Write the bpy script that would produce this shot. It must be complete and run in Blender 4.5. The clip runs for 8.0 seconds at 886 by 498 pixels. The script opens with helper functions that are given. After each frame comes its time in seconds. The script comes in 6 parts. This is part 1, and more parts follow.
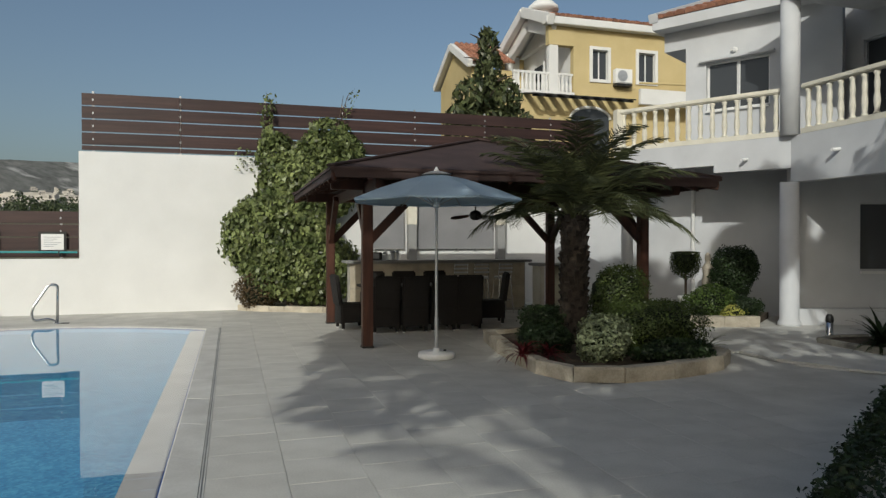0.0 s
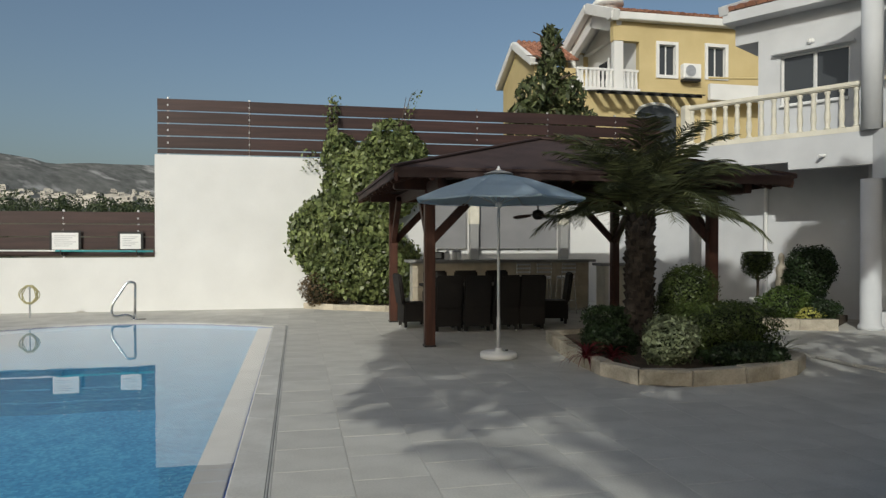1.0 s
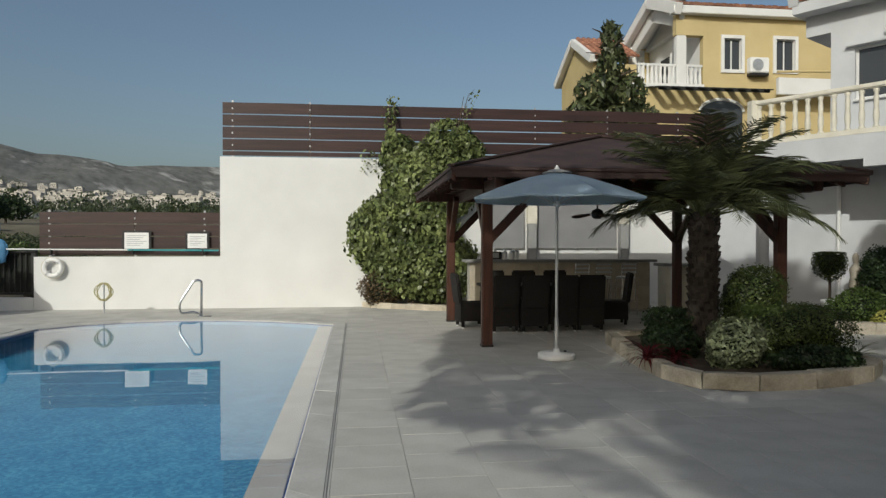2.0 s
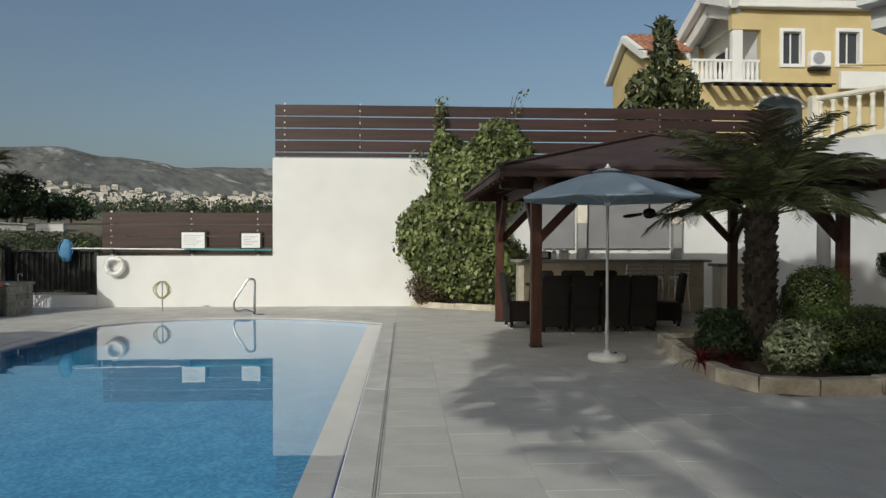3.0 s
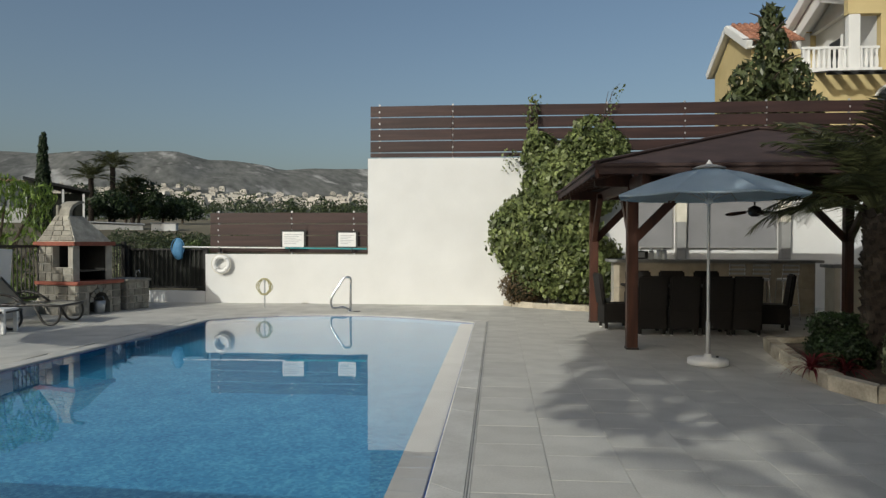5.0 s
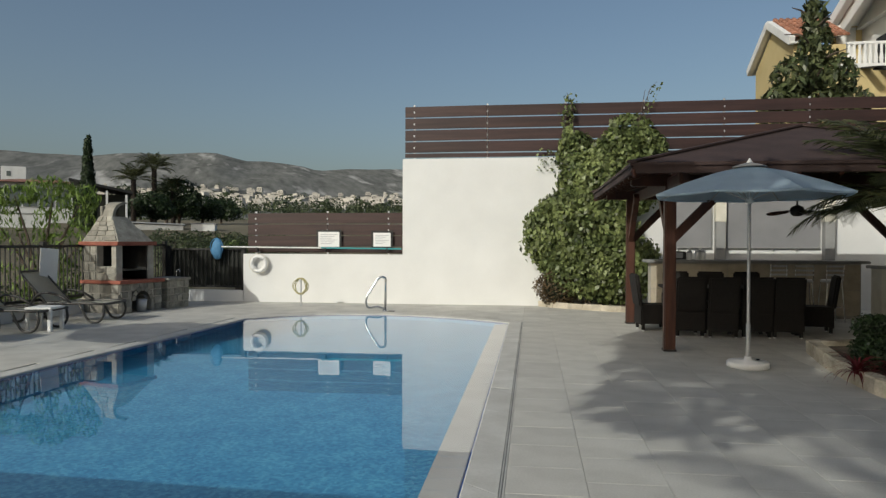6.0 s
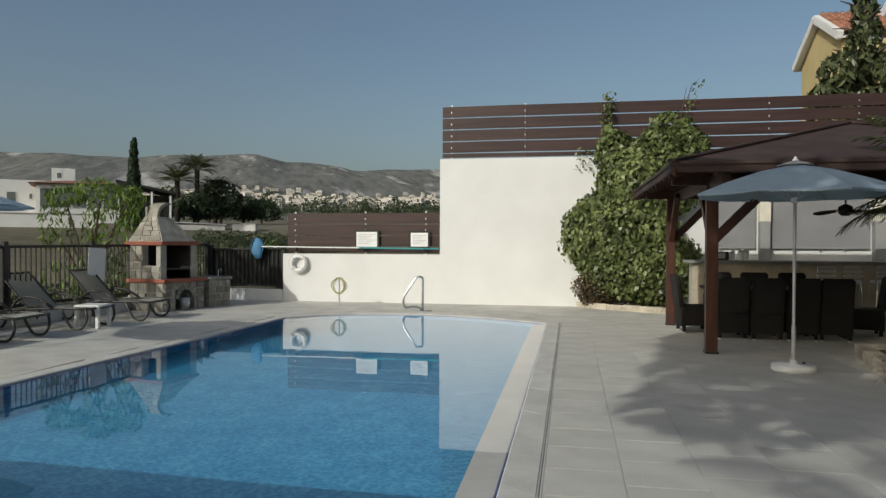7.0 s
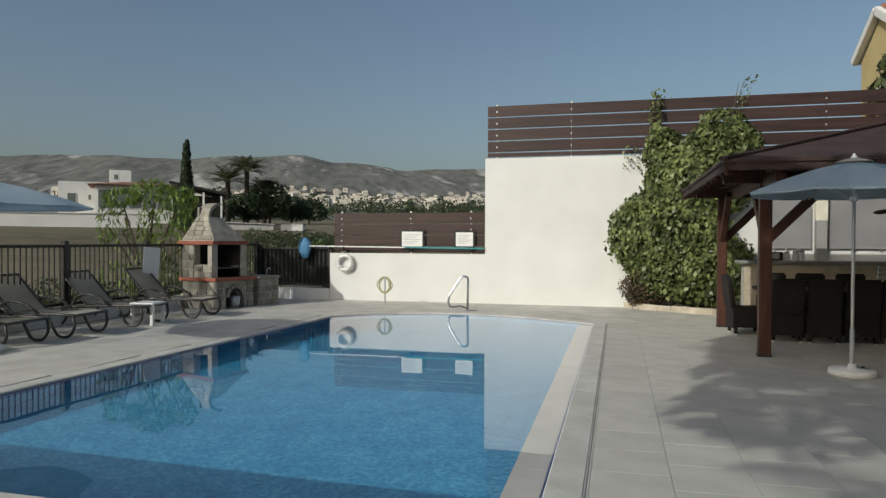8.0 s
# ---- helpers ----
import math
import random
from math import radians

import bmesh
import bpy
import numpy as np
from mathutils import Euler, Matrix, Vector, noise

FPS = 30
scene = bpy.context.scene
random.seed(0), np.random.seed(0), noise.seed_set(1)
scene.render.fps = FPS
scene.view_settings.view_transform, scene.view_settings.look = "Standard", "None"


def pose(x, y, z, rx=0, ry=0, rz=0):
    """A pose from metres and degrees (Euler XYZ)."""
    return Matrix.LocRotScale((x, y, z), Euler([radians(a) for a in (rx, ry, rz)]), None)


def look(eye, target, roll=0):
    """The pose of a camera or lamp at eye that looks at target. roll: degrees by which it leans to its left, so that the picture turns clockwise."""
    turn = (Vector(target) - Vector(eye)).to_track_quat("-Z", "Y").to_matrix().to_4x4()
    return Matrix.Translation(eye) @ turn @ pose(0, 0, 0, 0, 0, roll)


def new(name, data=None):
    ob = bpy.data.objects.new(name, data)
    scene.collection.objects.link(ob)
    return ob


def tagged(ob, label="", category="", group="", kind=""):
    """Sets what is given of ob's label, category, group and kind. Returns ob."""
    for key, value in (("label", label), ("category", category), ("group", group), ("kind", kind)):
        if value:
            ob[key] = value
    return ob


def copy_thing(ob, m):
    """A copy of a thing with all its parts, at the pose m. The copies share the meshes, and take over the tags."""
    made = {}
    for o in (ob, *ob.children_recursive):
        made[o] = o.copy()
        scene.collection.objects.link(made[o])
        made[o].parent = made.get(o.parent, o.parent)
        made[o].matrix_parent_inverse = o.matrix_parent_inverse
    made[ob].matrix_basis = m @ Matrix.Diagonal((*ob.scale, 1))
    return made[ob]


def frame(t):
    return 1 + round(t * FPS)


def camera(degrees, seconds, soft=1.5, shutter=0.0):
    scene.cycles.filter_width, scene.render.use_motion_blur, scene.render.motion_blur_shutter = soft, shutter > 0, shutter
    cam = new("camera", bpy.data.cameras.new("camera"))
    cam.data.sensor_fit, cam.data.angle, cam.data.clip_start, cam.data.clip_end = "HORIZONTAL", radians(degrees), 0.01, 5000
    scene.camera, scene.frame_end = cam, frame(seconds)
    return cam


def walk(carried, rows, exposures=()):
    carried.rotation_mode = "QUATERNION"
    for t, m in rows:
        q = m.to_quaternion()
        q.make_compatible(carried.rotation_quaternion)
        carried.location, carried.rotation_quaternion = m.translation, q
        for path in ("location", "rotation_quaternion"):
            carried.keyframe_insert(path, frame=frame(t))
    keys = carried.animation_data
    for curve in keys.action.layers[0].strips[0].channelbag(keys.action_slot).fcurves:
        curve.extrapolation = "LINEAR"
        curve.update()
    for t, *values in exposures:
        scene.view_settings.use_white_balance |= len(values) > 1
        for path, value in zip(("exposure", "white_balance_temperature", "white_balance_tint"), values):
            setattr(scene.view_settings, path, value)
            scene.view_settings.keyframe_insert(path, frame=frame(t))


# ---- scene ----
cam = camera(65.36, 8.0, soft=1.35)
EYE, TURN = 1.5, -17.07
ROWS = [
    (0.0, 0.0, -0.529, 0.014),
    (0.5, 2.642, -0.55, -0.016),
    (1.0, 5.142, -0.563, -0.014),
    (1.5, 7.578, -0.58, -0.021),
    (3.0, 13.935, -0.62, -0.084),
    (3.5, 15.681, -0.631, -0.073),
    (4.0, 17.747, -0.667, -0.053),
    (4.5, 19.777, -0.681, -0.072),
    (5.0, 21.58, -0.703, -0.127),
    (6.5, 25.844, -0.7, -0.163),
    (7.0, 27.525, -0.712, -0.189),
    (7.5, 29.544, -0.735, -0.2),
    (8.0, 31.264, -0.753, -0.213),
]
walk(cam, [(t, pose(0, 0, EYE, 90 + pitch, roll, yaw + TURN)) for t, yaw, pitch, roll in ROWS],
     exposures=[(0.0, 0.0, 6450, 5), (8.0, 0.05, 6580, 5)])

# ---- light: sun behind the camera on the left, hazy blue sky ----
SUN_FROM = Vector((-0.463, -0.766, 0.454)).normalized()
world = bpy.data.worlds.new("sky")
scene.world = world
world.use_nodes = True
sky = world.node_tree.nodes.new("ShaderNodeTexSky")
sky.sky_type, sky.sun_disc = "NISHITA", False
sky.sun_elevation = math.asin(SUN_FROM.z)
sky.sun_rotation = math.atan2(SUN_FROM.x, SUN_FROM.y)
sky.air_density, sky.dust_density, sky.ozone_density = 1.0, 3.6, 1.3
world.node_tree.nodes["Background"].inputs["Strength"].default_value = 0.088
world.node_tree.links.new(sky.outputs[0], world.node_tree.nodes["Background"].inputs["Color"])
sun = new("sun", bpy.data.lights.new("sun", "SUN"))
sun.data.energy, sun.data.angle, sun.data.color = 2.26, radians(0.5), (1.0, 0.975, 0.93)
sun.matrix_world = look(SUN_FROM * 80, (0, 0, 0))
# ---- materials ----
def surface(name, dark, light, scale=6.0, rough=0.7, bump=0.15, fine=60.0, metal=0.0, vary=0.0, island=0.0, stains=0.0, spec=0.4, stretch=(1, 1, 1), coords="Object"):
    """A worn surface: two scales of noise between two colours, fine bump, optional stains, piece-to-piece variation."""
    m = bpy.data.materials.new(name)
    m.use_nodes = True
    n, l = m.node_tree.nodes, m.node_tree.links
    b = n["Principled BSDF"]
    tc, mp = n.new("ShaderNodeTexCoord"), n.new("ShaderNodeMapping")
    mp.inputs["Scale"].default_value = stretch
    l.new(tc.outputs[coords], mp.inputs[0])
    big, small = n.new("ShaderNodeTexNoise"), n.new("ShaderNodeTexNoise")
    for t, s, d in ((big, scale, 4.0), (small, fine, 3.0)):
        t.inputs["Scale"].default_value, t.inputs["Detail"].default_value = s, d
        l.new(mp.outputs[0], t.inputs["Vector"])
    mix = n.new("ShaderNodeMath")
    mix.operation = "MULTIPLY_ADD"
    mix.inputs[1].default_value = 0.45
    l.new(small.outputs["Fac"], mix.inputs[0])
    l.new(big.outputs["Fac"], mix.inputs[2])
    ramp = n.new("ShaderNodeMapRange")
    ramp.inputs["From Min"].default_value, ramp.inputs["From Max"].default_value = 0.45, 1.0
    l.new(mix.outputs[0], ramp.inputs["Value"])
    col = n.new("ShaderNodeMix")
    col.data_type = "RGBA"
    col.inputs[6].default_value, col.inputs[7].default_value = (*dark, 1), (*light, 1)
    l.new(ramp.outputs[0], col.inputs[0])
    out = col.outputs[2]
    if stains:
        st = n.new("ShaderNodeTexNoise")
        st.inputs["Scale"].default_value, st.inputs["Detail"].default_value = scale * 0.23, 5.0
        l.new(mp.outputs[0], st.inputs["Vector"])
        sr = n.new("ShaderNodeMapRange")
        sr.inputs["From Min"].default_value, sr.inputs["From Max"].default_value = 0.5, 0.75
        sr.inputs["To Min"].default_value, sr.inputs["To Max"].default_value = 1.0, 1.0 - stains
        l.new(st.outputs["Fac"], sr.inputs["Value"])
        hs = n.new("ShaderNodeHueSaturation")
        l.new(sr.outputs[0], hs.inputs["Value"])
        l.new(out, hs.inputs["Color"])
        out = hs.outputs[0]
    for amount, source in ((vary, "ShaderNodeObjectInfo"), (island, "ShaderNodeNewGeometry")):
        if amount:
            info = n.new(source)
            vr = n.new("ShaderNodeMapRange")
            vr.inputs["To Min"].default_value, vr.inputs["To Max"].default_value = 1 - amount, 1 + amount
            l.new(info.outputs["Random" if amount == vary and source == "ShaderNodeObjectInfo" else "Random Per Island"], vr.inputs["Value"])
            hs = n.new("ShaderNodeHueSaturation")
            l.new(vr.outputs[0], hs.inputs["Value"])
            l.new(out, hs.inputs["Color"])
            out = hs.outputs[0]
    l.new(out, b.inputs["Base Color"])
    b.inputs["Roughness"].default_value, b.inputs["Metallic"].default_value = rough, metal
    b.inputs["Specular IOR Level"].default_value = spec
    if bump:
        bp = n.new("ShaderNodeBump")
        bp.inputs["Strength"].default_value, bp.inputs["Distance"].default_value = bump, 0.01
        l.new(mix.outputs[0], bp.inputs["Height"])
        l.new(bp.outputs[0], b.inputs["Normal"])
    return m


def leafy(name, dark, light, rough=0.5, clear=0.25, vary=0.35):
    """Leaves: colour varies leaf by leaf, some light passes through."""
    m = surface(name, dark, light, scale=3.0, rough=rough, bump=0.0, island=vary)
    m.node_tree.nodes["Principled BSDF"].inputs["Transmission Weight"].default_value = 0.0
    b = m.node_tree.nodes["Principled BSDF"]
    tr, mx = m.node_tree.nodes.new("ShaderNodeBsdfTranslucent"), m.node_tree.nodes.new("ShaderNodeMixShader")
    src = b.inputs["Base Color"].links[0].from_socket
    m.node_tree.links.new(src, tr.inputs["Color"])
    mx.inputs[0].default_value = clear
    m.node_tree.links.new(b.outputs[0], mx.inputs[1])
    m.node_tree.links.new(tr.outputs[0], mx.inputs[2])
    m.node_tree.links.new(mx.outputs[0], m.node_tree.nodes["Material Output"].inputs["Surface"])
    return m


M_PAINT = surface("white_paint", (0.67, 0.67, 0.65), (0.75, 0.75, 0.73), scale=1.3, fine=90, rough=0.8, bump=0.12, stains=0.06, spec=0.2)
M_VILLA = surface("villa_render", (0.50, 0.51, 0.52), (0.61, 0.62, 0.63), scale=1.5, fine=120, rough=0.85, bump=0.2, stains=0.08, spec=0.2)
M_CREAM = surface("cream_stone", (0.60, 0.565, 0.46), (0.73, 0.70, 0.60), scale=4, fine=60, rough=0.7, bump=0.15, stains=0.12)
M_YELLOW = surface("ochre_render", (0.50, 0.40, 0.20), (0.58, 0.475, 0.255), scale=1.0, fine=70, rough=0.9, bump=0.2, stains=0.1, spec=0.2)
M_DECK = surface("deck_stone", (0.42, 0.41, 0.37), (0.60, 0.585, 0.535), scale=2.2, fine=70, rough=0.75, bump=0.2, vary=0.06, stains=0.18, spec=0.3)
M_JOINT = surface("deck_joint", (0.33, 0.325, 0.30), (0.44, 0.435, 0.405), scale=5, fine=90, rough=0.9, bump=0.3)
M_COPING = surface("coping_stone", (0.46, 0.45, 0.41), (0.62, 0.61, 0.57), scale=3, fine=60, rough=0.65, bump=0.2, vary=0.05, stains=0.15)
M_LEDGE = surface("pool_ledge", (0.42, 0.385, 0.355), (0.53, 0.495, 0.46), scale=3, fine=50, rough=0.6, bump=0.1, vary=0.05)
M_BOARD = surface("dark_stained_board", (0.024, 0.013, 0.012), (0.06, 0.031, 0.027), scale=2.0, fine=26, rough=0.45, bump=0.25, vary=0.18, stretch=(0.35, 6, 6), stains=0.2)
M_TIMBER = surface("gazebo_timber", (0.036, 0.014, 0.009), (0.09, 0.034, 0.02), scale=3.0, fine=30, rough=0.5, bump=0.3, vary=0.1, stretch=(5, 5, 0.5))
M_ROOF = surface("felt_roof", (0.036, 0.022, 0.020), (0.068, 0.043, 0.038), scale=3, fine=140, rough=0.85, bump=0.35, stains=0.2)
M_STEEL = surface("steel", (0.50, 0.51, 0.52), (0.68, 0.69, 0.70), scale=8, fine=60, rough=0.25, bump=0.02, metal=1.0)
M_ALU = surface("grey_metal", (0.42, 0.43, 0.44), (0.56, 0.57, 0.58), scale=8, fine=60, rough=0.45, bump=0.05, metal=0.6)
M_BLACK = surface("black_iron", (0.010, 0.010, 0.010), (0.03, 0.03, 0.028), scale=6, fine=60, rough=0.5, bump=0.1)
M_WICKER = surface("dark_wicker", (0.006, 0.005, 0.0045), (0.02, 0.017, 0.015), scale=40, fine=160, rough=0.8, bump=0.6, stretch=(1, 1, 2.2))
M_BLUE = surface("umbrella_cloth", (0.48, 0.60, 0.70), (0.58, 0.70, 0.79), scale=3, fine=260, rough=0.8, bump=0.15, stains=0.12)
M_SANDSTONE = surface("sandstone", (0.31, 0.275, 0.21), (0.54, 0.485, 0.39), scale=5, fine=40, rough=0.85, bump=0.5, vary=0.14, stains=0.25)
M_GREYSTONE = surface("grey_stone", (0.17, 0.162, 0.14), (0.40, 0.38, 0.32), scale=6, fine=45, rough=0.85, bump=0.5, vary=0.25, stains=0.25)
M_MORTAR = surface("mortar", (0.30, 0.28, 0.24), (0.42, 0.40, 0.35), scale=8, fine=80, rough=0.95, bump=0.4)
M_BRICK = surface("red_brick", (0.24, 0.078, 0.052), (0.35, 0.125, 0.085), scale=6, fine=60, rough=0.85, bump=0.3, vary=0.15)
M_TILE = surface("roof_tile", (0.20, 0.085, 0.052), (0.36, 0.18, 0.115), scale=4, fine=40, rough=0.8, bump=0.3, vary=0.2, island=0.22)
M_SOIL = surface("soil", (0.045, 0.032, 0.022), (0.10, 0.075, 0.05), scale=6, fine=60, rough=0.95, bump=0.8)
M_BARK = surface("palm_bark", (0.014, 0.011, 0.009), (0.05, 0.039, 0.03), scale=8, fine=50, rough=0.95, bump=0.8, island=0.3)
# near-black for added solid cores: the shade between leaves put into colour
M_CORE = surface("shade_core", (0.006, 0.010, 0.004), (0.016, 0.024, 0.009), scale=9, fine=70, rough=0.95, bump=0.5)
M_CONCRETE = surface("pale_concrete", (0.36, 0.36, 0.34), (0.48, 0.48, 0.46), scale=6, fine=70, rough=0.8, bump=0.2, stains=0.15)
M_WOODBARK = surface("bark", (0.05, 0.04, 0.03), (0.13, 0.10, 0.075), scale=9, fine=50, rough=0.95, bump=0.7, stretch=(4, 4, 1))
M_WHITEPLASTIC = surface("white_plastic", (0.74, 0.74, 0.72), (0.82, 0.82, 0.80), scale=4, fine=50, rough=0.4, bump=0.03)
M_SLING = leafy("lounger_sling", (0.50, 0.49, 0.43), (0.66, 0.65, 0.58), 0.8, 0.45)
M_DARKPLASTIC = surface("dark_resin", (0.035, 0.033, 0.03), (0.07, 0.066, 0.058), scale=5, fine=60, rough=0.4, bump=0.05)
M_SCREEN = surface("dark_mesh", (0.010, 0.012, 0.009), (0.028, 0.030, 0.024), scale=5, fine=200, rough=0.9, bump=0.2)
M_TERRAIN = surface("dry_ground", (0.09, 0.082, 0.055), (0.22, 0.195, 0.14), scale=0.05, fine=0.9, rough=1.0, bump=0.2, stains=0.35, spec=0.1)
M_HOSE = surface("hose", (0.36, 0.33, 0.16), (0.46, 0.43, 0.24), scale=9, fine=40, rough=0.5, bump=0.05)
M_NET = surface("blue_net", (0.05, 0.17, 0.32), (0.10, 0.26, 0.44), scale=14, fine=120, rough=0.7, bump=0.3)
M_LEAF_VINE = leafy("vine_leaf", (0.035, 0.058, 0.016), (0.25, 0.29, 0.11), 0.4, 0.25, 0.6)
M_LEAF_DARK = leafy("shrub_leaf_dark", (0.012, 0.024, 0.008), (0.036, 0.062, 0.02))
M_LEAF_MID = leafy("shrub_leaf_mid", (0.09, 0.11, 0.055), (0.27, 0.30, 0.17), 0.5, 0.25, 0.5)
M_LEAF_HEDGE = leafy("hedge_leaf", (0.035, 0.062, 0.014), (0.10, 0.15, 0.034))
# the hedge leaf darkened overall, so its colour carries the hedge front's shade
M_LEAF_SHADED = leafy("shaded_leaf", (0.018, 0.032, 0.008), (0.085, 0.115, 0.026), 0.5, 0.2, 0.45)
M_LEAF_PALM = leafy("palm_leaf", (0.028, 0.037, 0.016), (0.125, 0.135, 0.058), 0.5, 0.22, 0.5)
M_LEAF_OLIVE = leafy("far_leaf", (0.030, 0.045, 0.02), (0.075, 0.095, 0.04))
M_RED = leafy("red_leaf", (0.08, 0.010, 0.014), (0.18, 0.03, 0.035))
M_FLOWER = leafy("yellow_leaf", (0.30, 0.30, 0.06), (0.50, 0.48, 0.14))


def glass(name, colour=(0.02, 0.022, 0.025), rough=0.03):
    """Dark window glass with real gloss over a dim room."""
    m = bpy.data.materials.new(name)
    m.use_nodes = True
    b = m.node_tree.nodes["Principled BSDF"]
    b.inputs["Base Color"].default_value = (*colour, 1)
    b.inputs["Roughness"].default_value = rough
    return m


M_GLASS = glass("window_glass", (0.05, 0.054, 0.058))


def water_material():
    m = bpy.data.materials.new("pool_water")
    m.use_nodes = True
    n, l = m.node_tree.nodes, m.node_tree.links
    b = n["Principled BSDF"]
    b.inputs["Base Color"].default_value = (0.86, 0.96, 1.0, 1)
    b.inputs["Roughness"].default_value, b.inputs["IOR"].default_value = 0.0, 1.48
    b.inputs["Transmission Weight"].default_value = 1.0
    tc, w1 = n.new("ShaderNodeTexCoord"), n.new("ShaderNodeTexNoise")
    w1.inputs["Scale"].default_value, w1.inputs["Detail"].default_value = 2.6, 2.0
    bp = n.new("ShaderNodeBump")
    bp.inputs["Strength"].default_value, bp.inputs["Distance"].default_value = 0.035, 0.01
    l.new(tc.outputs["Object"], w1.inputs["Vector"])
    l.new(w1.outputs["Fac"], bp.inputs["Height"])
    l.new(bp.outputs[0], b.inputs["Normal"])
    return m


def mosaic_material():
    """Small square glass mosaic in several blues with pale grout."""
    m = bpy.data.materials.new("blue_mosaic")
    m.use_nodes = True
    n, l = m.node_tree.nodes, m.node_tree.links
    b = n["Principled BSDF"]
    tc = n.new("ShaderNodeTexCoord")
    vo = n.new("ShaderNodeTexVoronoi")
    vo.inputs["Scale"].default_value, vo.inputs["Randomness"].default_value = 38.0, 0.5
    no = n.new("ShaderNodeTexNoise")
    no.inputs["Scale"].default_value, no.inputs["Detail"].default_value = 3.0, 4.0
    l.new(tc.outputs["Object"], vo.inputs["Vector"])
    l.new(tc.outputs["Object"], no.inputs["Vector"])
    sep = n.new("ShaderNodeSeparateColor")
    l.new(vo.outputs["Color"], sep.inputs[0])
    add = n.new("ShaderNodeMath")
    add.operation = "MULTIPLY_ADD"
    add.inputs[1].default_value = 0.55
    l.new(no.outputs["Fac"], add.inputs[0])
    half = n.new("ShaderNodeMath")
    half.operation, half.inputs[1].default_value = "MULTIPLY", 0.42
    l.new(sep.outputs[0], half.inputs[0])
    l.new(half.outputs[0], add.inputs[2])
    ramp = n.new("ShaderNodeValToRGB")
    e = ramp.color_ramp.elements
    e[0].position, e[0].color = 0.1, (0.025, 0.16, 0.335, 1)
    e[1].position, e[1].color = 0.9, (0.14, 0.45, 0.61, 1)
    mid = e.new(0.5)
    mid.color = (0.055, 0.275, 0.475, 1)
    l.new(add.outputs[0], ramp.inputs[0])
    l.new(ramp.outputs[0], b.inputs["Base Color"])
    b.inputs["Roughness"].default_value = 0.3
    return m


M_WATER, M_MOSAIC = water_material(), mosaic_material()
M_MOSAIC_DARK = surface("dark_blue_tile", (0.012, 0.05, 0.20), (0.03, 0.10, 0.32), scale=16, fine=90, rough=0.3, bump=0.05)
# ---- mesh tools ----
def mesh_of(name, bm, material, smooth=False):
    me = bpy.data.meshes.new(name)
    bmesh.ops.recalc_face_normals(bm, faces=bm.faces)
    bm.to_mesh(me)
    bm.free()
    me.materials.append(material)
    if smooth:
        me.polygons.foreach_set("use_smooth", [True] * len(me.polygons))
    return me


def part(name, bm, material, parent=None, label="", smooth=False):
    """One mesh object under a thing or a part."""
    ob = new(name, bm if isinstance(bm, bpy.types.Mesh) else mesh_of(name, bm, material, smooth))
    ob.parent = parent
    return tagged(ob, label) if label else ob


def thing(name, label, category, at=(0, 0, 0), turn=0.0, group="", kind=""):
    ob = new(name)
    ob.empty_display_size = 0.1
    ob.matrix_basis = pose(*at, 0, 0, turn)
    return tagged(ob, label, category, group, kind)


def setting(name, bm, material, label, category, smooth=False):
    return tagged(part(name, bm, material, None, "", smooth), label, category, "", "structure")


def box(lo, hi, bm=None, bevel=0.0, m=None):
    bm = bm or bmesh.new()
    r = bmesh.ops.create_cube(bm, size=1.0)
    lo, hi = Vector(lo), Vector(hi)
    for v in r["verts"]:
        v.co = Vector([(lo[i] + hi[i]) / 2 + v.co[i] * (hi[i] - lo[i]) for i in range(3)])
    vs = r["verts"]
    if bevel:
        es = list({e for v in vs for e in v.link_edges})
        vs = list({v for f in bmesh.ops.bevel(bm, geom=es, offset=bevel, segments=2, affect="EDGES", clamp_overlap=True)["faces"] for v in f.verts} | {v for v in vs if v.is_valid})
    if m is not None:
        bmesh.ops.transform(bm, matrix=m, verts=vs)
    return bm


def prism(poly, z0, z1, bm=None):
    """A flat outline raised from z0 to z1."""
    bm = bm or bmesh.new()
    a = [bm.verts.new((x, y, z0)) for x, y in poly]
    b = [bm.verts.new((x, y, z1)) for x, y in poly]
    bm.faces.new(a[::-1]), bm.faces.new(b)
    k = len(poly)
    for i in range(k):
        bm.faces.new((a[i], a[(i + 1) % k], b[(i + 1) % k], b[i]))
    return bm


def tube(points, radius, bm=None, seg=8, closed=False):
    """A round bar along a line of points; radius may be a list."""
    bm = bm or bmesh.new()
    pts = [Vector(p) for p in points]
    k = len(pts)
    rs = radius if isinstance(radius, (list, tuple)) else [radius] * k
    rings, side = [], None
    for i in range(k):
        if closed:
            d = pts[(i + 1) % k] - pts[i - 1]
        else:
            d = pts[min(i + 1, k - 1)] - pts[max(i - 1, 0)]
        d.normalize()
        if side is None:
            side = d.orthogonal().normalized()
        side = (side - d * side.dot(d)).normalized()
        up = d.cross(side)
        rings.append([bm.verts.new(pts[i] + (side * math.cos(a) + up * math.sin(a)) * rs[i]) for a in [2 * math.pi * j / seg for j in range(seg)]])
    for i in range(k if closed else k - 1):
        a, b = rings[i], rings[(i + 1) % k]
        for j in range(seg):
            bm.faces.new((a[j], a[(j + 1) % seg], b[(j + 1) % seg], b[j]))
    if not closed:
        bm.faces.new(rings[0][::-1]), bm.faces.new(rings[-1])
    return bm


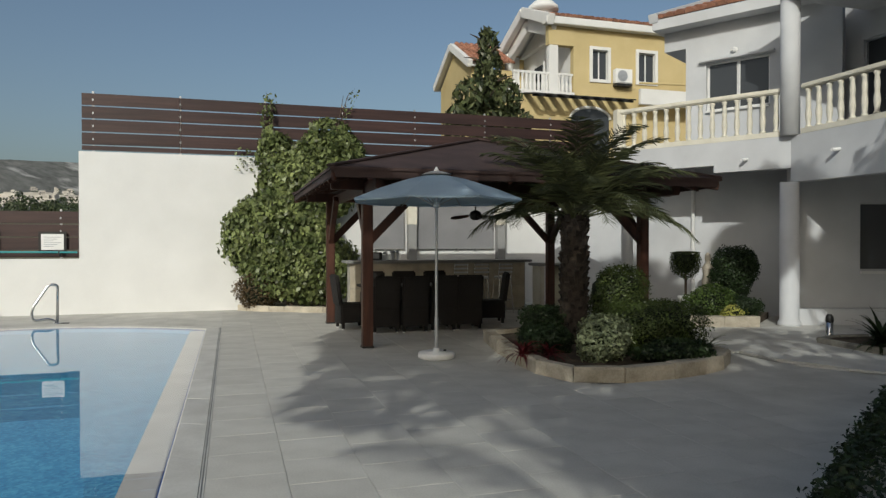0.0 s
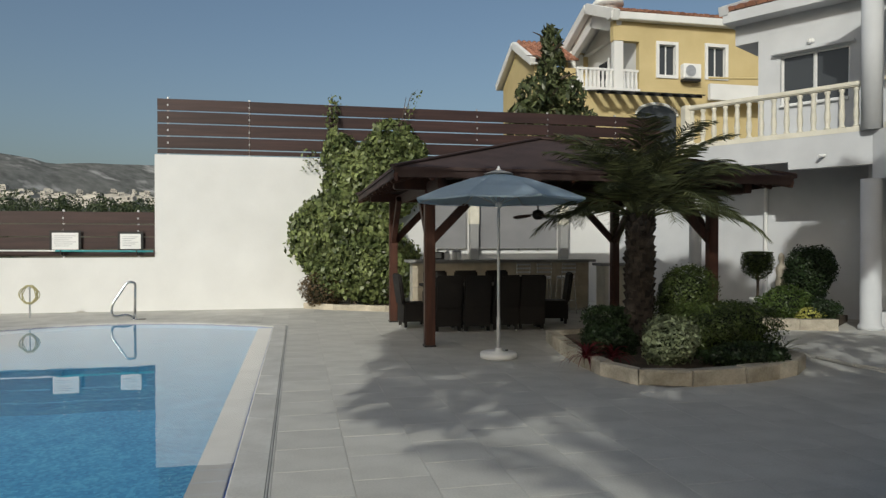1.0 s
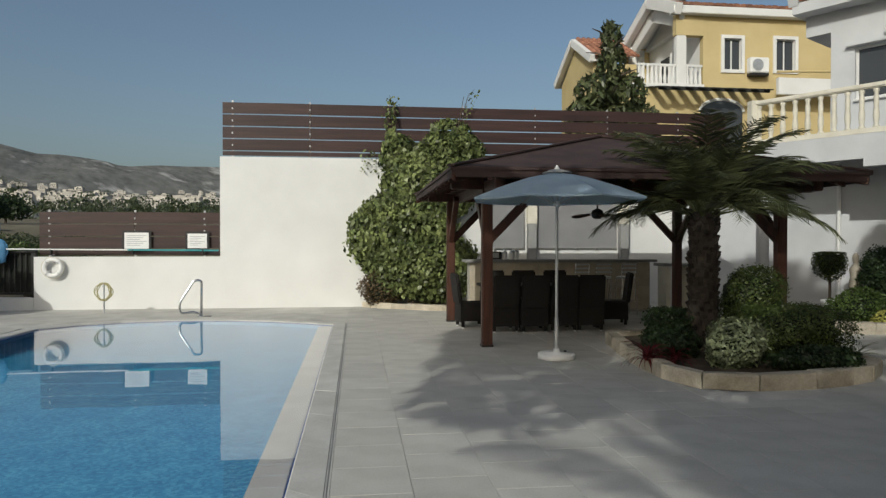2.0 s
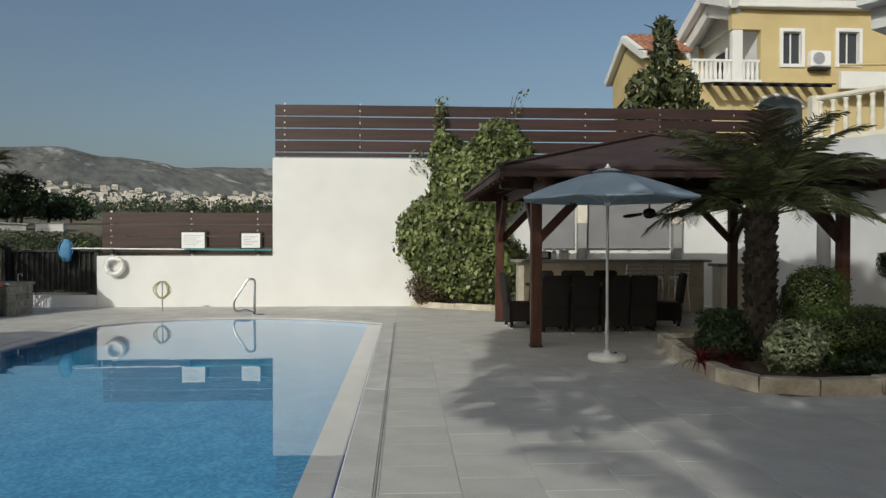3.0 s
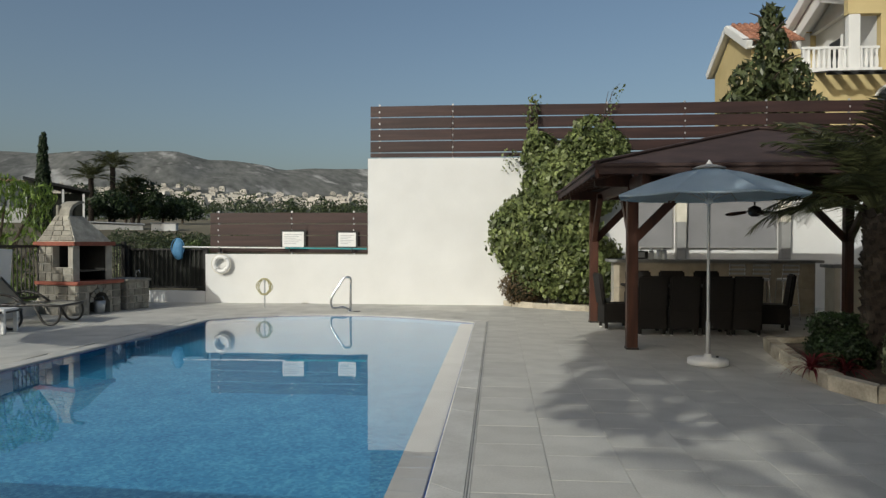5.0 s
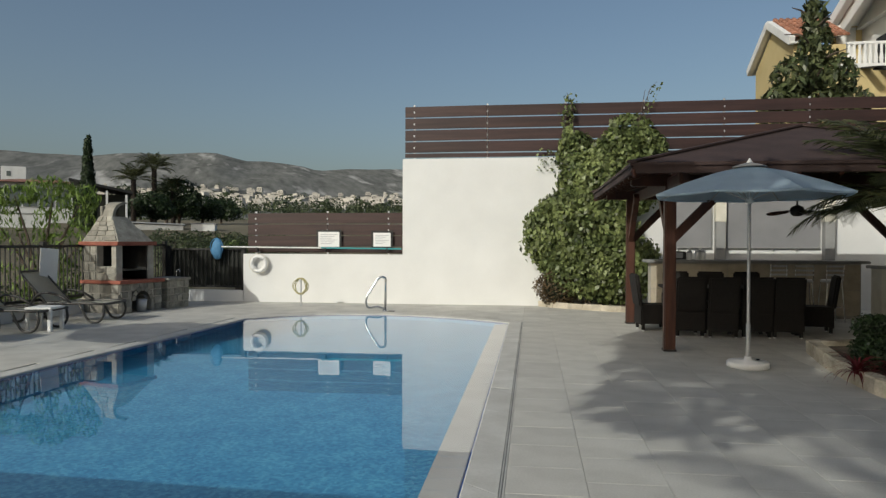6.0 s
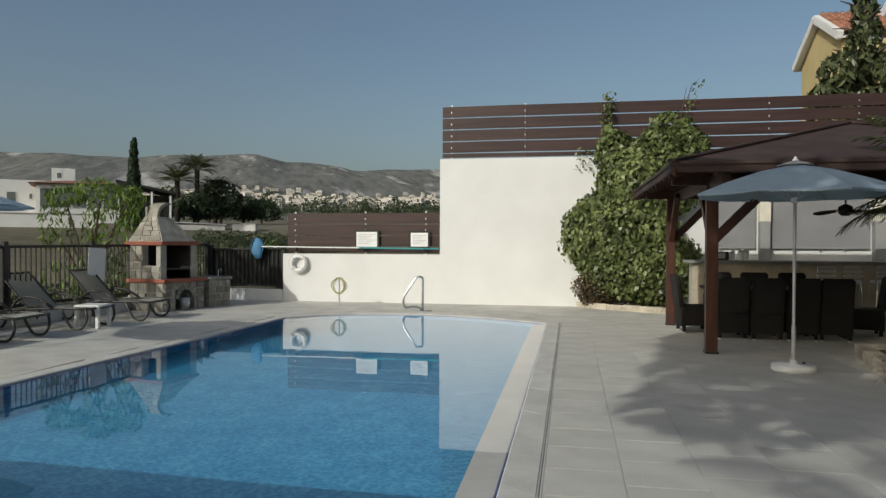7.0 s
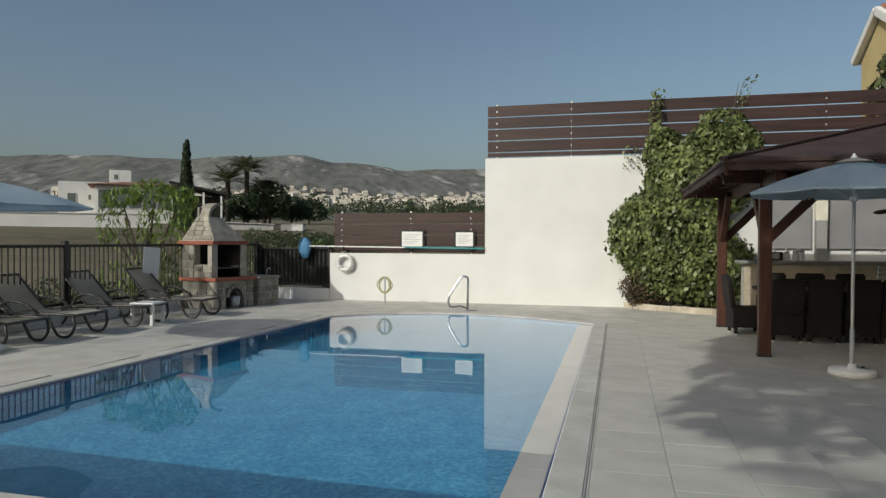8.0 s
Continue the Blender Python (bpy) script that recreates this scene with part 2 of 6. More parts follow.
def lathe(profile, bm=None, seg=16, at=(0, 0, 0)):
    """A turned form from (radius, height) pairs."""
    bm = bm or bmesh.new()
    at = Vector(at)
    rings = [[bm.verts.new(at + Vector((r * math.cos(2 * math.pi * j / seg), r * math.sin(2 * math.pi * j / seg), z))) for j in range(seg)] for r, z in profile]
    for a, b in zip(rings, rings[1:]):
        for j in range(seg):
            bm.faces.new((a[j], a[(j + 1) % seg], b[(j + 1) % seg], b[j]))
    bm.faces.new(rings[0][::-1]), bm.faces.new(rings[-1])
    return bm


def beam(a, b, w, h, bm=None, bevel=0.008):
    """A squared timber from a to b."""
    a, b = Vector(a), Vector(b)
    d = b - a
    q = d.to_track_quat("X", "Z").to_matrix().to_4x4()
    return box((0, -w / 2, -h / 2), (d.length, w / 2, h / 2), bm, bevel, Matrix.Translation(a) @ q)


def cut_wall(a, b, z0, z1, thick, holes=(), bm=None):
    """A straight wall from a to b (its thickness to the right of a-b), with real rectangular openings (s0, s1, z0, z1) along it, in one piece."""
    bm = bm or bmesh.new()
    a, b = Vector((*a, 0)), Vector((*b, 0))
    d = b - a
    m = Matrix.Translation(a) @ d.to_track_quat("X", "Z").to_matrix().to_4x4()
    ss = sorted({0.0, d.length, *[h[0] for h in holes], *[h[1] for h in holes]})
    zs = sorted({z0, z1, *[h[2] for h in holes], *[h[3] for h in holes]})
    nx, nz = len(ss) - 1, len(zs) - 1
    solid = {(i, j) for i in range(nx) for j in range(nz) if not any(h[0] < (ss[i] + ss[i + 1]) / 2 < h[1] and h[2] < (zs[j] + zs[j + 1]) / 2 < h[3] for h in holes)}
    made = {}

    def corner(i, j, k):
        if (i, j, k) not in made:
            made[i, j, k] = bm.verts.new(m @ Vector((ss[i], -thick * k, zs[j])))
        return made[i, j, k]
    for i, j in solid:
        for k in (0, 1):
            bm.faces.new([corner(i + p, j + q, k) for p, q in ((0, 0), (1, 0), (1, 1), (0, 1))])
        for (p, q), e in (((-1, 0), ((0, 0), (0, 1))), ((1, 0), ((1, 0), (1, 1))), ((0, -1), ((0, 0), (1, 0))), ((0, 1), ((0, 1), (1, 1)))):
            if (i + p, j + q) not in solid:
                (u0, v0), (u1, v1) = e
                bm.faces.new([corner(i + u0, j + v0, 0), corner(i + u1, j + v1, 0), corner(i + u1, j + v1, 1), corner(i + u0, j + v0, 1)])
    return bm


def leaves(points, normals, size, rng, spread=0.8, aspect=0.55, droop=0.0):
    """A mesh's vertices and faces: one folded leaf at each point."""
    k = len(points)
    nn = normals + rng.normal(0, spread, (k, 3))
    nn /= np.linalg.norm(nn, axis=1)[:, None] + 1e-9
    t = rng.normal(0, 1, (k, 3))
    t[:, 2] -= droop
    t -= nn * (t * nn).sum(1)[:, None]
    t /= np.linalg.norm(t, axis=1)[:, None] + 1e-9
    s = np.cross(nn, t)
    ln = (size * rng.uniform(0.65, 1.35, k))[:, None]
    w = ln * aspect * 0.5
    v = np.stack([points - t * ln * 0.5, points + s * w + nn * w * 0.3, points + t * ln * 0.5, points - s * w + nn * w * 0.3], 1).reshape(-1, 3)
    f = np.arange(4 * k).reshape(k, 4)
    return v, f


def leaf_mesh(name, vf, material):
    me = bpy.data.meshes.new(name)
    v = np.concatenate([a for a, _ in vf])
    off, fs = 0, []
    for a, f in vf:
        fs.append(f + off)
        off += len(a)
    f = np.concatenate(fs)
    me.vertices.add(len(v))
    me.vertices.foreach_set("co", v.ravel())
    me.loops.add(f.size)
    me.loops.foreach_set("vertex_index", f.ravel().astype(np.int32))
    me.polygons.add(len(f))
    me.polygons.foreach_set("loop_start", np.arange(0, f.size, 4, dtype=np.int32))
    me.update(calc_edges=True)
    me.materials.append(material)
    return me


def blob_points(rng, k, radii, flat=0.0, lumps=0.30, fill=0.26, square=2.0):
    """Points and normals on a lumpy, partly filled crown."""
    d = rng.normal(0, 1, (k, 3))
    d /= np.linalg.norm(d, axis=1)[:, None]
    seeds = rng.normal(0, 1, (9, 3))
    seeds /= np.linalg.norm(seeds, axis=1)[:, None]
    lump = 1 + lumps * (np.max(d @ seeds.T, axis=1) - 0.75) * 2
    if square != 2.0:
        d = d / (np.abs(d) ** square).sum(1)[:, None] ** (1 / square)
    r = (1 - fill * rng.random(k) ** 2.2) * lump * rng.normal(1, 0.055, k)
    p = d * r[:, None] * np.array(radii)
    nrm = d / np.array(radii)
    nrm /= np.linalg.norm(nrm, axis=1)[:, None]
    return p, nrm
# ---- the setting: pool, deck, boundary walls ----
POOL = [(-0.42, 3.3), (-0.42, 12.66), (-0.9, 12.98), (-1.6, 13.35), (-2.3, 13.6), (-3.0, 13.7), (-3.7, 13.66), (-4.35, 13.48), (-4.95, 13.14), (-5.42, 12.62), (-5.52, 9.8), (-5.66, 7.8), (-5.86, 3.3)]


def grown(poly, g):
    """The outline moved outwards by g."""
    out, k = [], len(poly)
    for i in range(k):
        p, a, b = Vector(poly[i]), Vector(poly[i - 1]), Vector(poly[(i + 1) % k])
        n1, n2 = (p - a).normalized(), (b - p).normalized()
        n1, n2 = Vector((-n1.y, n1.x)), Vector((-n2.y, n2.x))
        n = (n1 + n2).normalized()
        out.append(tuple(p - n * g / max(0.4, n.dot(n1))))
    return out


def ring(inner, outer, z0, z1, bm=None):
    """A band between two outlines of as many corners."""
    bm = bm or bmesh.new()
    k = len(inner)
    v = [[bm.verts.new((x, y, z)) for x, y in o] for o in (inner, outer) for z in (z0, z1)]
    for i in range(k):
        j = (i + 1) % k
        bm.faces.new((v[1][i], v[1][j], v[3][j], v[3][i]))
        bm.faces.new((v[0][i], v[2][i], v[2][j], v[0][j]))
        bm.faces.new((v[0][i], v[0][j], v[1][j], v[1][i]))
        bm.faces.new((v[2][i], v[3][i], v[3][j], v[2][j]))
    return bm


SIGN = -1 if sum(a[0] * b[1] - b[0] * a[1] for a, b in zip(POOL, POOL[1:] + POOL[:1])) > 0 else 1
COPE = grown(POOL, 0.23 * -SIGN)


def deck_mesh():
    """The bedding of the deck with the pool's hole, as a ring of quads round the coping."""
    bm = bmesh.new()
    k = len(COPE)
    hi = [bm.verts.new((x, y, -0.012)) for x, y in COPE]
    lo = [bm.verts.new((x, y, -1.8)) for x, y in COPE]
    rim = []
    cx, cy = -3.0, 8.5
    for x, y in COPE:
        dx, dy = x - cx, y - cy
        s = min(((18.0 if dx > 0 else -9.75) - cx) / dx if abs(dx) > 1e-6 else 1e9, ((16.06 if dy > 0 else -12.0) - cy) / dy if abs(dy) > 1e-6 else 1e9)
        rim.append(bm.verts.new((cx + dx * s, cy + dy * s, -0.012)))
    for i in range(k):
        j = (i + 1) % k
        a, b = rim[i].co, rim[j].co
        face = [hi[i], hi[j], rim[j]]
        if abs(a.x - b.x) > 1e-3 and abs(a.y - b.y) > 1e-3:
            c = [(18.0, 16.06), (-9.75, 16.06), (-9.75, -12.0), (18.0, -12.0)]
            near = min(c, key=lambda q: (q[0] - (a.x + b.x) / 2) ** 2 + (q[1] - (a.y + b.y) / 2) ** 2)
            face.append(bm.verts.new((*near, -0.012)))
        face.append(rim[i])
        bm.faces.new(face)
        bm.faces.new((hi[i], hi[j], lo[j], lo[i]))
    bmesh.ops.triangulate(bm, faces=bm.faces)
    return bm


floor = setting("deck_floor", deck_mesh(), M_JOINT, "grey stone pool deck with fine open joints", "floor")

# pool shell, submerged ledge, water and coping
shell = bmesh.new()
k = len(POOL)
top = [shell.verts.new((x, y, -0.03)) for x, y in POOL]
low = [shell.verts.new((x, y, -0.75)) for x, y in POOL]
shell.faces.new(low)
for i in range(k):
    shell.faces.new((top[i], top[(i + 1) % k], low[(i + 1) % k], low[i]))
pool = thing("swimming_pool", "blue mosaic swimming pool brim-full of still clear water", "pool", kind="structure")
part("basin", shell, M_MOSAIC, pool, "blue glass mosaic basin")
band = ring([(x, y) for x, y in grown(POOL, -0.012 * -SIGN)], [(x, y) for x, y in grown(POOL, 0.002 * -SIGN)], -0.24, -0.02)
part("waterline_band", band, M_MOSAIC_DARK, pool, "dark blue waterline tiles")
part("submerged_ledge", box((-0.675, 3.32, -0.20), (-0.435, 12.6, -0.09), None, 0.01), M_LEDGE, pool, "beige stone ledge under the water")
wpoly = grown(POOL, 0.004 * -SIGN)
wme = bpy.data.meshes.new("water")
wme.from_pydata([(x, y, -0.016) for x, y in wpoly], [], [tuple(range(len(wpoly)))])
wme.materials.append(M_WATER)
water = part("water", wme, None, pool, "still clear pool water")
water.visible_shadow = False
coping = thing("pool_coping", "pale stone coping round the pool", "coping", kind="structure")

# tall white wall at the back, low wall, fences on both
WY = 16.06
wall_back = setting("wall_north", box((-3.04, WY, -0.3), (9.2, WY + 0.22, 3.42)), M_PAINT, "tall plain white rendered garden wall in sunlight", "wall")
wall_low = setting("wall_low", box((-6.98, WY, -0.3), (-3.0402, WY + 0.2, 1.165)), M_PAINT, "low white rendered wall beside the pool", "wall")
kerb_wall = setting("wall_kerb", box((-9.2, WY - 0.02, -0.3), (-6.985, WY + 0.2, 0.27)), M_PAINT, "white kerb wall under the iron fence", "wall")


def slat_fence(name, label, x0, x1, z0, z1, rows, posts):
    f = thing(name, label, "fence", at=(0, WY + 0.1, 0))
    rr_ = random.Random(rows)
    cuts = [x0] + [p for p in posts[1:-1:2]] + [x1]
    i, zt = 0, z1
    while zt > z0 + 0.03:
        zb = max(z0 + 0.005, zt - rows)
        for a, b in zip(cuts, cuts[1:]):
            tilt = rr_.uniform(-0.006, 0.006)
            bm = box((a + 0.003, -0.012, zb + 0.027), (b - 0.003, 0.012, zt), None, 0.004)
            for v in bm.verts:
                v.co.z += tilt * (1 if v.co.x > (a + b) / 2 else -1)
            part("slat", bm, M_BOARD, f)
        zt -= rows
    for x in posts:
        part("post", box((x - 0.022, 0.014, z0), (x + 0.022, 0.055, z1 + 0.045), None, 0.004), M_ALU, f, "galvanised metal post")
        for zz in [z1 - rows * (q + 0.5) for q in range(int((z1 - z0) / rows))]:
            part("clip", box((x - 0.014, -0.018, zz - 0.02), (x + 0.014, -0.0125, zz + 0.02)), M_ALU, f)
    return f


slat_fence("slat_fence", "dark brown timber slat fence on top of the tall white wall", -3.0, 9.1, 3.425, 4.66, 0.277, [-2.78, -1.05, 0.75, 2.5, 4.25, 6.05, 7.85])
slat_fence("slat_fence", "dark brown timber slat fence on top of the low white wall", -6.9, -3.06, 1.17, 2.155, 0.277, [-6.7, -4.9, -3.4])
# ---- gazebo ----
GX0, GX1, GY0, GY1 = 1.86, 6.38, 9.75, 12.9
EX0, EX1, EY0, EY1, EZ = 1.22, 7.0, 8.7, 13.95, 2.44
APEX = Vector((4.1, 11.32, 3.28))


def roof_z(x, y):
    """Height of the hipped roof's top over a place."""
    s = max((x - APEX.x) / (EX1 - APEX.x), (APEX.x - x) / (APEX.x - EX0), (y - APEX.y) / (EY1 - APEX.y), (APEX.y - y) / (APEX.y - EY0))
    return APEX.z + (EZ - APEX.z) * s


def build_gazebo():
    g = thing("gazebo", "open dark-stained timber gazebo with a hipped brown felt roof", "gazebo")
    for px, py in ((GX0, GY0), (GX1, GY0), (GX0 - 0.09, GY1), (GX1 - 0.12, GY1)):
        part("post", box((px - 0.075, py - 0.075, 0), (px + 0.075, py + 0.075, 2.26), None, 0.014), M_TIMBER, g)
        part("post_foot", box((px - 0.085, py - 0.085, 0), (px + 0.085, py + 0.085, 0.03), None, 0.004), M_BLACK, g, "black steel post shoe")
        for sx, sy in ((1, 0), (-1, 0), (0, 1), (0, -1)):
            if GX0 - 0.3 < px + sx * 0.8 < GX1 + 0.3 and GY0 - 0.3 < py + sy * 0.8 < GY1 + 0.3:
                part("brace", beam((px + sx * 0.03, py + sy * 0.03, 1.52), (px + sx * 0.76, py + sy * 0.76, 2.27), 0.09, 0.12), M_TIMBER, g)
    for y in (GY0, GY1):
        part("beam", box((EX0 + 0.12, y - 0.06, 2.25), (EX1 - 0.12, y + 0.06, 2.40), None, 0.012), M_TIMBER, g)
    for x in (GX0, GX1):
        part("beam", box((x - 0.055, EY0 + 0.15, 2.21), (x + 0.055, EY1 - 0.15, 2.36), None, 0.012), M_TIMBER, g)
    cs = [(EX0, EY0), (EX1, EY0), (EX1, EY1), (EX0, EY1)]
    for x, y in cs:
        part("rafter", beam((x, y, EZ - 0.11), APEX - Vector((0, 0, 0.12)), 0.06, 0.1), M_TIMBER, g)
    for i in range(1, 12):
        x = EX0 + (EX1 - EX0) * i / 12
        for y in (EY0, EY1):
            t = 1 - abs(x - APEX.x) / ((EX1 - APEX.x) if x > APEX.x else (APEX.x - EX0))
            ye = y + (APEX.y - y) * max(t, 0.05)
            part("rafter", beam((x, y, EZ - 0.1), (x, ye, roof_z(x, ye) - 0.1), 0.05, 0.09, None, 0.0), M_TIMBER, g)
    for i in range(1, 11):
        y = EY0 + (EY1 - EY0) * i / 11
        for x in (EX0, EX1):
            t = 1 - abs(y - APEX.y) / ((EY1 - APEX.y) if y > APEX.y else (APEX.y - EY0))
            xe = x + (APEX.x - x) * max(t, 0.05)
            part("rafter", beam((x, y, EZ - 0.1), (xe, y, roof_z(xe, y) - 0.1), 0.05, 0.09, None, 0.0), M_TIMBER, g)
    for (x0, y0), (x1, y1) in zip(cs, cs[1:] + cs[:1]):
        part("fascia", beam((x0, y0, EZ - 0.05), (x1, y1, EZ - 0.05), 0.025, 0.13), M_ROOF, g)
    rb = bmesh.new()
    g2 = 0.035
    c2 = [(EX0 - g2, EY0 - g2), (EX1 + g2, EY0 - g2), (EX1 + g2, EY1 + g2), (EX0 - g2, EY1 + g2)]
    t1, t0 = [rb.verts.new((x, y, EZ + 0.02)) for x, y in c2], [rb.verts.new((x, y, EZ - 0.02)) for x, y in c2]
    a1, a0 = rb.verts.new(APEX), rb.verts.new(APEX - Vector((0, 0, 0.05)))
    for i in range(4):
        j = (i + 1) % 4
        rb.faces.new((t1[i], t1[j], a1)), rb.faces.new((t0[j], t0[i], a0)), rb.faces.new((t0[i], t0[j], t1[j], t1[i]))
    roof = part("roof", rb, M_ROOF, g, "weathered brown felt roof")
    for x, y in c2:
        part("hip_cap", beam((x, y, EZ + 0.03), APEX + Vector((0, 0, 0.015)), 0.14, 0.03), M_ROOF, roof)
    return g


build_gazebo()


def build_fan(at):
    f = thing("ceiling_fan", "dark brown five-bladed ceiling fan under the gazebo roof", "ceiling fan", at=at)
    top = roof_z(at[0], at[1]) - at[2] - 0.06
    part("rod", tube([(0, 0, 0.06), (0, 0, top)], 0.014, None, 8), M_BLACK, f)
    part("motor", lathe([(0.05, -0.09), (0.09, -0.06), (0.105, 0.0), (0.09, 0.05), (0.03, 0.08)], None, 18), M_BLACK, f, "", True)
    for i in range(5):
        m = pose(0, 0, 0, 0, 0, 72 * i + 54)
        bm = box((0.10, -0.012, -0.01), (0.2, 0.012, 0.0), None, 0.0, m)
        part("blade_arm", bm, M_BLACK, f)
        bm = bmesh.new()
        prof = [(0.16, 0.04), (0.3, 0.058), (0.42, 0.066), (0.49, 0.055), (0.52, 0.02)]
        prism([(x, y) for x, y in prof] + [(x, -y) for x, y in reversed(prof)], -0.004, 0.004, bm)
        bmesh.ops.transform(bm, matrix=m @ pose(0, 0, 0, 16, 6, 0), verts=bm.verts)
        part("blade", bm, M_TIMBER, f, "dark stained blade")
    return f


build_fan((4.06, 11.3, 1.98))


# ---- parasols ----
def parasol(at, height, radius, label, turn=0.0):
    u = thing("parasol", label, "parasol", at=at, turn=turn, group="parasols by the pool")
    base = part("base", lathe([(0.225, 0), (0.24, 0.01), (0.24, 0.06), (0.225, 0.078), (0.05, 0.088), (0.04, 0.13)], None, 32), M_WHITEPLASTIC, u, "white weighted parasol base", True)
    part("cap", lathe([(0.02, 0.078), (0.02, 0.094), (0.012, 0.1)], None, 10, (0.12, 0.0, 0)), M_BLACK, base, "", True)
    part("pole", tube([(0, 0, 0.08), (0, 0, 0.52), (0, 0, 0.525), (0, 0, height - 0.05)], [0.026, 0.026, 0.019, 0.019], None, 12), M_ALU, u, "grey metal pole")
    part("knob", tube([(0.02, 0, 0.46), (0.06, 0, 0.46)], 0.012, None, 8), M_BLACK, u)
    n = 8
    rim_z = height - 0.41
    bm = bmesh.new()
    prof = [(0.10, height - 0.08), (0.35 * radius, height - 0.145), (0.7 * radius, height - 0.275), (radius, rim_z)]
    rings = []
    per = 4
    for r, z in prof:
        pts = []
        for i in range(n * per):
            a = 2 * math.pi * i / (n * per)
            u_ = (i % per) / per
            sag = math.sin(math.pi * u_)
            chord = math.cos(math.pi / n) / math.cos((u_ - 0.5) * 2 * math.pi / n)
            pts.append(bm.verts.new((r * chord * math.cos(a), r * chord * math.sin(a), z - 0.014 * sag * r / radius)))
        rings.append(pts)
    for a, b in zip(rings, rings[1:]):
        for j in range(per * n):
            bm.faces.new((a[j], a[(j + 1) % (per * n)], b[(j + 1) % (per * n)], b[j]))
    skirt = [bm.verts.new((v.co.x * 0.996, v.co.y * 0.996, v.co.z - 0.022)) for v in rings[-1]]
    for j in range(per * n):
        bm.faces.new((rings[-1][j], rings[-1][(j + 1) % (per * n)], skirt[(j + 1) % (per * n)], skirt[j]))
    bmesh.ops.solidify(bm, geom=bm.faces[:], thickness=0.004)
    canopy = part("canopy", bm, M_BLUE, u, "faded blue cloth canopy with a short hem")
    part("vent", lathe([(0.19, height - 0.082), (0.195, height - 0.074), (0.1, height - 0.042), (0.03, height - 0.026)], None, 16), M_CONCRETE, canopy, "pale vent cap")
    part("finial", lathe([(0.03, height - 0.04), (0.036, height - 0.02), (0.02, height), (0.008, height + 0.025)], None, 12), M_WHITEPLASTIC, u, "white plastic finial", True)
    part("hub", lathe([(0.035, rim_z - 0.1), (0.045, rim_z - 0.08), (0.045, rim_z - 0.05), (0.03, rim_z - 0.03)], None, 12), M_WHITEPLASTIC, u)
    for i in range(n):
        c, s = math.cos(2 * math.pi * i / n), math.sin(2 * math.pi * i / n)
        rib = part("rib", tube([(0.03 * c, 0.03 * s, height - 0.11), (0.68 * radius * c, 0.68 * radius * s, height - 0.295), (0.985 * radius * c, 0.985 * radius * s, rim_z - 0.02)], 0.007, None, 5), M_ALU, u)
        part("strut", tube([(0.04 * c, 0.04 * s, rim_z - 0.06), (0.5 * radius * c, 0.5 * radius * s, height - 0.23)], 0.006, None, 5), M_ALU, rib)
    return u


parasol((2.555, 8.61, 0), 2.46, 1.13, "blue cloth parasol open on a pale round base beside the gazebo", 10)
parasol((-8.1, 7.35, 0), 2.34, 1.3, "blue cloth parasol open over the sun loungers", 4)


# ---- wicker dining set ----
def build_chair():
    c = thing("dining_chair", "dark brown woven wicker dining chair at the gazebo table", "chair", group="chairs round the table")
    part("seat", box((-0.23, -0.24, 0.36), (0.23, 0.24, 0.44), None, 0.02), M_WICKER, c)
    bm = box((-0.23, -0.035, 0.40), (0.23, 0.035, 0.95), None, 0.025, Matrix.Translation((0, -0.235, 0)) @ Matrix.Shear("XY", 4, (0, 0)))
    for v in bm.verts:
        v.co.y -= (v.co.z - 0.4) * 0.14
    part("backrest", bm, M_WICKER, c)
    for x in (-0.19, 0.19):
        for y in (-0.2, 0.2):
            leg = part("leg", box((x - 0.025, y - 0.025, 0.015), (x + 0.025, y + 0.025, 0.37), None, 0.006), M_WICKER, c)
            part("foot", lathe([(0.02, 0), (0.022, 0.02)], None, 8, (x, y, 0)), M_WHITEPLASTIC, leg, "white plastic foot")
    for s in (-1, 1):
        part("side_panel", box((s * 0.225 - 0.012, -0.22, 0.12), (s * 0.225 + 0.012, 0.22, 0.38), None, 0.006), M_WICKER, c)
    part("skirt", box((-0.22, -0.245, 0.10), (0.22, -0.222, 0.38), None, 0.006), M_WICKER, c)
    return c


chair0 = build_chair()
chair0.matrix_basis = pose(2.45, 11.42, 0, 0, 0, 2)
for x, y, a in ((2.95, 11.38, -2), (3.45, 11.42, 1), (3.93, 11.44, -3), (4.62, 12.05, 78), (2.02, 12.05, -84), (2.6, 12.75, 180), (3.2, 12.75, 178), (3.85, 12.75, 183)):
    copy_thing(chair0, pose(x, y, 0, 0, 0, a))

table = thing("dining_table", "dark wicker dining table set under the gazebo", "table", at=(3.25, 12.08, 0))
part("tabletop", box((-1.05, -0.5, 0.70), (1.05, 0.5, 0.745), None, 0.01), M_WICKER, table)
part("apron", box((-0.98, -0.44, 0.60), (0.98, 0.44, 0.70), None, 0.006), M_WICKER, table)
for x in (-0.95, 0.95):
    for y in (-0.42, 0.42):
        part("leg", box((x - 0.04, y - 0.04, 0), (x + 0.04, y + 0.04, 0.6), None, 0.006), M_WICKER, table)

